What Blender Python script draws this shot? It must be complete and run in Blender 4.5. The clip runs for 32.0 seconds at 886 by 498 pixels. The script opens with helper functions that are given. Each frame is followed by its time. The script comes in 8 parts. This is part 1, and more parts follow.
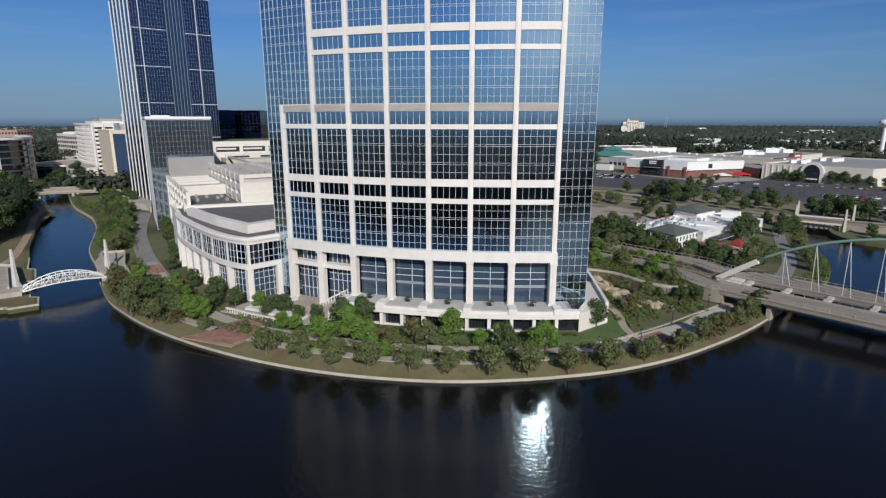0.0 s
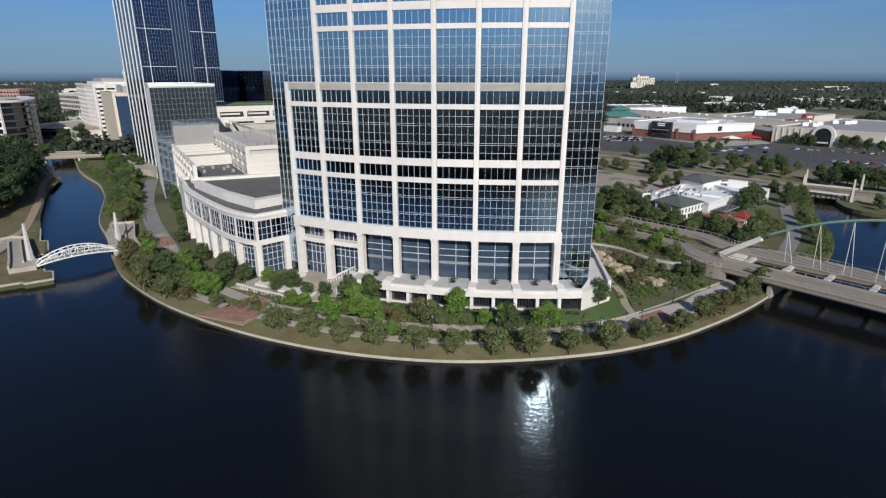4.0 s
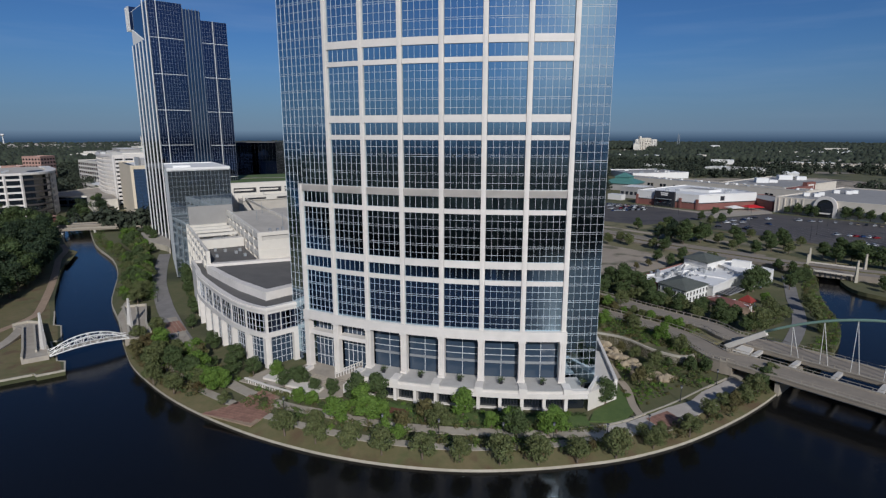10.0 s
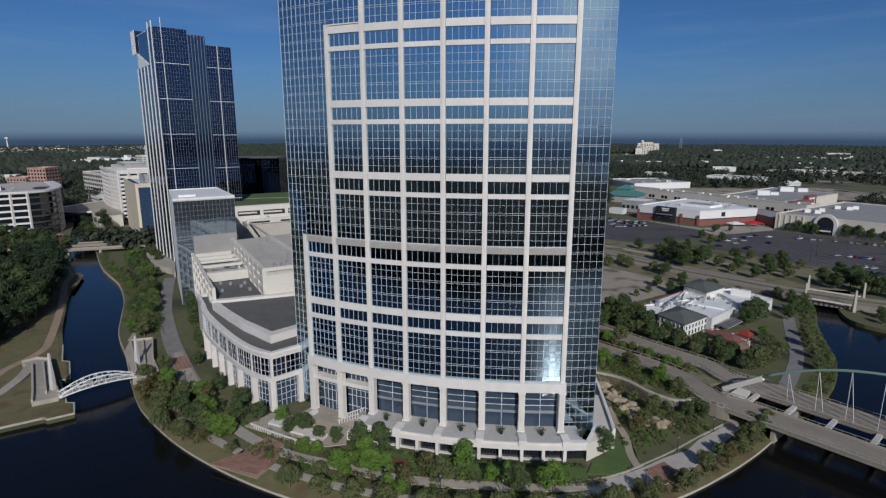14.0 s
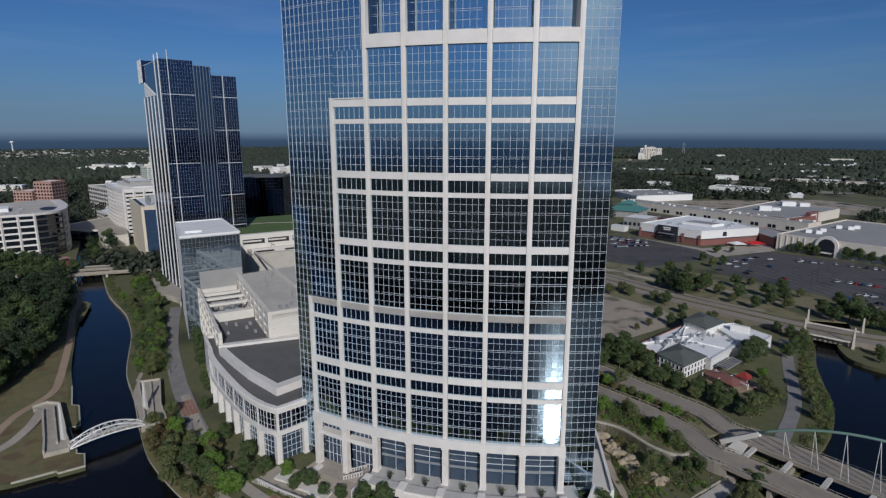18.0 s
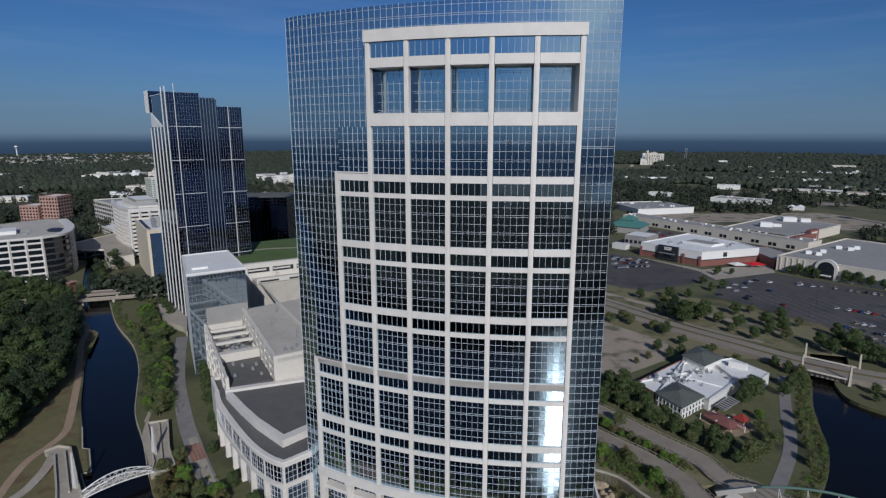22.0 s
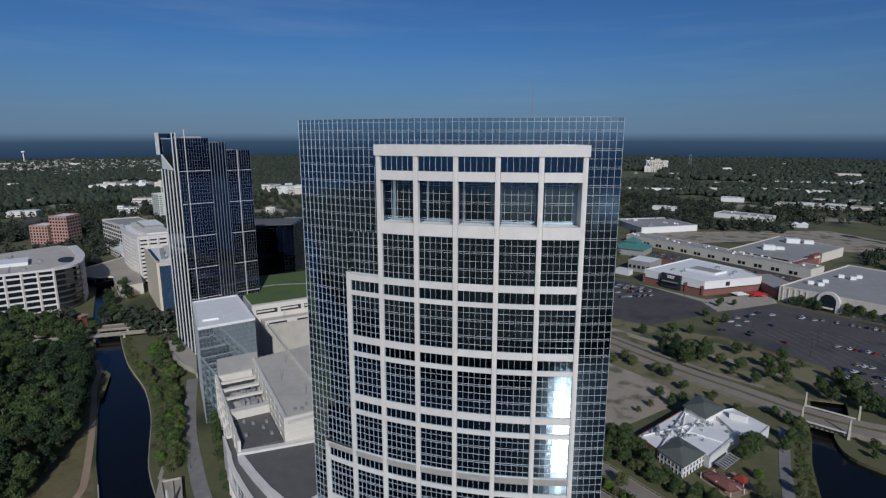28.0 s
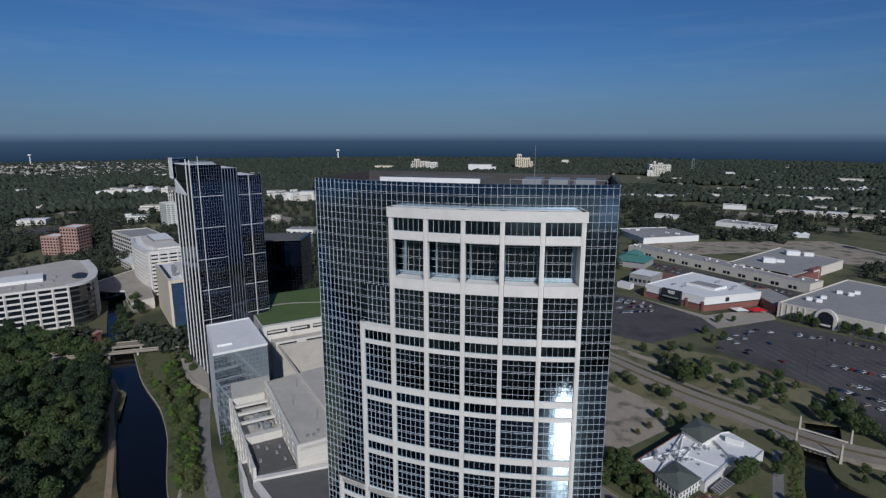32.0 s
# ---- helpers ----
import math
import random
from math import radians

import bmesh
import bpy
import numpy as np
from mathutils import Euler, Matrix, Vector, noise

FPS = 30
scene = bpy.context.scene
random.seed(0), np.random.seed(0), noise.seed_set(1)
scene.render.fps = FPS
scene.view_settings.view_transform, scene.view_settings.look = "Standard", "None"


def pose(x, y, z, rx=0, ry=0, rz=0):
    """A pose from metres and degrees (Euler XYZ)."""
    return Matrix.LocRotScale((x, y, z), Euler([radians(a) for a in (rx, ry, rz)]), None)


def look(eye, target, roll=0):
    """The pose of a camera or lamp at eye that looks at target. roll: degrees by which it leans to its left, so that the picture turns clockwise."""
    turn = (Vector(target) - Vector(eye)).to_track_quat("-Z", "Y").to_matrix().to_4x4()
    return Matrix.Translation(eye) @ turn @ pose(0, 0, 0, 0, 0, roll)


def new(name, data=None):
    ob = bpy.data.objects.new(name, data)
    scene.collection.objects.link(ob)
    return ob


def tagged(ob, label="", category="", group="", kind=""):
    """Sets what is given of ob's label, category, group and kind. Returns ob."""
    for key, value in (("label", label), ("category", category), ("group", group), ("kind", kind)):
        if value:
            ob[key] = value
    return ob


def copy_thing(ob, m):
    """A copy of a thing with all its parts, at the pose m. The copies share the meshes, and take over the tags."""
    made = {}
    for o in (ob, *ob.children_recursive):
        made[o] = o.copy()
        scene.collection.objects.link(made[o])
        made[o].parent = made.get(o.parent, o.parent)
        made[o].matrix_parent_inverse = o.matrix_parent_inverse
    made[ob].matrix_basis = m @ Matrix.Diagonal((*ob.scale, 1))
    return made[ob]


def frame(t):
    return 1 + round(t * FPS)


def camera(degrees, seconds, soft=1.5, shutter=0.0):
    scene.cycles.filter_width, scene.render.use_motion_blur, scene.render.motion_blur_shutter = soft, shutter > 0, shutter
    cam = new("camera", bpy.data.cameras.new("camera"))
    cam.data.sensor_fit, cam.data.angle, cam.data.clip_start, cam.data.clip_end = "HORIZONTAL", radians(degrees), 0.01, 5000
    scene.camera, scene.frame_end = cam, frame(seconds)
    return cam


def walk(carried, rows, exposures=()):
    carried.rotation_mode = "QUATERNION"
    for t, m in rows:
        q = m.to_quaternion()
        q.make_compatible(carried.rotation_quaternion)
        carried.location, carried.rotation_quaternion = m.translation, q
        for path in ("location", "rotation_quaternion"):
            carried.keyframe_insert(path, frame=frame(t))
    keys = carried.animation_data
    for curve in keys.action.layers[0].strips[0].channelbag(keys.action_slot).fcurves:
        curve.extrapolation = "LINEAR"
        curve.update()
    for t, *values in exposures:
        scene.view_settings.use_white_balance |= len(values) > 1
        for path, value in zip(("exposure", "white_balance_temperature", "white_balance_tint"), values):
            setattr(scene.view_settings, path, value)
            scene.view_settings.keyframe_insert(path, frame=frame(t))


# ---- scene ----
# the flight: seconds, place, tilt and turn in degrees
cam = camera(77.48, 32.0, soft=1.3)
FLIGHT = [
    (0, 23.63, -123.11, 47.51, -13.18, 13.67),
    (0.5, 23.66, -123.19, 48.30, -15.17, 13.71),
    (1, 23.65, -123.38, 48.84, -16.63, 13.74),
    (1.5, 23.61, -123.40, 49.35, -17.59, 13.78),
    (2, 23.56, -123.46, 49.89, -17.65, 13.87),
    (2.5, 23.55, -123.45, 50.49, -17.62, 14.01),
    (4.5, 23.66, -123.41, 53.73, -17.62, 14.28),
    (5.5, 23.70, -123.40, 55.70, -17.66, 14.45),
    (6, 23.59, -123.16, 56.61, -17.64, 14.54),
    (6.5, 23.58, -123.11, 57.39, -15.92, 14.62),
    (7, 23.58, -123.16, 58.22, -13.70, 14.70),
    (7.5, 23.56, -123.19, 59.05, -11.88, 14.77),
    (8, 23.54, -123.35, 59.70, -11.84, 14.77),
    (9, 23.50, -123.42, 61.49, -11.89, 14.83),
    (11, 23.51, -123.54, 65.37, -11.88, 14.98),
    (13, 23.76, -123.59, 71.98, -11.82, 15.10),
    (14.5, 23.63, -123.67, 77.84, -11.82, 15.15),
    (16.5, 23.66, -123.44, 85.93, -11.78, 15.28),
    (19, 23.75, -123.45, 95.72, -11.74, 15.52),
    (21, 23.91, -124.14, 104.03, -11.60, 15.65),
    (23, 23.69, -123.99, 112.75, -11.72, 15.66),
    (25, 23.24, -124.35, 120.86, -11.64, 15.82),
    (27.5, 23.11, -124.51, 130.98, -11.56, 16.02),
    (28, 22.97, -124.32, 133.21, -11.65, 16.04),
    (29, 22.70, -124.72, 137.19, -11.67, 16.09),
    (30, 22.82, -126.27, 140.99, -11.62, 16.18),
    (31, 23.11, -128.18, 144.87, -11.66, 16.26),
    (32, 23.54, -130.86, 148.45, -11.64, 16.36),
]
walk(cam, [(t, pose(x, y, z, 90 + tilt, 0, turn)) for t, x, y, z, tilt, turn in FLIGHT],
     exposures=[(0, 0.0, 5900, 10), (1, 0.02, 5900, 10), (2, 0.13, 5900, 10), (6, 0.03, 5900, 10), (7, -0.07, 5850, 10), (7.6, -0.26, 5800, 10), (9, -0.34, 5780, 10), (13, -0.43, 5760, 10), (32, -0.53, 5560, 10)])

# ---- sky, sun ----
SUN_SIDE, SUN_UP = 26.0, 29.5            # degrees: round from straight behind the flight, above the horizon
sun_way = Vector((math.sin(radians(SUN_SIDE)) * math.cos(radians(SUN_UP)), -math.cos(radians(SUN_SIDE)) * math.cos(radians(SUN_UP)), math.sin(radians(SUN_UP))))
world = bpy.data.worlds.new("sky")
scene.world = world
world.use_nodes = True
wn, wl = world.node_tree.nodes, world.node_tree.links
wn.clear()
sky = wn.new("ShaderNodeTexSky")
sky.sky_type, sky.sun_disc, sky.sun_elevation = "NISHITA", False, radians(SUN_UP)
sky.sun_rotation = math.atan2(sun_way.x, sun_way.y)
sky.altitude, sky.air_density, sky.dust_density, sky.ozone_density = 0, 1.0, 0.15, 4.5
coord = wn.new("ShaderNodeTexCoord")
split = wn.new("ShaderNodeSeparateXYZ")
wl.new(coord.outputs["Generated"], split.inputs[0])
# thin cloud
squash = wn.new("ShaderNodeMapping")
squash.inputs["Scale"].default_value, squash.inputs["Location"].default_value = (2.6, 2.6, 10.0), (0.9, 0.0, 0.4)
wl.new(coord.outputs["Generated"], squash.inputs[0])
cloud = wn.new("ShaderNodeTexNoise")
cloud.inputs["Scale"].default_value, cloud.inputs["Detail"].default_value, cloud.inputs["Roughness"].default_value = 1.6, 9, 0.62
wl.new(squash.outputs[0], cloud.inputs["Vector"])
cover = wn.new("ShaderNodeMapRange")
cover.inputs["From Min"].default_value, cover.inputs["From Max"].default_value = 0.30, 0.54
wl.new(cloud.outputs["Fac"], cover.inputs["Value"])
south = wn.new("ShaderNodeMapRange")     # clouds stand in the sunny half of the sky
south.inputs["From Min"].default_value, south.inputs["From Max"].default_value = -0.25, -0.75
wl.new(split.outputs["Y"], south.inputs["Value"])
east = wn.new("ShaderNodeMapRange")      # and mostly to the east of the sun
east.inputs["From Min"].default_value, east.inputs["From Max"].default_value = 0.05, 0.5
east.inputs["To Min"].default_value = 0.12
wl.new(split.outputs["X"], east.inputs["Value"])
side_ = wn.new("ShaderNodeMath")
side_.operation = "MULTIPLY"
wl.new(south.outputs[0], side_.inputs[0])
wl.new(east.outputs[0], side_.inputs[1])
amount = wn.new("ShaderNodeMath")
amount.operation = "MULTIPLY"
wl.new(cover.outputs[0], amount.inputs[0])
wl.new(side_.outputs[0], amount.inputs[1])
# faint high wisps everywhere
streak = wn.new("ShaderNodeMapping")
streak.inputs["Scale"].default_value, streak.inputs["Rotation"].default_value = (1.4, 1.4, 16.0), (0.0, 0.06, 0.0)
wl.new(coord.outputs["Generated"], streak.inputs[0])
wisp = wn.new("ShaderNodeTexNoise")
wisp.inputs["Scale"].default_value, wisp.inputs["Detail"].default_value, wisp.inputs["Roughness"].default_value = 1.5, 8, 0.55
wl.new(streak.outputs[0], wisp.inputs["Vector"])
thin = wn.new("ShaderNodeMapRange")
thin.inputs["From Min"].default_value, thin.inputs["From Max"].default_value, thin.inputs["To Max"].default_value = 0.50, 0.78, 0.09
wl.new(wisp.outputs["Fac"], thin.inputs["Value"])
veil = wn.new("ShaderNodeMath")
veil.operation = "MAXIMUM"
wl.new(amount.outputs[0], veil.inputs[0])
wl.new(thin.outputs[0], veil.inputs[1])
clouds = wn.new("ShaderNodeMix")
clouds.data_type = "RGBA"
clouds.inputs["B"].default_value = (14.5, 15.5, 16.2, 1)
wl.new(veil.outputs[0], clouds.inputs["Factor"])
tint = wn.new("ShaderNodeMix")
tint.data_type, tint.blend_type = "RGBA", "MULTIPLY"
tint.inputs["Factor"].default_value, tint.inputs["B"].default_value = 1.0, (0.66, 0.92, 1.25, 1)
wl.new(sky.outputs[0], tint.inputs["A"])
wl.new(tint.outputs["Result"], clouds.inputs["A"])
# grey-blue haze low over the horizon
low = wn.new("ShaderNodeMapRange")
low.interpolation_type = "SMOOTHSTEP"
low.inputs["From Min"].default_value, low.inputs["From Max"].default_value = 0.16, -0.02
low.inputs["To Max"].default_value = 0.7
wl.new(split.outputs["Z"], low.inputs["Value"])
haze = wn.new("ShaderNodeMix")
haze.data_type = "RGBA"
haze.inputs["B"].default_value = (3.3, 4.7, 6.9, 1)
wl.new(low.outputs[0], haze.inputs["Factor"])
wl.new(clouds.outputs["Result"], haze.inputs["A"])
# the far distance, below the horizon
below = wn.new("ShaderNodeMapRange")
below.inputs["From Min"].default_value, below.inputs["From Max"].default_value = 0.004, -0.011
wl.new(split.outputs["Z"], below.inputs["Value"])
far = wn.new("ShaderNodeMapRange")
far.inputs["From Min"].default_value, far.inputs["From Max"].default_value = -0.004, -0.042
wl.new(split.outputs["Z"], far.inputs["Value"])
depth = wn.new("ShaderNodeMix")
depth.data_type = "RGBA"
depth.inputs["A"].default_value, depth.inputs["B"].default_value = (1.5, 2.4, 3.6, 1), (0.5, 0.95, 1.8, 1)
wl.new(far.outputs[0], depth.inputs["Factor"])
distance = wn.new("ShaderNodeMix")
distance.data_type = "RGBA"
wl.new(depth.outputs["Result"], distance.inputs["B"])
wl.new(below.outputs[0], distance.inputs["Factor"])
wl.new(haze.outputs["Result"], distance.inputs["A"])
back = wn.new("ShaderNodeBackground")
back.inputs["Strength"].default_value = 0.05
wl.new(distance.outputs["Result"], back.inputs["Color"])
out = wn.new("ShaderNodeOutputWorld")
wl.new(back.outputs[0], out.inputs["Surface"])

lamp = bpy.data.lights.new("sun", "SUN")
lamp.energy, lamp.angle, lamp.color = 4.3, radians(0.53), (1.0, 0.93, 0.83)
sun = new("sun", lamp)
sun.matrix_world = look(sun_way * 300, (0, 0, 0))

# ---- materials ----
def material(name, color, rough=0.8, metal=0.0, vary=0.0, scale=1.0, bump=0.0, bump_scale=6.0, second=None, each=0.0, ior=1.5, detail=6, patch=None, patch_scale=0.05):
    """A surface: its colour wanders between color and second (two scales of noise), and from piece to piece by each."""
    m = bpy.data.materials.new(name)
    m.use_nodes = True
    n, l = m.node_tree.nodes, m.node_tree.links
    p = n["Principled BSDF"]
    p.inputs["Roughness"].default_value, p.inputs["Metallic"].default_value, p.inputs["IOR"].default_value = rough, metal, ior
    p.inputs["Base Color"].default_value = (*color, 1)
    if not (second or vary or bump or each):
        return m
    where = n.new("ShaderNodeTexCoord").outputs["Object"]
    if second is None:
        second = tuple(c * (1 - vary) for c in color)
    fine, coarse = n.new("ShaderNodeTexNoise"), n.new("ShaderNodeTexNoise")
    for t, s in ((fine, scale), (coarse, scale * 0.13)):
        t.inputs["Scale"].default_value, t.inputs["Detail"].default_value, t.inputs["Roughness"].default_value = s, detail, 0.65
        l.new(where, t.inputs["Vector"])
    mean = n.new("ShaderNodeMath")
    mean.operation = "ADD"
    l.new(fine.outputs["Fac"], mean.inputs[0])
    l.new(coarse.outputs["Fac"], mean.inputs[1])
    ramp = n.new("ShaderNodeMapRange")
    ramp.inputs["From Min"].default_value, ramp.inputs["From Max"].default_value = 0.72, 1.28
    l.new(mean.outputs[0], ramp.inputs["Value"])
    mix = n.new("ShaderNodeMix")
    mix.data_type = "RGBA"
    mix.inputs["A"].default_value, mix.inputs["B"].default_value = (*color, 1), (*second, 1)
    l.new(ramp.outputs[0], mix.inputs["Factor"])
    last = mix.outputs["Result"]
    if patch:
        spots = n.new("ShaderNodeTexNoise")
        spots.inputs["Scale"].default_value, spots.inputs["Detail"].default_value = patch_scale, 5
        l.new(where, spots.inputs["Vector"])
        edge = n.new("ShaderNodeMapRange")
        edge.inputs["From Min"].default_value, edge.inputs["From Max"].default_value = 0.52, 0.62
        l.new(spots.outputs["Fac"], edge.inputs["Value"])
        over = n.new("ShaderNodeMix")
        over.data_type = "RGBA"
        over.inputs["B"].default_value = (*patch, 1)
        l.new(last, over.inputs["A"])
        l.new(edge.outputs[0], over.inputs["Factor"])
        last = over.outputs["Result"]
    if each:
        info, isle = n.new("ShaderNodeObjectInfo"), n.new("ShaderNodeNewGeometry")
        both = n.new("ShaderNodeMath")
        both.operation = "ADD"
        l.new(info.outputs["Random"], both.inputs[0])
        l.new(isle.outputs["Random Per Island"], both.inputs[1])
        part_of = n.new("ShaderNodeMath")
        part_of.operation = "FRACT"
        l.new(both.outputs[0], part_of.inputs[0])
        level = n.new("ShaderNodeMapRange")
        level.inputs["To Min"].default_value, level.inputs["To Max"].default_value = 1 - each, 1 + each
        l.new(part_of.outputs[0], level.inputs["Value"])
        hsv = n.new("ShaderNodeHueSaturation")
        l.new(level.outputs[0], hsv.inputs["Value"])
        l.new(last, hsv.inputs["Color"])
        last = hsv.outputs["Color"]
    l.new(last, p.inputs["Base Color"])
    if bump:
        rel, b = n.new("ShaderNodeTexNoise"), n.new("ShaderNodeBump")
        rel.inputs["Scale"].default_value, rel.inputs["Detail"].default_value = bump_scale, 4
        b.inputs["Strength"].default_value, b.inputs["Distance"].default_value = bump, 0.1
        l.new(where, rel.inputs["Vector"])
        l.new(rel.outputs["Fac"], b.inputs["Height"])
        l.new(b.outputs[0], p.inputs["Normal"])
    return m


GRASS = material("grass", (0.08, 0.092, 0.033), 0.95, second=(0.13, 0.115, 0.055), scale=0.5, bump=0.6, bump_scale=3, patch=(0.045, 0.05, 0.022), patch_scale=0.02)
LAWN = material("lawn", (0.06, 0.10, 0.024), 0.95, second=(0.098, 0.14, 0.034), scale=0.6, bump=0.5, bump_scale=4)
VERGE = material("verge_grass", (0.105, 0.108, 0.04), 0.95, second=(0.18, 0.14, 0.068), scale=0.5, bump=0.5, bump_scale=4, patch=(0.125, 0.085, 0.043), patch_scale=0.16)
MULCH = material("mulch", (0.09, 0.035, 0.02), 0.95, second=(0.16, 0.07, 0.035), scale=1.5, bump=0.8, bump_scale=6)
ASPHALT = material("asphalt", (0.062, 0.055, 0.055), 0.9, second=(0.095, 0.085, 0.08), scale=0.15, bump=0.2, patch=(0.05, 0.046, 0.048), patch_scale=0.03)
GREY_WALK = material("grey_walk", (0.25, 0.232, 0.218), 0.9, second=(0.175, 0.163, 0.152), scale=0.4, bump=0.2)
ROAD = material("concrete_road", (0.31, 0.262, 0.205), 0.9, second=(0.22, 0.187, 0.148), scale=0.3, bump=0.2)
PAVING = material("paving", (0.42, 0.37, 0.30), 0.85, second=(0.30, 0.26, 0.21), scale=0.5, bump=0.2)
COURT = material("court_paving", (0.50, 0.45, 0.39), 0.85, second=(0.38, 0.335, 0.285), scale=0.5, bump=0.2)
BRICKS = material("brick_paving", (0.31, 0.165, 0.115), 0.85, second=(0.215, 0.115, 0.085), scale=0.8, bump=0.3, each=0.15)
SAND = material("bare_ground", (0.38, 0.315, 0.24), 0.95, second=(0.265, 0.22, 0.165), scale=0.12, bump=0.3, patch=(0.13, 0.12, 0.075), patch_scale=0.06)
KERB = material("kerb_stone", (0.50, 0.45, 0.36), 0.85, second=(0.36, 0.32, 0.25), scale=0.8, bump=0.3)
WHITE_STONE = material("white_cladding", (0.76, 0.705, 0.64), 0.6, vary=0.16, scale=0.35, bump=0.05, each=0.03)
CREAM_STONE = material("cream_cladding", (0.69, 0.64, 0.56), 0.65, vary=0.12, scale=0.3, bump=0.05)
TERRACE_STONE = material("terrace_stone", (0.50, 0.475, 0.44), 0.75, second=(0.40, 0.38, 0.35), scale=0.6, bump=0.1)
CONCRETE = material("concrete", (0.56, 0.53, 0.48), 0.85, second=(0.42, 0.39, 0.35), scale=0.25, bump=0.15)
DECK = material("deck_concrete", (0.55, 0.50, 0.43), 0.9, second=(0.43, 0.39, 0.33), scale=0.2, bump=0.15)
ROOF_DARK = material("dark_roofing", (0.10, 0.095, 0.09), 0.9, second=(0.14, 0.132, 0.122), scale=0.2, bump=0.2)
ROOF_WHITE = material("white_roofing", (0.82, 0.80, 0.765), 0.7, vary=0.13, scale=0.25, bump=0.05)
ROOF_GREY = material("grey_roofing", (0.34, 0.325, 0.305), 0.85, vary=0.2, scale=0.15)
SHINGLE = material("dark_shingle", (0.125, 0.135, 0.115), 0.85, vary=0.3, scale=1.2, bump=0.4)
TEAL = material("teal_metal_roof", (0.10, 0.24, 0.21), 0.5, vary=0.2, scale=0.3)
RED = material("red_roof", (0.30, 0.045, 0.03), 0.6, vary=0.3, scale=0.6)
TAN_BRICK = material("tan_brick_paving", (0.38, 0.275, 0.185), 0.9, second=(0.27, 0.19, 0.13), scale=0.8, bump=0.3, each=0.15)
DRY = material("dry_grass", (0.15, 0.14, 0.065), 0.95, second=(0.22, 0.185, 0.105), scale=0.3, bump=0.5, bump_scale=4, patch=(0.08, 0.085, 0.035), patch_scale=0.05)
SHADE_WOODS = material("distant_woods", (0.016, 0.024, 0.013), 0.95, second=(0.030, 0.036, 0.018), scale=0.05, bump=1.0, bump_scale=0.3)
RED_PAINT = material("red_paint", (0.55, 0.02, 0.02), 0.5)
BRICK_WALL = material("brick_wall", (0.25, 0.10, 0.08), 0.85, second=(0.18, 0.075, 0.06), scale=0.6)
PINK_WALL = material("pink_stone", (0.40, 0.24, 0.19), 0.8, vary=0.15, scale=0.3)
BEIGE_WALL = material("beige_stone", (0.72, 0.61, 0.45), 0.8, vary=0.12, scale=0.3)
TAN_WALL = material("tan_stucco", (0.68, 0.61, 0.51), 0.85, vary=0.12, scale=0.2)
STEEL_WHITE = material("white_steel", (0.78, 0.755, 0.71), 0.4, vary=0.06, scale=1)
STEEL_GREEN = material("green_steel", (0.22, 0.33, 0.26), 0.45, vary=0.1, scale=1)
MULLION = material("white_mullion", (0.64, 0.65, 0.66), 0.45, 0.0, vary=0.08, scale=1)
RAIL = material("weathered_rail", (0.36, 0.315, 0.25), 0.7, vary=0.2, scale=0.8)
DARK_METAL = material("dark_metal", (0.04, 0.04, 0.045), 0.5, 0.3)
GREY_METAL = material("grey_metal", (0.36, 0.37, 0.38), 0.45, 0.4, vary=0.15, scale=1)
DARK_CLAD = material("dark_cladding", (0.07, 0.062, 0.058), 0.6, vary=0.2, scale=0.5)
ROCK = material("limestone_rock", (0.42, 0.34, 0.23), 0.9, second=(0.22, 0.17, 0.11), scale=0.6, bump=0.8, bump_scale=3)
BARK = material("bark", (0.17, 0.13, 0.095), 0.95, vary=0.35, scale=4, bump=0.6, bump_scale=12)
LEAVES = {k: material("leaves_" + k, c, 0.75, second=d, scale=0.7, each=0.28) for k, c, d in (
    ("oak", (0.105, 0.135, 0.044), (0.16, 0.165, 0.06)), ("bright", (0.105, 0.19, 0.025), (0.165, 0.25, 0.04)), ("deep", (0.06, 0.093, 0.028), (0.096, 0.128, 0.04)),
    ("dry", (0.11, 0.105, 0.036), (0.16, 0.135, 0.05)), ("rust", (0.12, 0.075, 0.03), (0.10, 0.10, 0.032)), ("pine", (0.028, 0.048, 0.02), (0.045, 0.07, 0.028)))}

for leaf_ in LEAVES.values():            # thin leaves let a third of the light through
    nd, lk = leaf_.node_tree.nodes, leaf_.node_tree.links
    thru, both_ = nd.new("ShaderNodeBsdfTranslucent"), nd.new("ShaderNodeMixShader")
    surf = nd["Principled BSDF"]
    lk.new(surf.inputs["Base Color"].links[0].from_socket, thru.inputs["Color"])
    both_.inputs[0].default_value = 0.33
    lk.new(surf.outputs[0], both_.inputs[1])
    lk.new(thru.outputs[0], both_.inputs[2])
    lk.new(both_.outputs[0], nd["Material Output"].inputs["Surface"])


def mirror_glass(name, tint, rough=0.015, wave=0.0):
    """Coated curtain-wall glass: it mirrors about half of the light in its tint; the rest is lost in the dark behind."""
    m = material(name, tint, rough, 1.0)
    if wave:
        n, l = m.node_tree.nodes, m.node_tree.links
        where, rel, b = n.new("ShaderNodeTexCoord"), n.new("ShaderNodeTexNoise"), n.new("ShaderNodeBump")
        rel.inputs["Scale"].default_value, rel.inputs["Detail"].default_value = 2.4, 1.5
        b.inputs["Strength"].default_value, b.inputs["Distance"].default_value = wave, 0.02
        l.new(where.outputs["Object"], rel.inputs["Vector"])
        l.new(rel.outputs["Fac"], b.inputs["Height"])
        l.new(b.outputs[0], n["Principled BSDF"].inputs["Normal"])
    return m


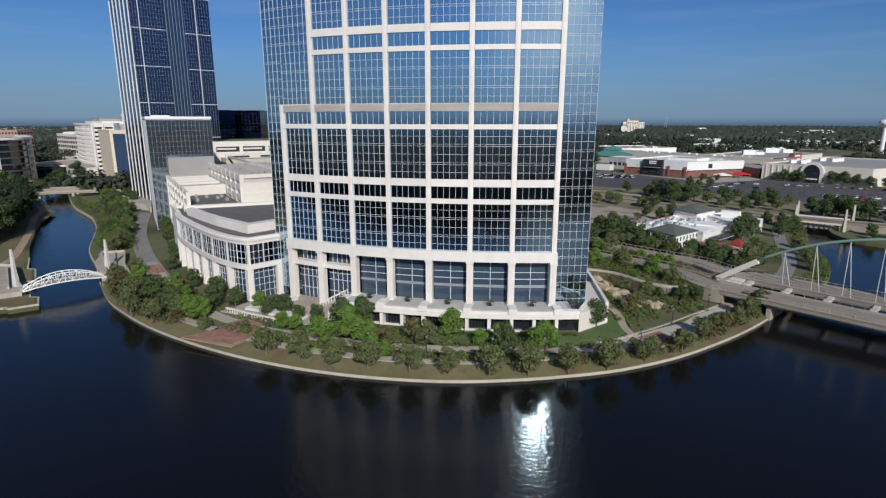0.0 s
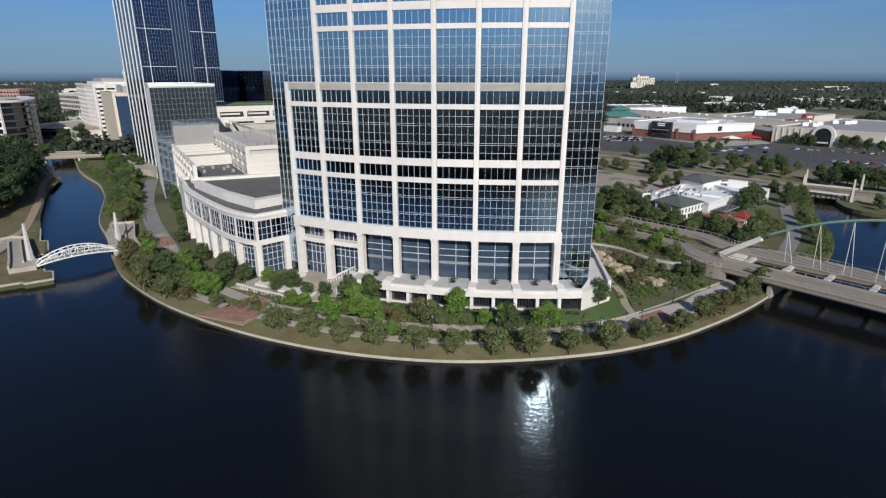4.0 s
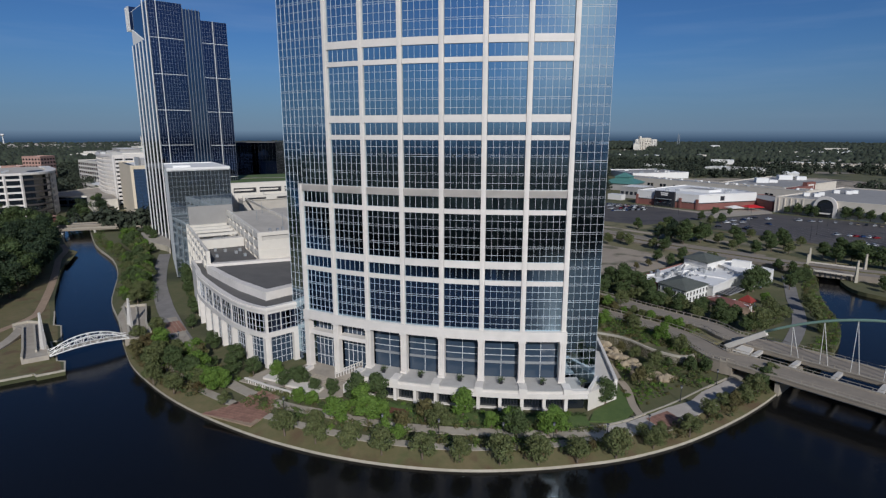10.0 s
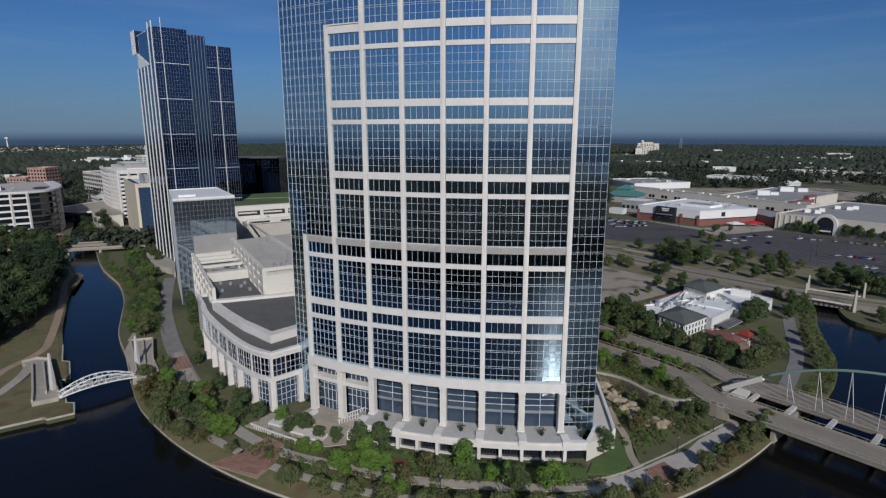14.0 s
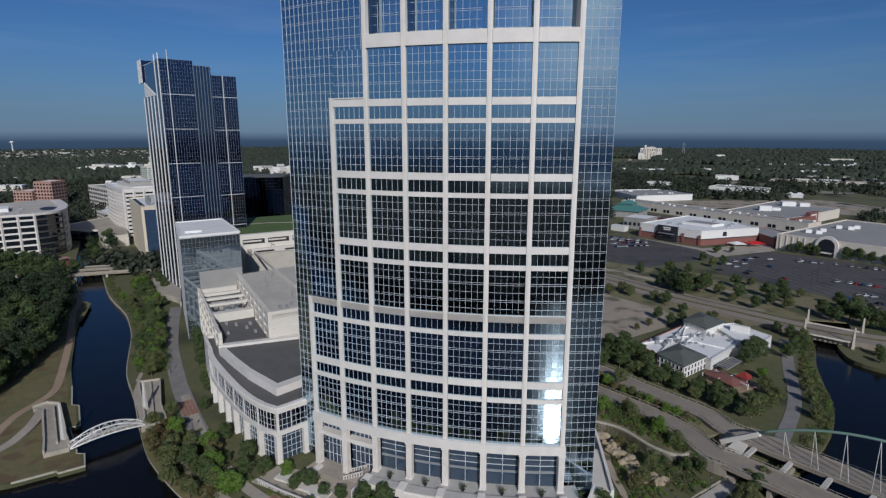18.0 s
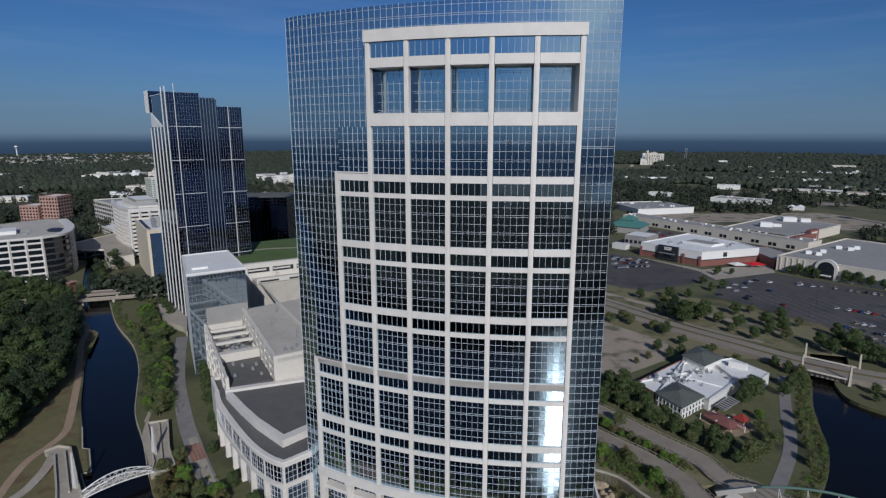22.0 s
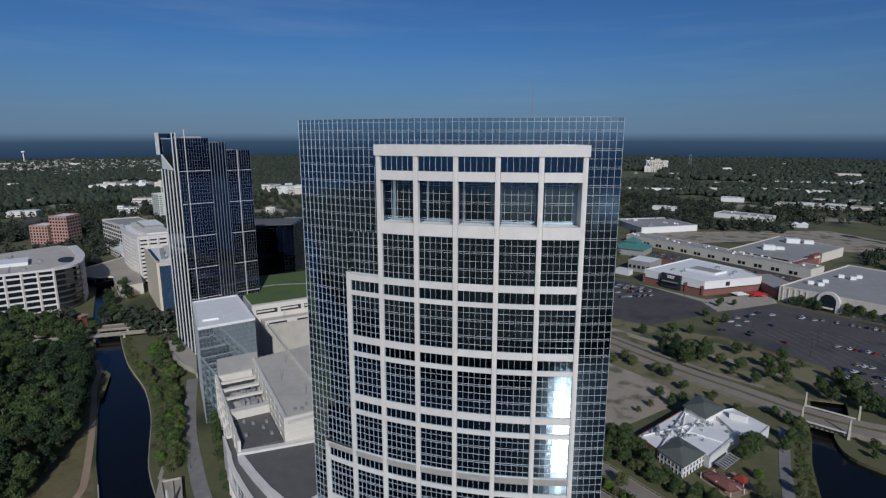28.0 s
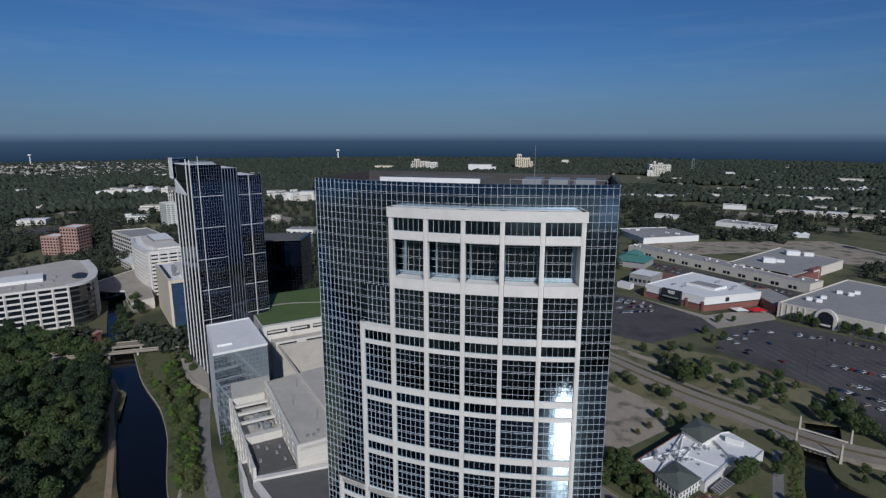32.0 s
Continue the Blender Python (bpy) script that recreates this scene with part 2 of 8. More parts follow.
GLASS = mirror_glass("blue_mirror_glass", (0.43, 0.56, 0.65), 0.085, wave=0.08)
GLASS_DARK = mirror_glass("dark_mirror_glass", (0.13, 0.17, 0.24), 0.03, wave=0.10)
GLASS_NIGHT = mirror_glass("deep_blue_mirror_glass", (0.075, 0.10, 0.17), 0.03, wave=0.1)
GLASS_SOFT = mirror_glass("grey_blue_glass", (0.42, 0.50, 0.56), 0.03, wave=0.1)
GLASS_SOFT.node_tree.nodes["Principled BSDF"].inputs["Metallic"].default_value = 0.92    # small diffuse share: brightness put into the colour for missing pale reflections
GLASS_WIN = material("window_glass", (0.012, 0.016, 0.022), 0.04, ior=1.9)
GLASS_BLUE = mirror_glass("bright_blue_glass", (0.15, 0.26, 0.46), 0.05, wave=0.1)
GLASS_BLUE.node_tree.nodes["Principled BSDF"].inputs["Metallic"].default_value = 0.75
LOBBY_GLASS = material("lobby_glass", (0.038, 0.058, 0.088), 0.08, ior=1.7)

WATER = material("lake_water", (0.006, 0.006, 0.006), 0.13, ior=1.28)
wnode, wlink = WATER.node_tree.nodes, WATER.node_tree.links
ripple, swell, wsum, wbump, wpos = (wnode.new(k) for k in ("ShaderNodeTexNoise", "ShaderNodeTexNoise", "ShaderNodeMath", "ShaderNodeBump", "ShaderNodeTexCoord"))
ripple.inputs["Scale"].default_value, ripple.inputs["Detail"].default_value = 1.2, 2.5
swell.inputs["Scale"].default_value, swell.inputs["Detail"].default_value = 0.16, 3
wsum.operation = "ADD"
for tex in (ripple, swell):
    wlink.new(wpos.outputs["Object"], tex.inputs["Vector"])
wlink.new(ripple.outputs["Fac"], wsum.inputs[0])
wlink.new(swell.outputs["Fac"], wsum.inputs[1])
wlink.new(wsum.outputs[0], wbump.inputs["Height"])
wbump.inputs["Strength"].default_value, wbump.inputs["Distance"].default_value = 0.55, 0.07
wlink.new(wbump.outputs[0], wnode["Principled BSDF"].inputs["Normal"])


# ---- making meshes ----
class Geo:
    """Points and faces of one mesh."""

    def __init__(self):
        self.v, self.f = [], []

    def add(self, verts, faces):
        k = len(self.v)
        self.v.extend(verts)
        self.f.extend([tuple(i + k for i in f) for f in faces])
        return self

    def prism(self, poly, z0, z1, top=None):
        """An upright prism on a plan; top: another plan for its upper face."""
        n, up = len(poly), top or poly
        a = sum(poly[i][0] * poly[(i + 1) % n][1] - poly[(i + 1) % n][0] * poly[i][1] for i in range(n))
        if a < 0:
            poly, up = poly[::-1], up[::-1]
        faces = [tuple(range(n))[::-1], tuple(range(n, 2 * n))] + [(i, (i + 1) % n, n + (i + 1) % n, n + i) for i in range(n)]
        return self.add([(x, y, z0) for x, y in poly] + [(x, y, z1) for x, y in up], faces)

    def box(self, x0, x1, y0, y1, z0, z1):
        return self.prism([(x0, y0), (x1, y0), (x1, y1), (x0, y1)], z0, z1)

    def beam(self, p, q, w, h=None, up=(0, 0, 1)):
        """A straight bar of w x h from p to q."""
        p, q = Vector(p), Vector(q)
        h = h or w
        d = (q - p).normalized()
        s = d.cross(Vector(up))
        s = (Vector((1, 0, 0)) if s.length < 1e-4 else s.normalized()) * (w / 2)
        u = s.cross(d).normalized() * (h / 2)
        ring = [-s - u, s - u, s + u, -s + u]
        return self.add([tuple(p + r) for r in ring] + [tuple(q + r) for r in ring], [(3, 2, 1, 0), (4, 5, 6, 7)] + [(i, (i + 1) % 4, 4 + (i + 1) % 4, 4 + i) for i in range(4)])

    def rod(self, p, q, r0, r1=None, n=6):
        p, q = Vector(p), Vector(q)
        r1 = r0 if r1 is None else r1
        d = (q - p).normalized()
        s = d.orthogonal().normalized()
        u = d.cross(s)
        pts = []
        for c, r in ((p, r0), (q, r1)):
            pts += [tuple(c + (s * math.cos(2 * math.pi * i / n) + u * math.sin(2 * math.pi * i / n)) * r) for i in range(n)]
        return self.add(pts, [tuple(range(n))[::-1], tuple(range(n, 2 * n))] + [(i, (i + 1) % n, n + (i + 1) % n, n + i) for i in range(n)])

    def tube(self, path, r, n=8):
        pts, faces, m = [], [], len(path)
        for i, c in enumerate(path):
            d = (Vector(path[min(i + 1, m - 1)]) - Vector(path[max(i - 1, 0)])).normalized()
            s = d.cross(Vector((0, 0, 1))).normalized()
            u = s.cross(d)
            pts += [tuple(Vector(c) + (s * math.cos(2 * math.pi * k / n) + u * math.sin(2 * math.pi * k / n)) * r) for k in range(n)]
        for i in range(m - 1):
            faces += [(i * n + k, i * n + (k + 1) % n, i * n + n + (k + 1) % n, i * n + n + k) for k in range(n)]
        return self.add(pts, faces + [tuple(range(n))[::-1], tuple(range(m * n - n, m * n))])

    def strip(self, left, right, z0, z1):
        """A slab between two lines of plan points (x, y) or (x, y, z); z0, z1 are added to z."""
        l3 = [(*p, 0)[:3] for p in left]
        r3 = [(*p, 0)[:3] for p in right]
        (ax, ay, _), (bx, by, _), (cx, cy, _) = l3[0], l3[1], r3[0]
        if (bx - ax) * (cy - ay) - (by - ay) * (cx - ax) > 0:
            l3, r3 = r3, l3
        pts, n = [], len(l3)
        for a, b in zip(l3, r3):
            pts += [(a[0], a[1], a[2] + z0), (b[0], b[1], b[2] + z0), (b[0], b[1], b[2] + z1), (a[0], a[1], a[2] + z1)]
        faces = [(0, 1, 2, 3), (4 * n - 1, 4 * n - 2, 4 * n - 3, 4 * n - 4)]
        for i in range(n - 1):
            k = 4 * i
            faces += [(k + j, k + 4 + j, k + 4 + (j + 1) % 4, k + (j + 1) % 4) for j in range(4)]
        return self.add(pts, faces)


def thing(name, geo=None, mat=None, label="", category="", group="", kind="", at=None):
    data = None
    if geo is not None:
        data = bpy.data.meshes.new(name)
        data.from_pydata(geo.v, [], geo.f)
        data.materials.append(mat)
    ob = new(name, data)
    if at is not None:
        ob.matrix_basis = at
    return tagged(ob, label, category, group, kind)


def part(name, geo, mat, parent, label="", kind="", smooth=False):
    data = geo
    if isinstance(geo, Geo):
        data = bpy.data.meshes.new(name)
        data.from_pydata(geo.v, [], geo.f)
        data.materials.append(mat)
        if smooth:
            data.polygons.foreach_set("use_smooth", [True] * len(data.polygons))
    ob = new(name, data)
    ob.parent = parent
    return tagged(ob, label, kind=kind)


def offset_line(line, d):
    """A line of plan points moved d to its right."""
    res = []
    for i, p in enumerate(line):
        a, b = Vector(line[max(i - 1, 0)][:2]), Vector(line[min(i + 1, len(line) - 1)][:2])
        t = (b - a).normalized()
        res.append((p[0] + t.y * d, p[1] - t.x * d, *p[2:]))
    return res


def smooth_line(points, steps=6):
    """A smooth curve through plan points."""
    pts = [Vector((*p, 0)[:3]) for p in points]
    pts = [pts[0] * 2 - pts[1]] + pts + [pts[-1] * 2 - pts[-2]]
    res = []
    for i in range(1, len(pts) - 2):
        p0, p1, p2, p3 = pts[i - 1:i + 3]
        for k in range(steps):
            t = k / steps
            res.append(0.5 * ((2 * p1) + (p2 - p0) * t + (2 * p0 - 5 * p1 + 4 * p2 - p3) * t * t + (3 * p1 - p0 - 3 * p2 + p3) * t ** 3))
    res.append(pts[-2])
    return [tuple(p) for p in res]

from mathutils.geometry import tessellate_polygon


# ---- ground and water ----
LAND = 1.5
front_shore = smooth_line([(-111, 4.5), (-101, -4), (-92, -10.5), (-76, -19.3), (-61.5, -25.3), (-45.4, -30.1), (-30.9, -32.7), (-18.6, -33.5), (-7.4, -33), (3, -31.4), (13.2, -28.4), (23.3, -24.3), (33.9, -18.8), (45.5, -10), (56.6, 1.4), (64.9, 11.4), (71.7, 20.8)], 4)
right_shore = smooth_line([(71.7, 20.8), (85, 37), (97.5, 57), (105, 76), (108.5, 95), (112, 113), (118, 133), (122, 150), (129, 170), (132, 190), (134, 218), (139, 262)], 3)
mall_shore = smooth_line([(147, 262), (151, 245), (149.6, 215), (148, 190), (143, 164), (131, 146), (128, 134), (129, 124), (137, 116), (152, 108), (190, 90), (260, 56)], 3)
canal_right = smooth_line([(-420, 276), (-335, 200), (-276, 148), (-239, 117), (-205, 94), (-179, 71), (-163, 53.5), (-146, 35), (-128, 20), (-111, 4.5)], 3)
canal_left = [(-121, -28.3), (-114.5, -21.0), (-113, -21.5), (-109, -16.8), (-114.2, -12.2), (-116.4, -12.7), (-120, -9.8), (-131.5, -1.8), (-129.7, 0.3), (-141.4, 10.3)] + smooth_line([(-144.2, 10.1), (-157, 21.4), (-173, 35), (-192, 53), (-211, 71), (-238, 100), (-257, 114), (-290, 140), (-340, 185), (-425, 266)], 3)


def ring(r, a0, a1, n=40):
    return [(r * math.cos(radians(a0 + (a1 - a0) * i / n)), r * math.sin(radians(a0 + (a1 - a0) * i / n))) for i in range(n + 1)]


def sheet(outline, z, depth):
    """A flat sheet of land with its bank going down."""
    pts = [Vector((p[0], p[1], z)) for p in outline]
    tris = tessellate_polygon([pts])
    n, g = len(pts), Geo()
    up = []
    for t in tris:
        a, b, c = (pts[i] for i in t)
        up.append(t if (b - a).cross(c - a).z > 0 else t[::-1])
    g.add([tuple(p) for p in pts] + [(p.x, p.y, z - depth) for p in pts], up + [(i, n + i, n + (i + 1) % n, (i + 1) % n) for i in range(n)])
    return g


north = [p[:2] for p in offset_line(front_shore, -4.8)] + [p[:2] for p in right_shore[1:]] + [p[:2] for p in mall_shore] + [(600, 0), (1800, -120)] + ring(3600, -3, 183) + [(-1800, -260), (-500, -160), (-180, -70)] + [p[:2] for p in canal_left] + [p[:2] for p in canal_right[:-1]]
land = sheet(north, LAND, 4)
south = ring(1250, 190, 306) + ring(720, 306, 344) + [(640, -215), (500, -190), (100, -178), (-300, -200), (-900, -250)]
south_land = sheet(south, LAND, 4)
thing("far_shore", south_land, SHADE_WOODS, "dark wooded land on the far lake shore", "ground", kind="structure")
thing("ground", land, GRASS, "grass and soil land with banks to the lake", "ground", kind="structure")
lake = Geo().add([(-1300, -900, 0), (1300, -900, 0), (1300, 700, 0), (-1300, 700, 0)], [(0, 1, 2, 3)])
thing("water", lake, WATER, "dark calm lake water with fine ripples", "water", kind="structure")


def slab(name, poly, z, mat, label, category, thick=0.3, kind="structure"):
    return thing(name, Geo().prism(poly, z - thick, z), mat, label, category, kind=kind)


def lane(name, line, width, z, mat, label, category, thick=0.3):
    """A road or path along a line; z is its height where the line gives none."""
    line3 = [(p[0], p[1], p[2] if len(p) > 2 and p[2] else z) for p in line]
    return thing(name, Geo().strip(offset_line(line3, -width / 2), offset_line(line3, width / 2), -thick, 0), mat, label, category, kind="structure")


# the lake wall round the point, in stones
g = Geo()
edge = [(p[0], p[1]) for p in front_shore]
g.strip(offset_line(edge, -0.4), offset_line(edge, 0.12), -0.6, 0.6)
thing("lake_wall", g, KERB, "pale limestone retaining wall along the lake", "wall", kind="structure")


# ---- the glass office tower on the point ----
CX, CY = -13.3, 115.4                    # centre of its curved front
R_FRAME, R_FILL, R_SHAFT = 120.2, 119.75, 116.2
BAY0, BAY = -15.76, 4.507                # degrees: first column, spacing


def arc(r, deg, z=None):
    x, y = CX + r * math.sin(radians(deg)), CY - r * math.cos(radians(deg))
    return (x, y) if z is None else (x, y, z)


def arc_wall(g, r0, r1, a0, a1, z0, z1, step=1.2):
    """A curved bar between two radii, angles and heights."""
    n = max(1, math.ceil(abs(a1 - a0) / step))
    angles = [a0 + (a1 - a0) * i / n for i in range(n + 1)]
    return g.strip([arc(r0, a) for a in angles], [arc(r1, a) for a in angles], z0, z1)


def pane_at(r, a0, a1, z0, z1, tilt):
    """One pane, turned a little out of true as real ones are."""
    (x0, y0), (x1, y1) = arc(r, a0), arc(r, a1)
    n = Vector((math.sin(radians((a0 + a1) / 2)), -math.cos(radians((a0 + a1) / 2)), 0))
    pts = [(x0, y0, z0), (x1, y1, z0), (x1, y1, z1), (x0, y0, z1)]
    d = [tilt[0] + tilt[1], -tilt[0] + tilt[1], -tilt[0] - tilt[1], tilt[0] - tilt[1]]
    front = [tuple(Vector(p) + n * k) for p, k in zip(pts, d)]
    back = [tuple(Vector(p) - n * 0.03) for p in front]
    return front + back, [(0, 1, 2, 3), (0, 4, 5, 1), (1, 5, 6, 2), (2, 6, 7, 3), (3, 7, 4, 0)]


tower = thing("office_tower", label="tall blue mirror-glass office tower with stepped white stone grid", category="tower")
rng = random.Random(7)
ROOF = 137.0
FLOOR = 4.06
# rows of panes: a tall and a short one in each storey
rows = []
z = 4.0
while z < ROOF - 0.5:
    for d0, d1 in ((0, 0.42), (0.42, 2.24), (2.24, FLOOR)):
        if z + d0 < ROOF - 0.2:
            rows.append((z + d0, min(z + d1, ROOF)))
    z += FLOOR
PANE_W = BAY / 6
cols = [-20.32 + PANE_W * i for i in range(55)]
A_LEFT, A_RIGHT = cols[0], cols[-1]


def frame_left(z):
    return BAY0 + BAY * (0 if z < 51.0 else 1 if z < 99.9 else 2)


FRAME_RIGHT = BAY0 + 7 * BAY
panes = Geo()
for z0, z1 in rows:
    for a0, a1 in zip(cols, cols[1:]):
        if z1 < 131 and a0 > frame_left(z0) + 0.4 and a1 < FRAME_RIGHT - 0.4 and not 111.5 < z0 < 125:
            continue
        panes.add(*pane_at(R_SHAFT, a0 + 0.015, a1 - 0.015, z0 + 0.04, z1 - 0.04, (rng.gauss(0, 0.0014), rng.gauss(0, 0.0014))))
part("curtain_wall", panes, GLASS, tower, "blue mirror-glass panes", kind="stuff")
for a in cols:
    lo = 4.0
    inside = a > BAY0 - 0.1 and a < FRAME_RIGHT + 0.1
    spans = [(4.0, ROOF)] if not inside else [(111.0, 126.0), (130.8, ROOF)]
    if inside and a < BAY0 + BAY:
        spans = [(50.5, ROOF)]
    elif inside and a < BAY0 + 2 * BAY:
        spans = [(99.5, ROOF)]
    g = Geo()
    for z0, z1 in spans:
        p, q = arc(R_SHAFT + 0.04, a), arc(R_SHAFT + 0.04, a)
        g.beam((*p, z0), (*q, z1), 0.048, 0.07, up=(math.sin(radians(a)), -math.cos(radians(a)), 0))
    part("mullion", g, MULLION, tower)
for z0, z1 in rows:
    if z0 > 130.5 or 111.5 < z0 < 125:
        sides = [(A_LEFT, A_RIGHT)]
    else:
        sides = [(A_LEFT, frame_left(z0)), (FRAME_RIGHT, A_RIGHT)]
    for a0, a1 in sides:
        part("transom", arc_wall(Geo(), R_SHAFT + 0.01, R_SHAFT + 0.08, a0, a1, z0 - 0.024, z0 + 0.024), MULLION, tower)
# core, sides and roof
REAR = [(25.5, 40), (-52.5, 40)]
front = [arc(R_SHAFT - 0.12, A_LEFT + (A_RIGHT - A_LEFT) * i / 24) for i in range(25)]
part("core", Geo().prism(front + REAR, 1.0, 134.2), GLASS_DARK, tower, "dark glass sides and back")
roof_in = [arc(R_SHAFT - 2.0, (A_LEFT + 0.8) + (A_RIGHT - A_LEFT - 1.6) * i / 24) for i in range(25)] + [(24, 38.5), (-51, 38.5)]
part("roof", Geo().prism(roof_in, 134.0, 134.4), ROOF_DARK, tower, "dark flat roof")
g = Geo()
outer, inner = front + REAR, [arc(R_SHAFT - 0.7, A_LEFT + (A_RIGHT - A_LEFT) * i / 24) for i in range(25)] + [(25, 39.4), (-52, 39.4)]
k = len(outer)
for i in range(k):
    j = (i + 1) % k
    g.strip([outer[i], outer[j]], [inner[i], inner[j]], 134.2, ROOF)
part("parapet", g, DARK_CLAD, tower, "dark metal parapet")

# the white grid: columns, bands
WIN = [(18.5 + 16.2 * i, 29.3 + 16.2 * i) for i in range(6)]
SMALL = [(30.35 + 16.2 * i, 33.1 + 16.2 * i) for i in range(5)]
for i in range(8):
    a = BAY0 + BAY * i
    top = 131.1 if i >= 2 else 99.9 if i == 1 else 51.0
    half = 0.26
    g = Geo()
    arc_wall(g, R_SHAFT - 0.2 if i in (0, 7) else R_FILL - 0.9, R_FRAME, a - half, a + half, 16.2, top)
    arc_wall(g, R_FRAME, R_FRAME + 0.12, a - 0.12, a + 0.12, 18.6, top - 0.3)
    part("column", g, WHITE_STONE, tower, "white stone column")


def band(z0, z1, proud=-0.05, deep=0.8, first=None, name="band"):
    left = (frame_left((z0 + z1) / 2) if first is None else first)
    for i in range(7):
        a0 = BAY0 + BAY * i
        if a0 < left - 0.1:
            continue
        g = Geo()
        arc_wall(g, R_FILL - deep, R_FRAME + proud, a0 + 0.29, a0 + BAY - 0.29, z0, z1)
        part(name, g, WHITE_STONE, tower)


edges = sorted([e for w in WIN + SMALL for e in w])
for z0, z1 in zip(edges[1::2], edges[2::2]):
    band(z0, z1)
band(SMALL[1][1], 51.0, deep=3.6, first=BAY0)
for lv, first, n in ((51.0, 0, 1), (99.9, 1, 2)):
    g = Geo()
    arc_wall(g, R_SHAFT + 0.05, R_FRAME + 0.05, BAY0 + BAY * first - 0.3, BAY0 + BAY * n - 0.29, lv - 0.25, lv)
    part("ledge", g, WHITE_STONE, tower, "white stone ledge on a step")
band(110.4, 113.2, proud=0.25, deep=3.4)
band(123.1, 125.2, proud=0.1, deep=3.4)
g = Geo()
arc_wall(g, R_SHAFT + 0.3, R_FRAME + 0.35, BAY0 + 2 * BAY - 0.4, FRAME_RIGHT + 0.4, 128.6, 131.1)
part("cornice", g, WHITE_STONE, tower, "white stone top band")
g = Geo()
arc_wall(g, R_FILL - 0.9, R_FRAME + 0.45, BAY0 - 0.36, FRAME_RIGHT + 0.36, 16.2, 18.5)
part("belt", g, WHITE_STONE, tower, "white stone belt above the lobby")
for i in range(2, 8):                    # dark glass returns in the tall recess under the top
    a = BAY0 + BAY * i
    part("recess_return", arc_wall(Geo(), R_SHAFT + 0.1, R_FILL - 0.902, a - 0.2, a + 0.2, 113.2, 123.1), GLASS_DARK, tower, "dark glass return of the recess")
# glass in the grid
fill, bars = Geo(), Geo()
for i in range(7):
    a0 = BAY0 + BAY * i + 0.29
    w = (BAY - 0.58) / 6
    for lo, hi in WIN + SMALL + [(125.2, 128.6)]:
        if lo > (51 if i == 0 else 99.8 if i == 1 else 200):
            continue
        levels = [lo, hi] if hi - lo < 4 else [lo, lo + 1.5, lo + 3.2, lo + 3.62, lo + 5.4, lo + 7.2, lo + 7.62, lo + 9.3, hi]
        near = i >= 2 and lo < 66
        for b in range(1, 6):
            p = arc(R_FILL + 0.05, a0 + w * b)
            one = Geo().beam((*p, lo), (*p, hi), 0.05, 0.07, up=(math.sin(radians(a0 + w * b)), -math.cos(radians(a0 + w * b)), 0))
            if near:
                part("window_bar", one, MULLION, tower)
            else:
                bars.add(one.v, one.f)
        for z0, z1 in zip(levels, levels[1:]):
            for b in range(6):
                one = pane_at(R_FILL, a0 + w * b + 0.01, a0 + w * (b + 1) - 0.01, z0 + 0.03, z1 - 0.03, (rng.gauss(0, 0.0014), rng.gauss(0, 0.0014)))
                if i >= 4 and lo < 40 and hi - lo > 4:
                    part("window_pane", Geo().add(*one), GLASS, tower)
                else:
                    fill.add(*one)
            if z0 > lo:
                one = arc_wall(Geo(), R_FILL + 0.005, R_FILL + 0.08, a0, a0 + w * 6, z0 - 0.024, z0 + 0.024, 2)
                if near:
                    part("window_bar", one, MULLION, tower)
                else:
                    bars.add(one.v, one.f)
part("glazing_grid", bars, MULLION, tower, "thin white glazing bars", kind="stuff")
part("window_panes", fill, GLASS, tower, "blue mirror-glass panes", kind="stuff")

# lobby: columns, glass, terrace
for i in range(8):
    a = BAY0 + BAY * i
    foot = 6.0 if i >= 2 else 2.6
    g = Geo()
    arc_wall(g, 118.6, R_FRAME + 0.05, a - 0.36, a + 0.36, foot, 16.2)
    shaft_ = part("lobby_column", g, WHITE_STONE, tower, "fluted white stone lobby column")
    for da in (-0.24, 0, 0.24):
        part("flute", arc_wall(Geo(), R_FRAME + 0.052, R_FRAME + 0.25, a + da - 0.075, a + da + 0.075, foot + 0.5, 15.7), WHITE_STONE, shaft_)
    part("base", arc_wall(Geo(), 118.5, R_FRAME + 0.35, a - 0.42, a + 0.42, foot - 0.003, foot + 0.45), WHITE_STONE, shaft_)
    part("capital", arc_wall(Geo(), 118.5, R_FRAME + 0.35, a - 0.42, a + 0.42, 15.7, 16.197), WHITE_STONE, shaft_)
R_LOBBY = 117.6
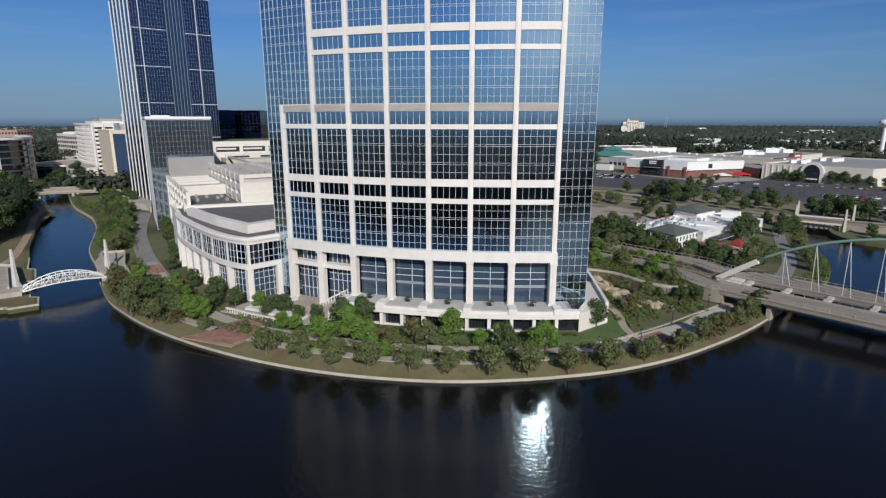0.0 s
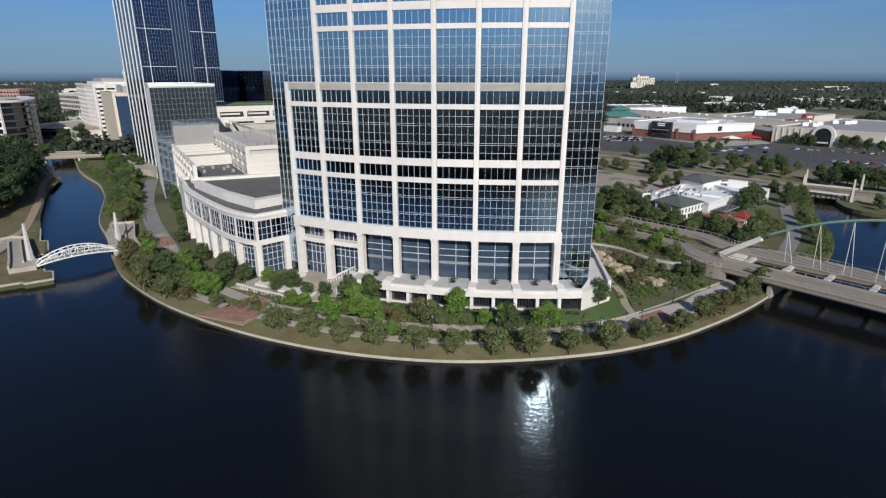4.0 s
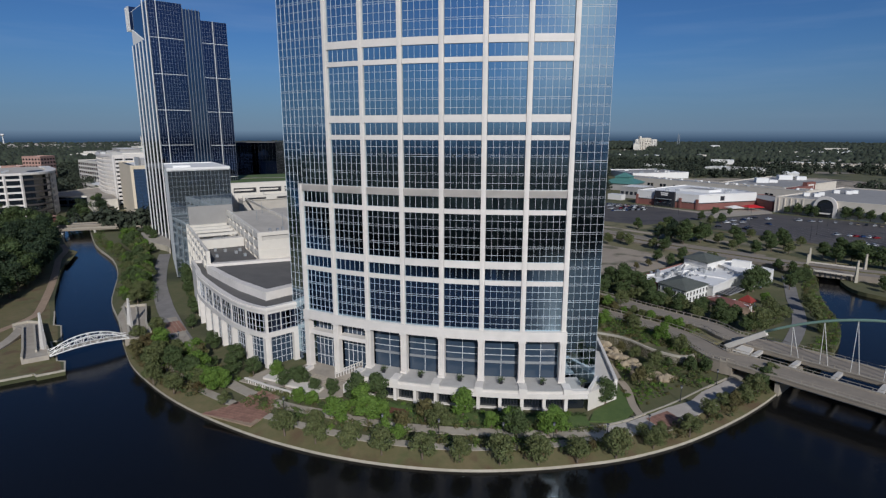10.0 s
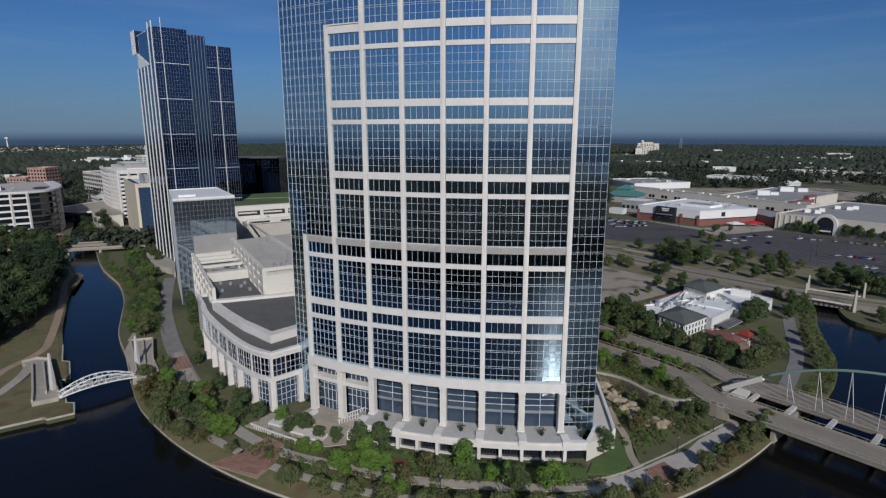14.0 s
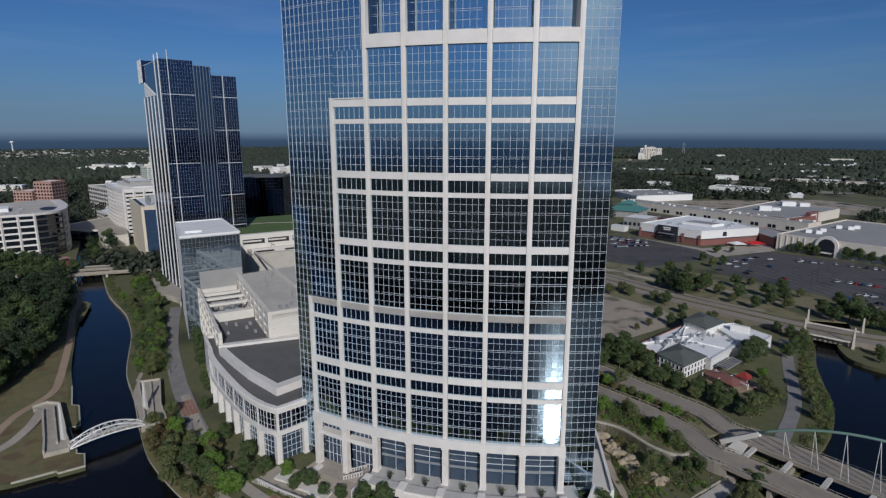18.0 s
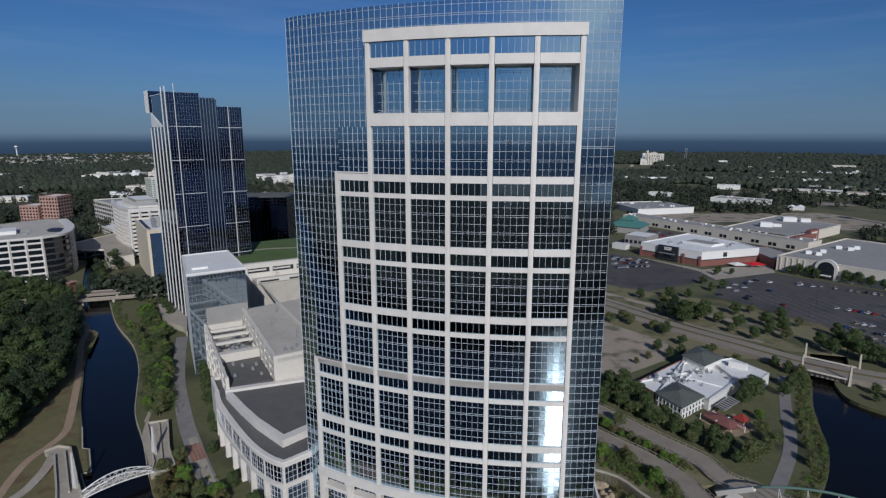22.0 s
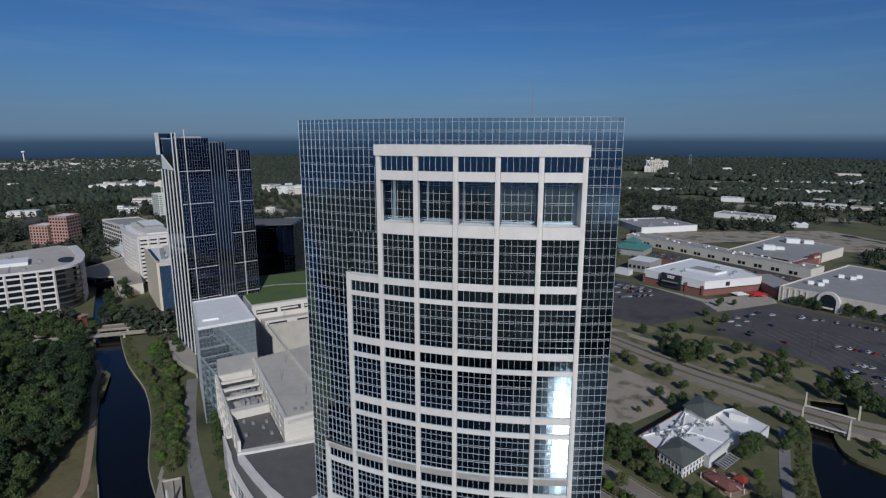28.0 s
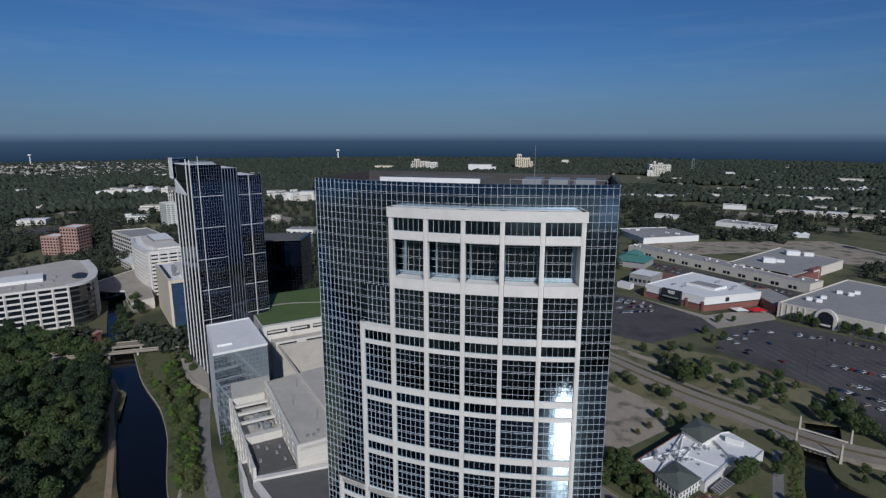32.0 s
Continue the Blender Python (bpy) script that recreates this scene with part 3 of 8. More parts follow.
for i in range(7):
    a0, a1 = BAY0 + BAY * i + 0.3, BAY0 + BAY * (i + 1) - 0.3
    foot = 6.0 if i >= 2 else 3.0
    mid = (a0 + a1) / 2
    n = 2 if i >= 2 else 6
    for k in range(n):
        b0, b1 = a0 + (a1 - a0) * k / n, a0 + (a1 - a0) * (k + 1) / n
        for z0, z1 in ((foot, foot + 3.4), (foot + 3.4, 13.2), (13.2, 16.2)):
            g = Geo().add(*pane_at(R_LOBBY, b0 + 0.02, b1 - 0.02, z0 + 0.03, z1 - 0.03, (rng.gauss(0, 0.002), rng.gauss(0, 0.002))))
            part("lobby_pane", g, LOBBY_GLASS, tower)
        if k:
            p = arc(R_LOBBY + 0.06, b0)
            part("lobby_mullion", Geo().beam((*p, foot), (*p, 16.2), 0.12, 0.12), MULLION, tower)
    if i < 2:
        part("lobby_lintel", arc_wall(Geo(), R_LOBBY, R_FRAME - 0.4, a0, a1, 12.0, 13.1, 2), WHITE_STONE, tower, "white stone lintel")
        for z0 in (5.6, 8.6, 10.3):
            part("lobby_transom", arc_wall(Geo(), R_LOBBY, R_LOBBY + 0.12, a0, a1, z0, z0 + 0.1, 2), MULLION, tower)
    else:
        part("lobby_transom", arc_wall(Geo(), R_LOBBY, R_LOBBY + 0.2, a0, a1, foot + 3.5, foot + 4.1, 2), GREY_METAL, tower)
        part("lobby_transom", arc_wall(Geo(), R_LOBBY, R_LOBBY + 0.12, a0, a1, 13.1, 13.2, 2), MULLION, tower)
    if i >= 2:
        part("lobby_transom", arc_wall(Geo(), R_LOBBY, R_LOBBY + 0.2, a0, a1, 11.5, 11.6, 2), MULLION, tower)

terrace = thing("terrace", label="white stone terrace with parapets in front of the tower lobby", category="terrace")
T0, T1 = -7.2, 17.9
part("deck", arc_wall(Geo(), 117.4, 125.8, T0, T1, 5.6, 6.0), TERRACE_STONE, terrace, "pale grey stone paving")
part("fascia", arc_wall(Geo(), 125.2, 126.4, T0, T1, 4.9, 6.05), WHITE_STONE, terrace)
part("back_wall", arc_wall(Geo(), 117.4, 124.2, T0 + 0.1, T1 - 0.1, 1.2, 5.6), GLASS_WIN, terrace, "dark window wall under the terrace")
k = 0
a = T0 + 0.4
while a < T1:
    part("pier", arc_wall(Geo(), 124.0, 125.9, a - 0.17, a + 0.17, 1.3, 4.9), WHITE_STONE, terrace)
    if a + 2.3 < T1:
        for q in range(1, 6):
            p = arc(124.3, a + 0.17 + 1.91 * q / 6)
            part("window_bar", Geo().beam((*p, 1.6), (*p, 4.9), 0.09), DARK_METAL, terrace)
        part("sill", arc_wall(Geo(), 124.1, 125.0, a + 0.17, a + 2.08, 1.3, 1.75), WHITE_STONE, terrace)
    a += 2.253
for i in range(2, 8):
    a = BAY0 + BAY * i
    part("parapet_block", arc_wall(Geo(), 123.4, 126.6, a - 0.42, a + 0.42, 6.0, 7.3), WHITE_STONE, terrace)
    if i < 7:
        part("parapet", arc_wall(Geo(), 124.9, 126.2, a + 0.42, a + BAY - 0.42, 6.0, 6.75), WHITE_STONE, terrace)
        part("coping", arc_wall(Geo(), 123.6, 126.4, a + 0.42, a + BAY - 0.42, 6.75, 6.95), TERRACE_STONE, terrace)
part("parapet", arc_wall(Geo(), 124.9, 126.2, FRAME_RIGHT + 0.42, T1, 6.0, 6.75), WHITE_STONE, terrace)
g = Geo().prism([arc(126.2, T1 - 0.2), arc(126.2, T1 + 0.1), (27.8, 4.0), (27.2, 4.0)], 6.0, 6.8)
part("parapet", g, WHITE_STONE, terrace)
side = thing("side_terrace", label="pale paved side terrace with a low white wall", category="terrace")
part("deck", Geo().prism([(26.9, 6.0), (25.6, -4.0), (31.4, 3.0), (28.6, 22.0), (26.5, 22.0)], 1.2, 5.9), CREAM_STONE, side)
g = Geo()
g.strip([(31.4, 3.0), (30.4, 10.0), (28.6, 22.0), (26.8, 33.0)], [(32.1, 3.2), (31.1, 10.1), (29.3, 22.1), (27.4, 33.1)], 1.2, 6.8)
part("wall", g, WHITE_STONE, side, "low white stone wall")

# potted plants between the lobby columns
pot = thing("potted_shrub", label="dark round planter with a small shrub on the terrace", category="planter", group="terrace planters", at=pose(*arc(121.6, BAY0 + BAY * 2.5), 6.0))
part("pot", Geo().rod((0, 0, 0), (0, 0, 0.75), 0.38, 0.55, 10), DARK_METAL, pot)
g = Geo()
pr = random.Random(4)
for _ in range(60):
    c = Vector((pr.gauss(0, 0.38), pr.gauss(0, 0.38), 1.15 + pr.gauss(0, 0.3)))
    g.rod(c, c + Vector((pr.uniform(-0.25, 0.25), pr.uniform(-0.25, 0.25), pr.uniform(-0.1, 0.3))), 0.12, 0.01, 4)
part("foliage", g, LEAVES["deep"], pot, "dark green leaves")
for i in range(3, 7):
    copy_thing(pot, pose(*arc(121.6, BAY0 + BAY * (i + 0.5)), 6.0))
copy_thing(pot, pose(24.2, -1.0, 6.0))

# entrance: landing, steps, cheek walls
entry = thing("entrance_steps", label="pale stone entrance landing with steps and white walls", category="steps")
part("landing", arc_wall(Geo(), 117.2, 123.5, -16.4, -8.0, 1.2, 2.95), PAVING, entry)
for k in range(6):
    part("step", arc_wall(Geo(), 123.5 + 0.42 * k, 123.92 + 0.42 * k, -14.5, -8.4, 1.2, 2.75 - 0.2 * k), PAVING, entry)
for a in (-8.1, -14.9):
    part("cheek_wall", arc_wall(Geo(), 121.0, 126.6, a - 0.3, a + 0.3, 1.2, 3.7), WHITE_STONE, entry)
stair = thing("terrace_stair", label="outdoor stair with white balustrades up to the terrace", category="stair")
for k in range(14):
    part("tread", arc_wall(Geo(), 119.6, 123.0, -10.6 + 0.2 * k, -10.4 + 0.2 * k, 2.8, 3.1 + 0.22 * k), PAVING, stair)
for r in (119.5, 123.1):
    for k in range(8):
        p = arc(r, -10.5 + 0.38 * k)
        part("baluster", Geo().beam((*p, 3.0 + 0.4 * k), (*p, 4.1 + 0.4 * k), 0.22), WHITE_STONE, stair)
    part("handrail", Geo().beam((*arc(r, -10.6), 4.0), (*arc(r, -7.8), 7.1), 0.3, 0.22), WHITE_STONE, stair)

# roof plant
screen = thing("roof_plant", label="white rooftop equipment screens and a thin mast on the tower", category="roof equipment")
part("screen_wall", Geo().box(-36, -8, 10.5, 11.3, 134.3, 137.3), ROOF_WHITE, screen)
part("screen_roof", Geo().box(-36, -8, 11.3, 28, 134.3, 136.9), ROOF_DARK, screen)
for x0 in (2, 9, 16):
    part("cooling_unit", Geo().box(x0, x0 + 5, 18, 26, 134.3, 137.0), GREY_METAL, screen)
part("mast", Geo().rod((6, 12, 134.3), (6, 12, 146), 0.12, 0.05), GREY_METAL, screen, "thin lightning mast")
part("rail", Geo().beam((0, 10.5, 137.4), (24, 12.5, 137.4), 0.12), GREY_METAL, screen)
for q in range(7):
    part("rail_post", Geo().beam((q * 4, 10.5 + q * 0.33, 134.3), (q * 4, 10.5 + q * 0.33, 137.4), 0.12), GREY_METAL, screen)


# ---- the curved podium wing, garage and glass block ----
wing = thing("podium_wing", label="curved white stone podium wing with tall columns and dark roof", category="building")
curve = [p[:2] for p in smooth_line([(-105, 31.5), (-97.5, 23.6), (-82.2, 11.6), (-70.5, 3.6), (-62.5, -0.2), (-57.2, -1.4)], 4)]
outline = curve + [(-52.2, 6.5)]
in1 = offset_line(outline, -0.6)
rear = [(-48, 30), (-75, 55), (-98, 36)]
part("core", Geo().prism(offset_line(outline, -1.6) + rear, 1.0, 17.4), GLASS_WIN, wing, "dark glazing behind the columns")
part("parapet", Geo().strip(outline, offset_line(outline, -1.3), 16.3, 18.1), WHITE_STONE, wing, "white stone parapet")
part("cornice", Geo().strip(offset_line(outline, 0.35), in1, 17.2, 17.7), WHITE_STONE, wing)
part("belt", Geo().strip(offset_line(outline, 0.25), offset_line(outline, -1.3), 9.8, 11.1), WHITE_STONE, wing, "white stone belt")
part("roof", Geo().prism(offset_line(outline, -1.0) + rear, 17.2, 17.6), ROOF_DARK, wing, "dark flat roof")
n = len(outline)


def along_line(line, d):
    for p, q in zip(line, line[1:]):
        a, b = Vector(p[:2]), Vector(q[:2])
        if d <= (b - a).length:
            return a.lerp(b, d / (b - a).length), (b - a).normalized()
        d -= (b - a).length
    return Vector(line[-1][:2]), (b - a).normalized()


total = sum((Vector(q) - Vector(p)).length for p, q in zip(outline, outline[1:]))
for k in range(9):
    c, t = along_line(outline, 1.0 + (total - 2.0) * k / 8)
    m = Vector((t.y, -t.x))
    shaft_ = None
    for nm, w0, w1, d0, d1, z0, z1 in (("column", -0.8, 0.8, -1.2, 0.15, 1.2, 9.8), ("pilaster", -0.45, 0.45, 0.152, 0.35, 1.9, 9.2), ("plinth", -0.95, 0.95, -1.19, 0.4, 1.2, 1.9)):
        one = part(nm, Geo().prism([tuple(c + t * a + m * b) for a, b in ((w0, d0), (w1, d0), (w1, d1), (w0, d1))], z0, z1), WHITE_STONE, shaft_ or wing, "white stone column" if nm == "column" else "")
        shaft_ = shaft_ or one
bay = (total - 2.0) / 8
part("glazing", Geo().strip(offset_line(outline, -1.1), offset_line(outline, -1.25), 1.4, 9.8), LOBBY_GLASS, wing, "blue glazing behind the columns")
part("upper_glazing", Geo().strip(offset_line(outline, -0.42), offset_line(outline, -0.55), 11.1, 16.3), GLASS_NIGHT, wing, "dark upper glazing")
for k in range(8):
    for j in range(2):
        c, t = along_line(outline, 1.0 + bay * (k + j / 2))
        c2, t2 = along_line(outline, 1.0 + bay * (k + (j + 1) / 2))
        m = Vector((t.y, -t.x))
        w = 0.34 if j == 0 else 0.14
        part("pier" if j == 0 else "mullion", Geo().prism([tuple(c + t * a + m * b) for a, b in ((-w, -0.7), (w, -0.7), (w, -0.02 if j == 0 else -0.25), (-w, -0.02 if j == 0 else -0.1))], 11.1, 16.3), WHITE_STONE, wing)
        tt_ = (c2 - c).normalized()
        n_ = Vector((tt_.y, -tt_.x))
        mid = (c + c2) / 2 - n_ * 0.2
        half = (c2 - c).length / 2
        for z0, z1 in ((11.15, 13.9), (13.9, 16.25)) if k < 7 else ():
            for s0, s1 in ((-half, -0.04), (0.04, half)):
                part("window", Geo().prism([tuple(mid + tt_ * a + n_ * b) for a, b in ((s0, -0.1), (s1, -0.1), (s1, 0.0), (s0, 0.0))], z0 + 0.04, z1 - 0.04), GLASS_NIGHT, wing)
    c, t = along_line(outline, 1.0 + bay * k)
    c2, t2 = along_line(outline, 1.0 + bay * (k + 1))
    t = (c2 - c).normalized()
    m = Vector((t.y, -t.x))
    half = (c2 - c).length / 2
    for s0, s1 in ((-half, -half / 3), (-half / 3, half / 3), (half / 3, half)):
        for z0, z1 in ((1.5, 4.2), (4.2, 7.0), (7.0, 9.8)) if k < 7 else ():
            part("window", Geo().prism([tuple((c + c2) / 2 + t * a + m * (b - 1.05)) for a, b in ((s0 + 0.04, -0.05), (s1 - 0.04, -0.05), (s1 - 0.04, 0.05), (s0 + 0.04, 0.05))], z0 + 0.04, z1 - 0.04), LOBBY_GLASS, wing)
for k in range(49):                      # slim white bars over both storeys of glass
    c, t = along_line(outline, 1.0 + bay * k / 6)
    m = Vector((t.y, -t.x))
    for z0, z1, d in ((11.1, 16.3, -0.16), (1.4, 9.8, -0.98)):
        part("glazing_bar", Geo().prism([tuple(c + t * a + m * b) for a, b in ((-0.05, d - 0.1), (0.05, d - 0.1), (0.05, d), (-0.05, d))], z0, z1), MULLION, wing)
for z0, d in ((12.5, -0.17), (14.3, -0.17), (3.2, -0.99), (5.0, -0.99), (6.8, -0.99), (8.4, -0.99)):
    part("glazing_rail", Geo().strip(offset_line(outline, d), offset_line(outline, d - 0.1), z0, z0 + 0.09), MULLION, wing)
# raised inner roof with its white rim
inner = [(-97.5, 27.8), (-86.2, 19.9), (-75.8, 13.2), (-61.8, 6.0), (-57.3, 14.5), (-49.5, 29)]
rim_in = [(-96.6, 29.6), (-86.2, 22.2), (-76.6, 16.0), (-63.4, 9.2), (-59.3, 17.0), (-51.5, 31)]
part("upper_wall", Geo().strip(inner, rim_in, 17.4, 20.0), WHITE_STONE, wing, "white rim of the upper roof")
part("upper_roof", Geo().prism(rim_in + [(-45, 56), (-75.6, 44.8)], 17.4, 19.5), ROOF_DARK, wing, "dark upper roof")
part("cross_wall", Geo().strip([(-99.5, 30.6), (-76.2, 47.0), (-44, 60)], [(-98.3, 28.6), (-75.3, 45.0), (-44, 58)], 17.4, 20.4), WHITE_STONE, wing)
part("end_wall", Geo().prism([(-105, 31.5), (-97, 36), (-108, 46.5), (-114, 40.5)], 1.0, 17.0), WHITE_STONE, wing)
part("end_roof", Geo().prism([(-104.8, 33), (-98.5, 36.5), (-107.5, 45), (-112.5, 40)], 17.0, 17.25), ROOF_DARK, wing)
part("end_parapet", Geo().strip([(-105, 31.5), (-114, 40.5), (-108, 46.5)], [(-104.4, 32.5), (-112.6, 40.5), (-107.5, 45.3)], 17.0, 18.2), WHITE_STONE, wing)

# garage: an upper deck, an open court with beams, louvred walls
UD, VD = Vector((0.704, -0.710)), Vector((0.710, 0.704))   # along and across it
G0 = Vector((-145.3, 76.6))


def gp(u, v):
    p = G0 + UD * u + VD * v
    return (p.x, p.y)


def gbox(u0, u1, v0, v1):
    return [gp(u0, v0), gp(u1, v0), gp(u1, v1), gp(u0, v1)]


garage = thing("parking_garage", label="cream concrete parking garage with open court and louvred walls", category="garage")
part("core", Geo().prism(gbox(0, 60, 0.6, 16.6), 1.0, 17.0), CONCRETE, garage)
part("court_floor", Geo().prism(gbox(2, 40, 1, 16.2), 17.0, 17.3), DECK, garage)
part("low_roof", Geo().prism(gbox(40, 65, 1, 16.2), 17.0, 20.2), ROOF_DARK, garage, "dark flat roof with vents")
for k in range(8):
    part("wall_column", Geo().prism(gbox(0.4 + 9.2 * k, 1.9 + 9.2 * k, -0.1, 1.1), 1.0, 24.6), CREAM_STONE, garage)
for z0 in (6.0, 11.5, 17.0, 20.6, 23.6):
    part("wall_band", Geo().prism(gbox(0, 66, 0.1, 0.9), z0, z0 + 1.1), CREAM_STONE, garage)
for u in (1.0, 10.0, 18.0, 27.0, 40.0):
    part("court_beam", Geo().prism(gbox(u - 0.8 - (0.7 if u in (1.0, 40.0) else 0), u + 0.8 + (0.7 if u in (1.0, 40.0) else 0), 1.1, 16.4), 23.0 if u not in (1.0, 40.0) else 20.5, 24.0), CREAM_STONE, garage)
for k in range(26):
    rr = random.Random(k)
    u, v = 4 + rr.random() * 33, 3 + rr.random() * 11
    part("court_unit", Geo().prism(gbox(u, u + 1 + 2 * rr.random(), v, v + 1 + 2 * rr.random()), 17.3, 18.3 + 2.4 * rr.random()), GREY_METAL, garage)
for u, v in ((44, 5), (47, 8), (52, 11), (55, 4), (58, 13), (48, 13)):
    part("roof_vent", Geo().prism(gbox(u, u + 1.4, v, v + 1.0), 20.2, 21.2), GREY_METAL, garage)
# louvred wall and upper deck
part("deck_body", Geo().prism([gp(-1, 18.2), gp(66, 18.2), gp(65, 58), gp(-10, 75)], 1.0, 28.2), CONCRETE, garage)
part("deck", Geo().prism([gp(0, 19), gp(65, 19), gp(64, 57), gp(-8, 73)], 28.2, 28.35), DECK, garage, "stained concrete upper deck")
for z0 in (17.2, 20.6, 24.0, 27.2):
    part("louvre_band", Geo().prism(gbox(-1, 66.5, 16.8, 18.2), z0, z0 + 1.9), CREAM_STONE, garage)
for k in range(9):
    part("louvre_post", Geo().prism(gbox(-1 + 8.3 * k, 0.2 + 8.3 * k, 16.7, 18.2), 17.0, 29.4), CREAM_STONE, garage)
for z0, ex in ((17.4, 1.5), (20.6, 0.9), (24.0, 0.45)):
    part("end_tier", Geo().prism([gp(66, 17.0), gp(66 + ex, 17.0), gp(65 + ex, 58), gp(65, 58)], 1.0, z0 + 2.6), CREAM_STONE, garage)
part("deck_parapet", Geo().strip([gp(-1, 17), gp(66.6, 17), gp(65.6, 58), gp(-10, 75)], [gp(0, 18), gp(65.6, 18), gp(64.6, 57), gp(-9, 74)], 28.2, 29.5), CREAM_STONE, garage)
part("deck_divider", Geo().strip([(-156, 135), (-116.8, 96.3), (-86, 67)], [(-155.6, 135.4), (-116.4, 96.7), (-85.6, 67.4)], 28.3, 29.3), CREAM_STONE, garage, "low wall across the upper deck")
for u, v in ((30, 24), (48, 30), (12, 30), (24, 46), (46, 46)):
    part("deck_post", Geo().rod((*gp(u, v), 28.3), (*gp(u, v), 33.5), 0.1, n=6), GREY_METAL, garage, "thin deck lamp post")
for u, v in ((60, 22), (60.5, 24.5), (58, 27)):
    part("deck_unit", Geo().prism(gbox(u, u + 1.2, v, v + 0.9), 28.35, 29.6), GREY_METAL, garage)

deck2 = thing("rear_garage", label="tall concrete garage with dark slots and a lawn on its roof", category="garage")
RA, RT = Vector((-168, 140)), Vector((0.70, 0.714))
RN = Vector((-RT.y, RT.x))


def rp(u, v):
    p = RA + RT * u + RN * v
    return (p.x, p.y)


part("body", Geo().prism([rp(0, 1), rp(95, 1), rp(95, 75), rp(0, 75)], 1.0, 34.6), CONCRETE, deck2)
part("roof_lawn", Geo().prism([rp(1, 4), rp(94, 4), rp(94, 74), rp(1, 74)], 34.6, 35.0), LAWN, deck2, "green lawn on the garage roof")
part("roof_path", Geo().strip([(*rp(u, 38 + 6 * math.sin(u * 0.08)), 35.0) for u in range(4, 92, 6)], [(*rp(u, 40.4 + 6 * math.sin(u * 0.08)), 35.0) for u in range(4, 92, 6)], 0, 0.08), PAVING, deck2, "pale curved path on the roof lawn")
part("parapet", Geo().prism([rp(-0.4, 0), rp(95.4, 0), rp(95.4, 3.2), rp(-0.4, 3.2)], 33.2, 36.0), CREAM_STONE, deck2, "broad cream parapet")
for k in range(7):
    part("slot", Geo().prism([rp(2 + 14 * k, 0.5), rp(14.4 + 14 * k, 0.5), rp(14.4 + 14 * k, 1.1), rp(2 + 14 * k, 1.1)], 30.4, 33.2), DARK_METAL, deck2, "dark open slot")
    part("slot_rail", Geo().prism([rp(2.4 + 14 * k, -0.1), rp(12.4 + 14 * k, -0.1), rp(12.4 + 14 * k, 0.5), rp(2.4 + 14 * k, 0.5)], 31.6, 32.4), CREAM_STONE, deck2)
    part("wall_post", Geo().prism([rp(0.2 + 14 * k, -0.2), rp(2 + 14 * k, -0.2), rp(2 + 14 * k, 1.0), rp(0.2 + 14 * k, 1.0)], 1.0, 33.2), CREAM_STONE, deck2)
part("lower_wall", Geo().prism([rp(0, 0.3), rp(95, 0.3), rp(95, 1.0), rp(0, 1.0)], 1.0, 30.4), CREAM_STONE, deck2)
part("ramp_deck", Geo().prism([rp(4, -13), rp(90, -13), rp(90, 0), rp(4, 0)], 1.0, 27.6), DECK, deck2)
part("ramp_parapet", Geo().prism([rp(4, -13.6), rp(90, -13.6), rp(90, -12.4), rp(4, -12.4)], 27.6, 30.2), CREAM_STONE, deck2)
for k in range(5):
    part("ramp_slot", Geo().prism([rp(6 + 16 * k, -14), rp(16 + 16 * k, -14), rp(16 + 16 * k, -13.5), rp(6 + 16 * k, -13.5)], 28.2, 29.0), DARK_METAL, deck2)
for k in range(4):
    p = rp(16 + 20 * k, -8)
    part("lamp_post", Geo().rod((*p, 27.6), (*p, 34), 0.12), GREY_METAL, deck2)
    part("lamp_head", Geo().box(p[0] - 0.6, p[0] + 0.6, p[1] - 0.2, p[1] + 0.2, 34, 34.2), GREY_METAL, deck2)


def curtain(owner, p, q, z0, z1, nu, nv, glass, bar=0.10, mull=MULLION, name="pane"):
    """A flat wall of single panes between plan points p and q, with bars over the joints."""
    a, b = Vector(p), Vector(q)
    t = (b - a).normalized()
    m = Vector((t.y, -t.x))
    w, h = (b - a).length / nu, (z1 - z0) / nv
    r = random.Random(nu * 100 + nv)
    g = Geo()
    for i in range(nu):
        for j in range(nv):
            k0, k1 = a + t * (w * i + 0.03) + m * 0.05, a + t * (w * (i + 1) - 0.03) + m * 0.05
            za, zb = z0 + h * j + 0.03, z0 + h * (j + 1) - 0.03
            d0, d1 = m * r.gauss(0, 0.002), m * r.gauss(0, 0.002)
            g.add([(*(k0 + d0), za), (*(k1 + d1), za), (*(k1 - d0), zb), (*(k0 - d1), zb)], [(0, 1, 2, 3)])
    if nu * nv <= 60:
        for k in range(nu * nv):
            part(name, Geo().add(g.v[4 * k:4 * k + 4], [(0, 1, 2, 3)]), glass, owner)
    else:
        part(name + "s", g, glass, owner, kind="stuff")
    if bar:
        for i in range(nu + 1):
            c = a + t * w * i + m * 0.1
            part("mullion", Geo().beam((*c, z0), (*c, z1), bar, 0.2, up=(m.x, m.y, 0)), mull, owner)
        for j in range(nv + 1):
            z = z0 + h * j
            part("transom", Geo().beam((*(a + m * 0.1), z), (*(b + m * 0.1), z), 0.2, bar), mull, owner)


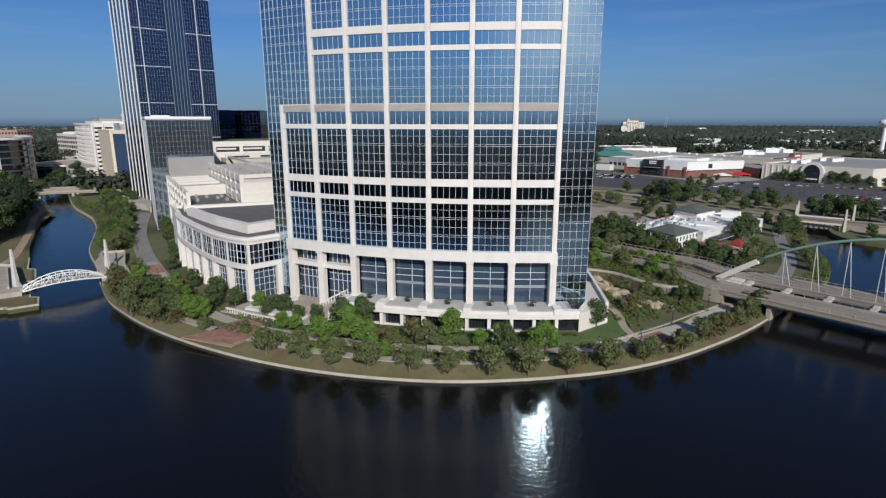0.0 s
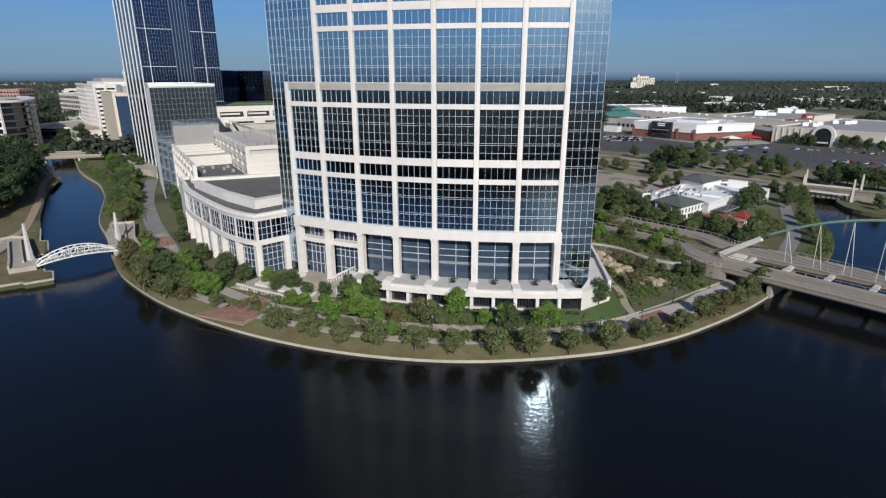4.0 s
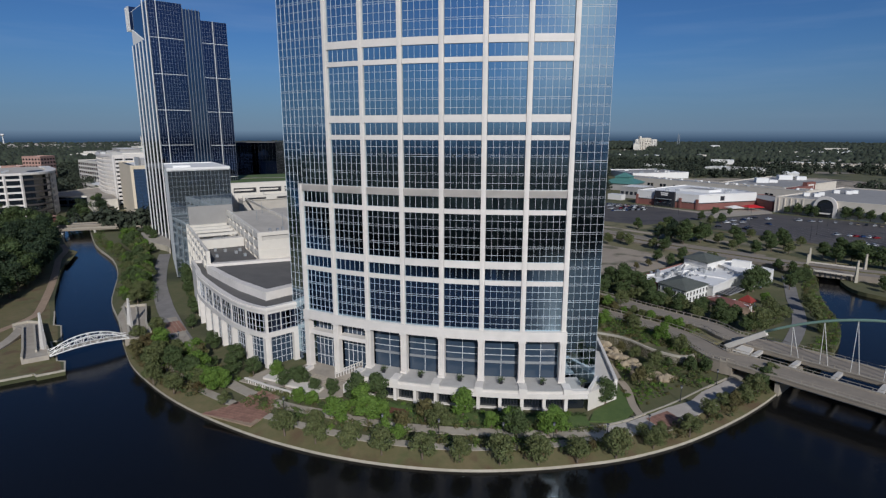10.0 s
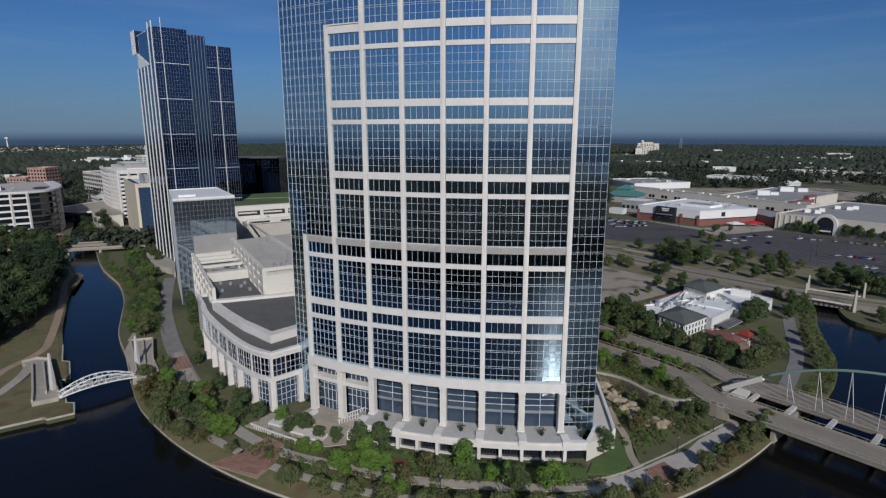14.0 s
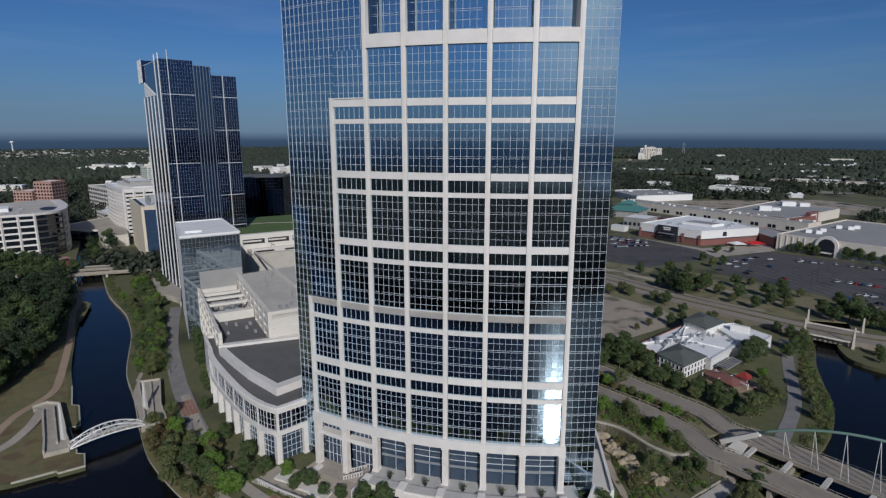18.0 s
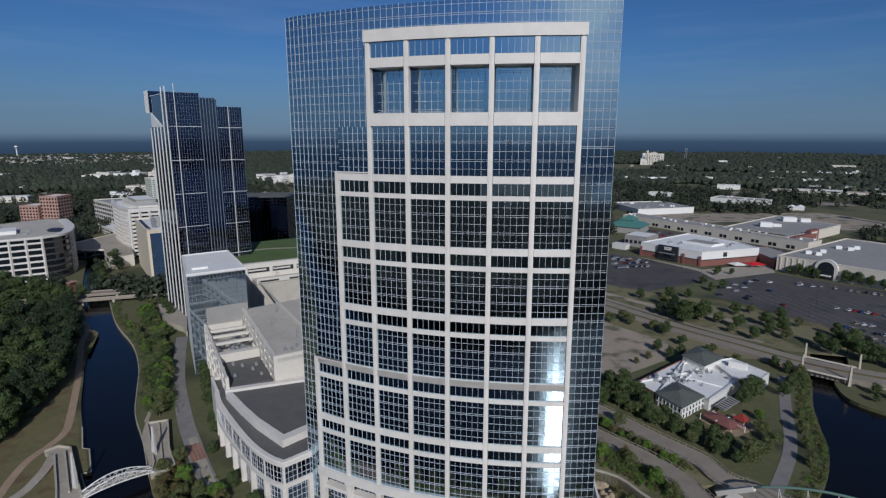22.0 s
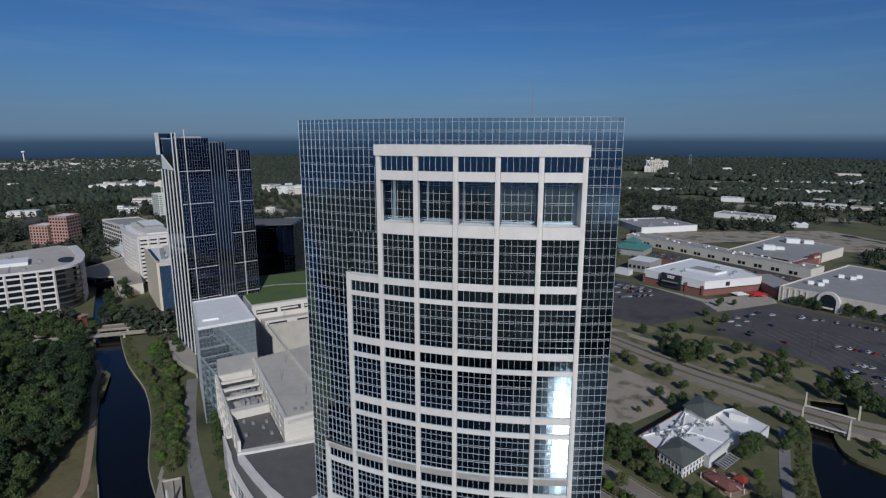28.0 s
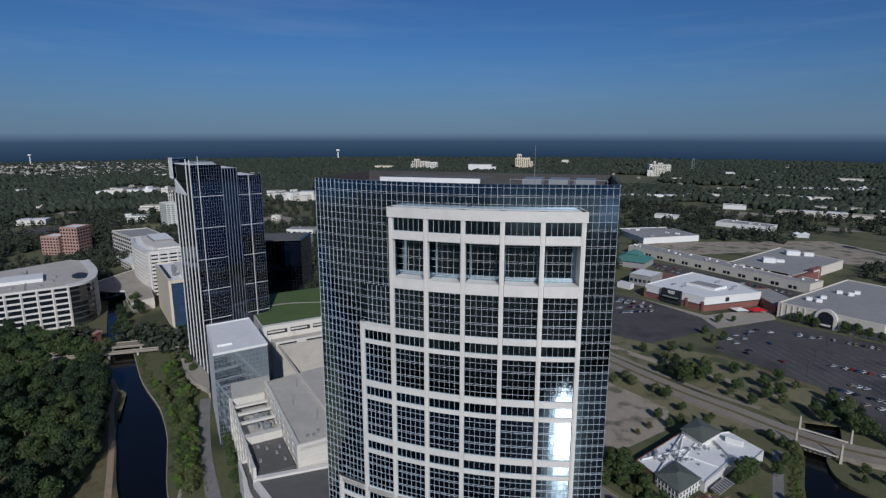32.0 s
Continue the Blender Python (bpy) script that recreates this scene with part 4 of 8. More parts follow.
block = thing("glass_block", label="low glass office block with a flat white roof", category="building")
BL = [Vector(p) for p in ((-177.5, 103.6), (-147.6, 71.4), (-131.3, 90.3), (-163.5, 121.0))]
part("core", Geo().prism([tuple(p) for p in BL], 1.0, 47.4), GLASS_DARK, block)
part("roof", Geo().prism([tuple(p) for p in BL], 47.4, 48.4), ROOF_WHITE, block, "bright white flat roof")
cen = sum(BL, Vector((0, 0))) / 4
rim = [tuple(p + (p - cen) * 0.02) for p in BL]
rim2 = [tuple(p - (p - cen) * 0.03) for p in BL]
for i in range(4):
    j = (i + 1) % 4
    part("roof_edge", Geo().strip([rim[i], rim[j]], [rim2[i], rim2[j]], 47.8, 48.8), ROOF_WHITE, block)
hatch = BL[1] * 0.62 + BL[2] * 0.22 + BL[0] * 0.16
part("roof_hatch", Geo().prism([tuple(hatch + Vector(o)) for o in ((-3, -1), (2, 4), (1, 5), (-4, 0))], 48.4, 49.3), ROOF_WHITE, block)
curtain(block, BL[0], BL[1], 2.0, 47.4, 24, 22, GLASS_SOFT, 0.06, GREY_METAL)
curtain(block, BL[1], BL[1] + (BL[2] - BL[1]) * 0.27, 2.0, 27.7, 4, 12, GLASS_SOFT, 0.06, GREY_METAL)
curtain(block, BL[1], BL[2], 27.8, 47.4, 16, 9, GLASS_SOFT, 0.06, GREY_METAL)
part("blank_wall", Geo().prism([tuple(BL[1] + (BL[2] - BL[1]) * 0.27 - Vector((-0.1, 0.4))), tuple(BL[2] + Vector((0.3, -0.3))), tuple(BL[2]), tuple(BL[1] + (BL[2] - BL[1]) * 0.27)], 1.0, 32.0), ROOF_GREY, block, "plain grey metal lower wall")

# ---- the second tower ----
tower2 = thing("striped_office_tower", label="dark blue glass office tower with white vertical fins", category="tower")
TP, TD, TE = Vector((-206.5, 135.6)), Vector((0.573, 0.820)), Vector((-0.820, 0.573))


def tp(s, d):
    """s metres along its front, d metres back."""
    v = TP + TD * s + TE * d
    return (v.x, v.y)


part("core", Geo().prism([tp(17.6, 0.4), tp(27, 0.4), tp(27, 38), tp(17.6, 38)], 1.0, 128.8), GLASS_DARK, tower2)
part("core", Geo().prism([tp(0.4, 0.4), tp(17.4, 0.4), tp(17.4, 38), tp(0.4, 38)], 1.0, 131.0), GLASS_DARK, tower2)
part("core", Geo().prism([tp(27, 1.4), tp(41.2, 1.4), tp(41.2, 36), tp(27, 36)], 1.0, 123.6), GLASS_DARK, tower2)
curtain(tower2, tp(0.3, 0), tp(17.4, 0), 2.0, 131.6, 12, 62, GLASS_NIGHT, 0.05, GREY_METAL)
curtain(tower2, tp(26.2, 0.9), tp(41.3, 0.9), 2.0, 124.6, 11, 59, GLASS_NIGHT, 0.05, GREY_METAL)
curtain(tower2, tp(17.4, -0.3), tp(26.2, -0.3), 2.0, 129.2, 8, 31, GLASS_DARK, 0)
for k in range(6):
    s = 17.6 + 1.7 * k
    part("rib", Geo().beam((*tp(s, -0.45), 2), (*tp(s, -0.45), 129.6), 0.16, 0.4), GREY_METAL, tower2, "grey metal rib")
for s, d, top in ((4.4, -0.25, 136.5), (33.5, 0.6, 124.8)):
    part("white_line", Geo().beam((*tp(s, d), 2), (*tp(s, d), top), 0.3, 0.3), STEEL_WHITE, tower2, "white vertical fin")
for z0 in (113.2, 94.5, 75.5, 56.5, 38.0):
    part("white_line", Geo().beam((*tp(0.3, -0.2), z0), (*tp(17.4, -0.2), z0), 0.3, 0.24), STEEL_WHITE, tower2, "white cross band")
    part("white_line", Geo().beam((*tp(26.2, 0.65), z0 - 0.5), (*tp(41.3, 0.65), z0 - 0.5), 0.3, 0.24), STEEL_WHITE, tower2, "white cross band")
curtain(tower2, tp(0, 41), tp(0, 0.3), 2.0, 113.0, 14, 54, GLASS_DARK, 0)
curtain(tower2, tp(0, 12), tp(0, 0.3), 113.0, 131.5, 4, 9, GLASS_NIGHT, 0)
part("side_wall", Geo().prism([tp(0.2, 38), tp(0.2, 41), tp(24, 41), tp(24, 38)], 1.0, 112.0), GLASS_DARK, tower2)
for k in range(6):
    d = 0.8 + 7.8 * k
    part("fin", Geo().prism([tp(-0.35, d - 0.42), tp(0.1, d - 0.42), tp(0.1, d + 0.42), tp(-0.35, d + 0.42)], 2, 134.6 if k < 2 else 112.8), STEEL_WHITE, tower2, "tall white fin")
crown = part("crown", Geo().prism([tp(-0.4, 38), tp(-0.4, 47.5), tp(9, 47.5), tp(9, 38)], 121.6, 134.2), GLASS_NIGHT, tower2, "overhanging glass crown")
for k in range(5):
    part("crown_fin", Geo().prism([tp(-0.6, 38.4 + 2.1 * k), tp(-0.4, 38.4 + 2.1 * k), tp(-0.4, 38.9 + 2.1 * k), tp(-0.6, 38.9 + 2.1 * k)], 121.4, 134.6), STEEL_WHITE, crown)
g = Geo().add([(*tp(0, 12), 113.0), (*tp(0, 38), 113.0), (*tp(0, 38), 121.6), (*tp(16, 12), 113.0), (*tp(16, 38), 113.0), (*tp(16, 38), 121.6)], [(0, 1, 2), (3, 5, 4), (0, 2, 5, 3), (1, 4, 5, 2), (0, 3, 4, 1)])
part("sloped_roof", g, ROOF_WHITE, tower2, "white sloped roof in the notch")
part("roof", Geo().prism([tp(17.7, 0.5), tp(26.9, 0.5), tp(26.9, 38), tp(17.7, 38)], 128.8, 129.1), ROOF_WHITE, tower2)
part("roof", Geo().prism([tp(0.5, 0.5), tp(17.3, 0.5), tp(17.3, 38), tp(0.5, 38)], 131.0, 131.4), ROOF_WHITE, tower2)
part("roof", Geo().prism([tp(27, 1.5), tp(41, 1.5), tp(41, 36), tp(27, 36)], 123.6, 124.0), ROOF_WHITE, tower2)
part("penthouse", Geo().prism([tp(6, 12), tp(17, 12), tp(17, 30), tp(6, 30)], 131.4, 132.6), GREY_METAL, tower2)
forecourt = smooth_line([(-223, 134), (-205, 122), (-192, 117), (-186, 112)], 4)
ap = thing("tower_forecourt", label="raised pale concrete forecourt with a curved wall", category="terrace", kind="structure")
part("deck", Geo().prism([p[:2] for p in forecourt] + [(-200, 128), (-206, 135), (-232, 153), (-240, 150)], 1.0, 3.6), PAVING, ap)
part("wall", Geo().strip([p[:2] for p in forecourt], offset_line([p[:2] for p in forecourt], 0.7), 1.0, 4.6), KERB, ap)


# ---- paths, plazas, bridges ----
shore2 = [(p[0], p[1]) for p in front_shore]
g = Geo().strip([(*p, 0.0) for p in offset_line(shore2, 0.1)], [(*p, LAND - 0.64) for p in offset_line(shore2, -5.0)], -0.9, 0.7)
thing("shore_verge", g, VERGE, "strip of dry mown grass behind the lake wall", "grass", kind="structure")
g = Geo().strip(offset_line(shore2[8:58], -4.7), offset_line(shore2[8:58], -6.9), LAND - 0.2, LAND + 0.16)
thing("lakeside_path", g, PAVING, "pale concrete path along the lake shore", "path", kind="structure")
prom = [p[:2] for p in smooth_line([(-112, 26), (-97, 13), (-82, 0.5), (-68, -9), (-55, -15.5), (-42, -19.5), (-30, -20.5), (-19, -21.6), (-8, -21), (4, -19.2), (14.5, -17), (21.5, -15), (28, -12.3), (36.3, -7), (42.5, -1.5), (48, 3.6), (54.4, 11.3), (60.5, 20.5), (66, 30)], 5)]
lane("promenade", prom, 2.9, LAND + 0.2, PAVING, "wide pale paved promenade round the tower", "path")


def paved(name, poly, z, mat, w, h, gap, label, category):
    """A plaza of separate pavers over a bed; the plan is a parallelogram of corner, along, across."""
    o, a, b = (Vector(p) for p in poly)
    ob = slab(name, [tuple(o), tuple(o + a), tuple(o + a + b), tuple(o + b)], z - 0.02, KERB, label, category)
    na, nb = max(1, int(a.length / w)), max(1, int(b.length / h))
    data = bpy.data.meshes.new("paver")
    ua, ub = a / na, b / nb
    q = [ua * gap, ua * (1 - gap), ua * (1 - gap) + ub * (1 - gap), ua * gap + ub * (1 - gap)]
    q[0], q[1] = ua * gap + ub * gap, ua * (1 - gap) + ub * gap
    pg = Geo().prism([tuple(v) for v in q], 0, 0.06)
    data.from_pydata(pg.v, [], pg.f)
    data.materials.append(mat)
    for i in range(na):
        for j in range(nb):
            c = o + ua * i + ub * j
            t = part("paver", data, mat, ob)
            t.matrix_basis = pose(c.x, c.y, z - 0.02)
    return ob


paved("brick_crossing", ((38.0, -4.6), (3.6, -4.6), (5.0, 4.8)), LAND + 0.30, BRICKS, 0.8, 0.8, 0.03, "brown-red brick crossing panel in the promenade", "paving")
slab("brick_plaza", [(-58.0, -27.6), (-54.6, -23.4), (-51.5, -13.6), (-45.4, -16.0), (-43.4, -23.3), (-44.2, -29.6)], LAND + 0.16, TAN_BRICK, "tan bed of the brick plaza by the water", "paving")
slab("entrance_plaza", [(-60, -11), (-38, -15.5), (-31, -12), (-34, -4.5), (-48, -3), (-57, -3)], LAND + 0.22, PAVING, "pale paved entrance plaza", "paving")
# white balustrade of the plaza
rail = thing("plaza_balustrade", label="low white stone balustrade round the entrance plaza", category="balustrade")
line = [(-58.2, -11.0), (-50, -13.4), (-42, -15.2), (-35.5, -15.6)]
for p, q in zip(line, line[1:]):
    part("top_rail", Geo().beam((*p, 2.75), (*q, 2.75), 0.5, 0.25), WHITE_STONE, rail)
    for k in range(10):
        c = Vector(p).lerp(Vector(q), (k + 0.5) / 10)
        part("baluster", Geo().rod((*c, 1.6), (*c, 2.7), 0.16, 0.12, 6), WHITE_STONE, rail)
for p in ((-52, -7.5), (-45, -9.5), (-40, -11)):
    part("planter_wall", Geo().prism([(p[0] - 2.6, p[1] - 1.2), (p[0] + 2.6, p[1] - 2.0), (p[0] + 3.0, p[1] + 1.2), (p[0] - 2.2, p[1] + 2.0)], 1.5, 2.3), WHITE_STONE, rail)
slab("front_lawn", [arc(127, a) for a in (-6.5, 0, 6, 12, 17.5)] + [arc(134, a) for a in (17.5, 12, 6, 0, -6.5)], LAND + 0.2, LAWN, "green lawn below the terrace", "lawn")
slab("side_lawn", [(26, -9), (33, -7.5), (36, -1.5), (34.2, 5), (32.5, 12), (32, 3), (27, -4)], LAND + 0.3, LAWN, "green lawn beside the tower", "lawn")
slab("mulch_bed", [arc(129.8, a) for a in (-4.6, -2.4, 0)] + [arc(132.2, a) for a in (0, -2.4, -4.6)], LAND + 0.35, MULCH, "red mulch planting bed", "planting bed")
slab("mulch_slope", [(37.5, -3), (49, 7), (58, 22), (50, 25), (42, 14), (36.5, 6)], LAND + 0.24, GRASS, "dry planted slope by the promenade", "planting bed")
lane("garden_path", smooth_line([(31, 24), (33.1, 15.2), (35.0, 8.8), (35.6, 1.7), (36.9, -3.4)], 4), 1.8, LAND + 0.34, SAND, "tan gravel garden path", "path")
slab("promenade_court", [(23.3, -13.4), (28, -11), (32.7, -8.3), (39, -2.4), (46, 5.0), (53.6, 14.1), (60.3, 21.8), (63.4, 21), (58.7, 13.6), (50.8, 2.2), (46.7, -3.8), (41.8, -9.2), (36, -11.8), (28.5, -15.8)], LAND + 0.23, COURT, "wide pale paved court of the promenade", "paving")
kerb_line = [p[:2] for p in smooth_line([(23.2, -13.0), (28, -10.6), (32.5, -7.8), (38.7, -1.9), (45.7, 5.4), (53.3, 14.5), (60, 22.2)], 4)]
thing("promenade_kerb", Geo().strip(kerb_line, offset_line(kerb_line, -0.4), LAND, LAND + 0.36), KERB, "low limestone kerb wall along the promenade", "kerb", kind="structure")
# the hillside garden up to the road: terraces, stones
part_slope = Geo().prism([(27.5, 22), (36, 20), (40, 26), (34, 38), (27.5, 40)], 1.2, 1.6, [(27.6, 29), (31, 29), (34, 31), (31, 38), (27.6, 40)])
thing("rock_slope", part_slope, SAND, "sandy slope under the garden rocks", "ground", kind="structure")
bank = thing("garden_bank", label="planted bank rising to the bridge road", category="bank", kind="structure")
part("bank", Geo().prism([(27, 45), (36, 36.5), (44, 29), (51, 25.5), (58.5, 27), (60, 33), (50, 44), (36, 60), (27, 66)], 1.2, 2.2, [(27, 50), (37, 40), (44.5, 33), (51.5, 29), (57, 30), (58, 34), (48, 46), (36, 60), (27, 66)]), GRASS, bank)
wall_line = [p[:2] for p in smooth_line([(26.6, 40.6), (34.7, 38.2), (41.9, 31.1), (47.3, 27.7), (51, 27.6), (54.1, 30.3)], 4)]
thing("garden_wall", Geo().strip(wall_line, offset_line(wall_line, -0.7), 1.2, 4.6), KERB, "curved tan stone garden wall", "wall", kind="structure")
part("fill", Geo().prism(wall_line + [(56, 33), (50, 39), (40, 48), (30, 56), (26.6, 58)], 1.2, 4.1), DRY, bank)

rr = random.Random(11)


def boulder(w, seed):
    r = random.Random(seed)
    bm = bmesh.new()
    bmesh.ops.create_icosphere(bm, subdivisions=2, radius=1)
    for v in bm.verts:
        v.co *= 1 + 0.35 * noise.noise(v.co * 1.3 + Vector((seed, 0, 0))) + r.uniform(-0.04, 0.04)
        v.co.z *= 0.6
        v.co *= w
    g = Geo().add([tuple(v.co) for v in bm.verts], [tuple(v.index for v in f.verts) for f in bm.faces])
    bm.free()
    return g


rocks = []
for k in range(4):
    rocks.append(thing("boulder", boulder(1.0, k + 1), ROCK, "rough tan limestone boulder in the garden", "rock", "garden boulders", at=pose(40 + k, 20, 2.0)))
for k in range(74):
    s = rr.random()
    c = Vector((28.6, 36)).lerp(Vector((38.0, 21)), s) + Vector((rr.gauss(0, 0.8), rr.gauss(0, 1.2)))
    zr = 1.7 + 1.3 * (1 - s)
    if k > 46:
        c, zr = Vector((43 + rr.gauss(0, 3.2), 17.5 + rr.gauss(0, 1.4))), 1.7
    w = rr.uniform(0.5, 1.25)
    copy_thing(rocks[k % 4], pose(c.x, c.y, zr + 0.2 * w, 0, 0, rr.uniform(0, 360)) @ Matrix.Diagonal((w, w * rr.uniform(0.6, 1.6), w * rr.uniform(0.9, 1.7), 1)))

# roads to the bridge
BD, BN = Vector((0.821, -0.571)), Vector((0.571, 0.821))


def bp(s, v):
    p = BD * s + BN * v
    return (p.x, p.y)


road_near = smooth_line([(-60, 128, 2.0), (-20, 104, 2.4), (8, 80, 3.0), (30, 62, 3.8), (44.4, 50.6, 4.6), (53.4, 40.5, 5.0), (*bp(31, 58.4), 5.2), (*bp(36, 58.6), 5.2)], 5)
road_far = smooth_line([(-60, 152, 2.0), (-15, 122, 2.4), (10, 99, 3.0), (33, 79, 3.8), (42, 70.5, 4.2), (51, 62.5, 4.6), (61, 54, 5.0), (*bp(28, 74.8), 5.2), (*bp(36, 74.8), 5.2)], 5)
for nm, ln, w in (("bridge_road", road_near, 8.0), ("bridge_road", road_far, 7.6)):
    lane(nm, ln, w, 5.2, ROAD, "pale concrete road leading to the bridge", "road", 3.4)
    for sgn in (-1, 1):
        r = thing("road_rail", label="pale parapet rail beside the bridge road", category="railing", group="road rails")
        e = offset_line(ln, sgn * (w / 2 - 0.2))
        part("kerb", Geo().strip(e, offset_line(e, 0.35), -0.1, 0.26), RAIL, r)
        part("rail", Geo().strip([(x, y, z + 1.0) for x, y, z in e], [(x, y, z + 1.0) for x, y, z in offset_line(e, 0.14)], 0, 0.14), RAIL, r)
        for k in range(0, len(e), 1):
            part("post", Geo().beam(e[k], (e[k][0], e[k][1], e[k][2] + 1.05), 0.16), RAIL, r)
slab("road_island", [(18, 92), (36, 75), (44, 67), (41, 58), (30, 68), (14, 82)], 3.3, DRY, "dry planted strip between the two roads", "grass", 2.2)
slab("road_island", [(44, 67), (54, 57.5), (63, 50), (66, 44), (57, 40), (50, 49), (41, 58)], 4.3, DRY, "dry planted strip before the bridge", "grass", 3.2)
bridge = thing("arch_bridge", label="pale road bridge with green steel arch and white hangers", category="bridge")
S0, S1 = 33.0, 112.0
for v0, v1, nm in ((54.4, 62.8, "near_deck"), (70.6, 79.4, "far_deck")):
    part(nm, Geo().prism([bp(S0, v0), bp(S1, v0), bp(S1, v1), bp(S0, v1)], 4.2, 5.2), ROAD, bridge, "pale concrete deck")
    for v in (v0 + 0.15, v1 - 0.15):
        part("kerb", Geo().prism([bp(S0, v - 0.3), bp(S1, v - 0.3), bp(S1, v + 0.3), bp(S0, v + 0.3)], 5.2, 5.5), RAIL, bridge)
        part("rail", Geo().beam((*bp(S0, v), 6.2), (*bp(S1, v), 6.2), 0.1, 0.1), RAIL, bridge)
        for k in range(34):
            s = S0 + (S1 - S0) * k / 33
            part("rail_post", Geo().beam((*bp(s, v), 5.2), (*bp(s, v), 6.2), 0.1), RAIL, bridge)
    part("girder", Geo().prism([bp(S0, v0 + 1.8), bp(S1, v0 + 1.8), bp(S1, v0 + 2.6), bp(S0, v0 + 2.6)], 3.3, 4.2), CONCRETE, bridge)
    part("girder", Geo().prism([bp(S0, v1 - 2.6), bp(S1, v1 - 2.6), bp(S1, v1 - 1.8), bp(S0, v1 - 1.8)], 3.3, 4.2), CONCRETE, bridge)
for k in range(9):
    s = S0 + 4 + 9.2 * k
    part("cross_beam", Geo().prism([bp(s, 62.8), bp(s + 1.1, 62.8), bp(s + 1.1, 70.6), bp(s, 70.6)], 4.1, 5.0), CONCRETE, bridge)
part("abutment", Geo().prism([bp(S0 - 3, 54.6), bp(S0 + 1.5, 54.6), bp(S0 + 1.5, 78.4), bp(S0 - 3, 78.4)], 0.5, 4.2), RAIL, bridge)
part("wing_wall", Geo().prism([bp(S0 - 0.5, 62.1), bp(S0 + 4.0, 62.1), bp(S0 + 2.6, 70.9), bp(S0 - 0.5, 70.9)], 1.0, 5.0), CREAM_STONE, bridge)


def arch_z(s):
    return 5.2 + 16.6 * (1 - ((s - 72) / 42) ** 2)


part("arch_foot", Geo().beam((*bp(30.0, 66.6), 4.9), (*bp(39.6, 66.6), arch_z(39.6) - 0.4), 1.15, 1.35), CREAM_STONE, bridge, "pale concrete foot of the arch")
part("arch_foot", Geo().beam((*bp(114.0, 66.6), 4.9), (*bp(104.4, 66.6), arch_z(104.4) - 0.4), 1.15, 1.35), CREAM_STONE, bridge, "pale concrete foot of the arch")
path3 = [(*bp(39.4 + 65.2 * k / 26, 66.6), arch_z(39.4 + 65.2 * k / 26)) for k in range(27)]
part("arch", Geo().tube(path3, 0.34, 10), STEEL_GREEN, bridge, "green steel arch tube", smooth=True)
for k in range(9):
    s = 45.5 + 6.6 * k
    for ds, v in ((-0.9, 71.1), (0.9, 71.1)):
        part("hanger", Geo().rod((*bp(s, 66.6), arch_z(s)), (*bp(s + ds, v), 5.3), 0.085, n=5), STEEL_WHITE, bridge, "white steel hanger")
for s in (47, 72, 97):
    part("pier", Geo().prism([bp(s - 0.5, 55.5), bp(s + 0.5, 55.5), bp(s + 0.5, 77), bp(s - 0.5, 77)], -1, 3.3), RAIL, bridge)
part("far_abutment", Geo().prism([bp(S1 - 1, 50), bp(S1 + 12, 50), bp(S1 + 12, 82), bp(S1 - 1, 82)], -1, 4.9), KERB, bridge)

# the white footbridge over the canal, its landings and pylons
fb = thing("footbridge", label="white steel arched truss footbridge over the canal", category="bridge")
FA, FB = Vector((-119.2, -12.6)), Vector((-109.0, 4.4))
ft = (FB - FA).normalized()
fn = Vector((ft.y, -ft.x))


def fz(u):
    return 2.9 + 0.9 * (1 - (2 * u - 1) ** 2)


for k in range(10):
    a, b = FA.lerp(FB, k / 10), FA.lerp(FB, (k + 1) / 10)
    part("deck_panel", Geo().beam((*a, fz(k / 10)), (*b, fz((k + 1) / 10)), 2.8, 0.25), PAVING, fb)
for side in (-1.5, 1.5):
    top = [(*(FA.lerp(FB, k / 12) + fn * side), fz(k / 12) + 0.3 + 2.2 * (1 - (2 * k / 12 - 1) ** 2)) for k in range(13)]
    low = [(*(FA.lerp(FB, k / 12) + fn * side), fz(k / 12)) for k in range(13)]
    mid = [(*(FA.lerp(FB, k / 12) + fn * side), fz(k / 12) + 1.1) for k in range(13)]
    part("top_chord", Geo().tube(top, 0.16, 6), STEEL_WHITE, fb)
    part("bottom_chord", Geo().tube(low, 0.18, 6), STEEL_WHITE, fb)
    part("handrail", Geo().tube(mid, 0.07, 5), STEEL_WHITE, fb)
    for k in range(12):
        if k:
            part("strut", Geo().rod(low[k], top[k], 0.10, n=5), STEEL_WHITE, fb)
        part("diagonal", Geo().rod(low[k] if k % 2 else top[k], top[k + 1] if k % 2 else low[k + 1], 0.07, n=5), STEEL_WHITE, fb)


def landing(poly, walls, ztop, pylon, height, lean):
    ob = thing("bridge_landing", label="pale concrete bridge landing with ramp walls and a tall pylon", category="landing", group="footbridge landings")
    part("deck", Geo().prism(poly, 0.5, ztop), PAVING, ob)
    for w in walls:
        part("ramp_wall", Geo().strip(w, offset_line(w, 0.5), ztop - 0.4, ztop + 0.75), KERB, ob)
    x, y = pylon
    part("pylon", Geo().prism([(x - 0.7, y - 0.5), (x + 0.7, y - 0.5), (x + 0.7, y + 0.5), (x - 0.7, y + 0.5)], ztop, ztop + height, [(x - 0.25 + lean[0], y - 0.2 + lean[1]), (x + 0.25 + lean[0], y - 0.2 + lean[1]), (x + 0.25 + lean[0], y + 0.2 + lean[1]), (x - 0.25 + lean[0], y + 0.2 + lean[1])]), CONCRETE, ob, "tall tapered pale concrete pylon")
    return ob


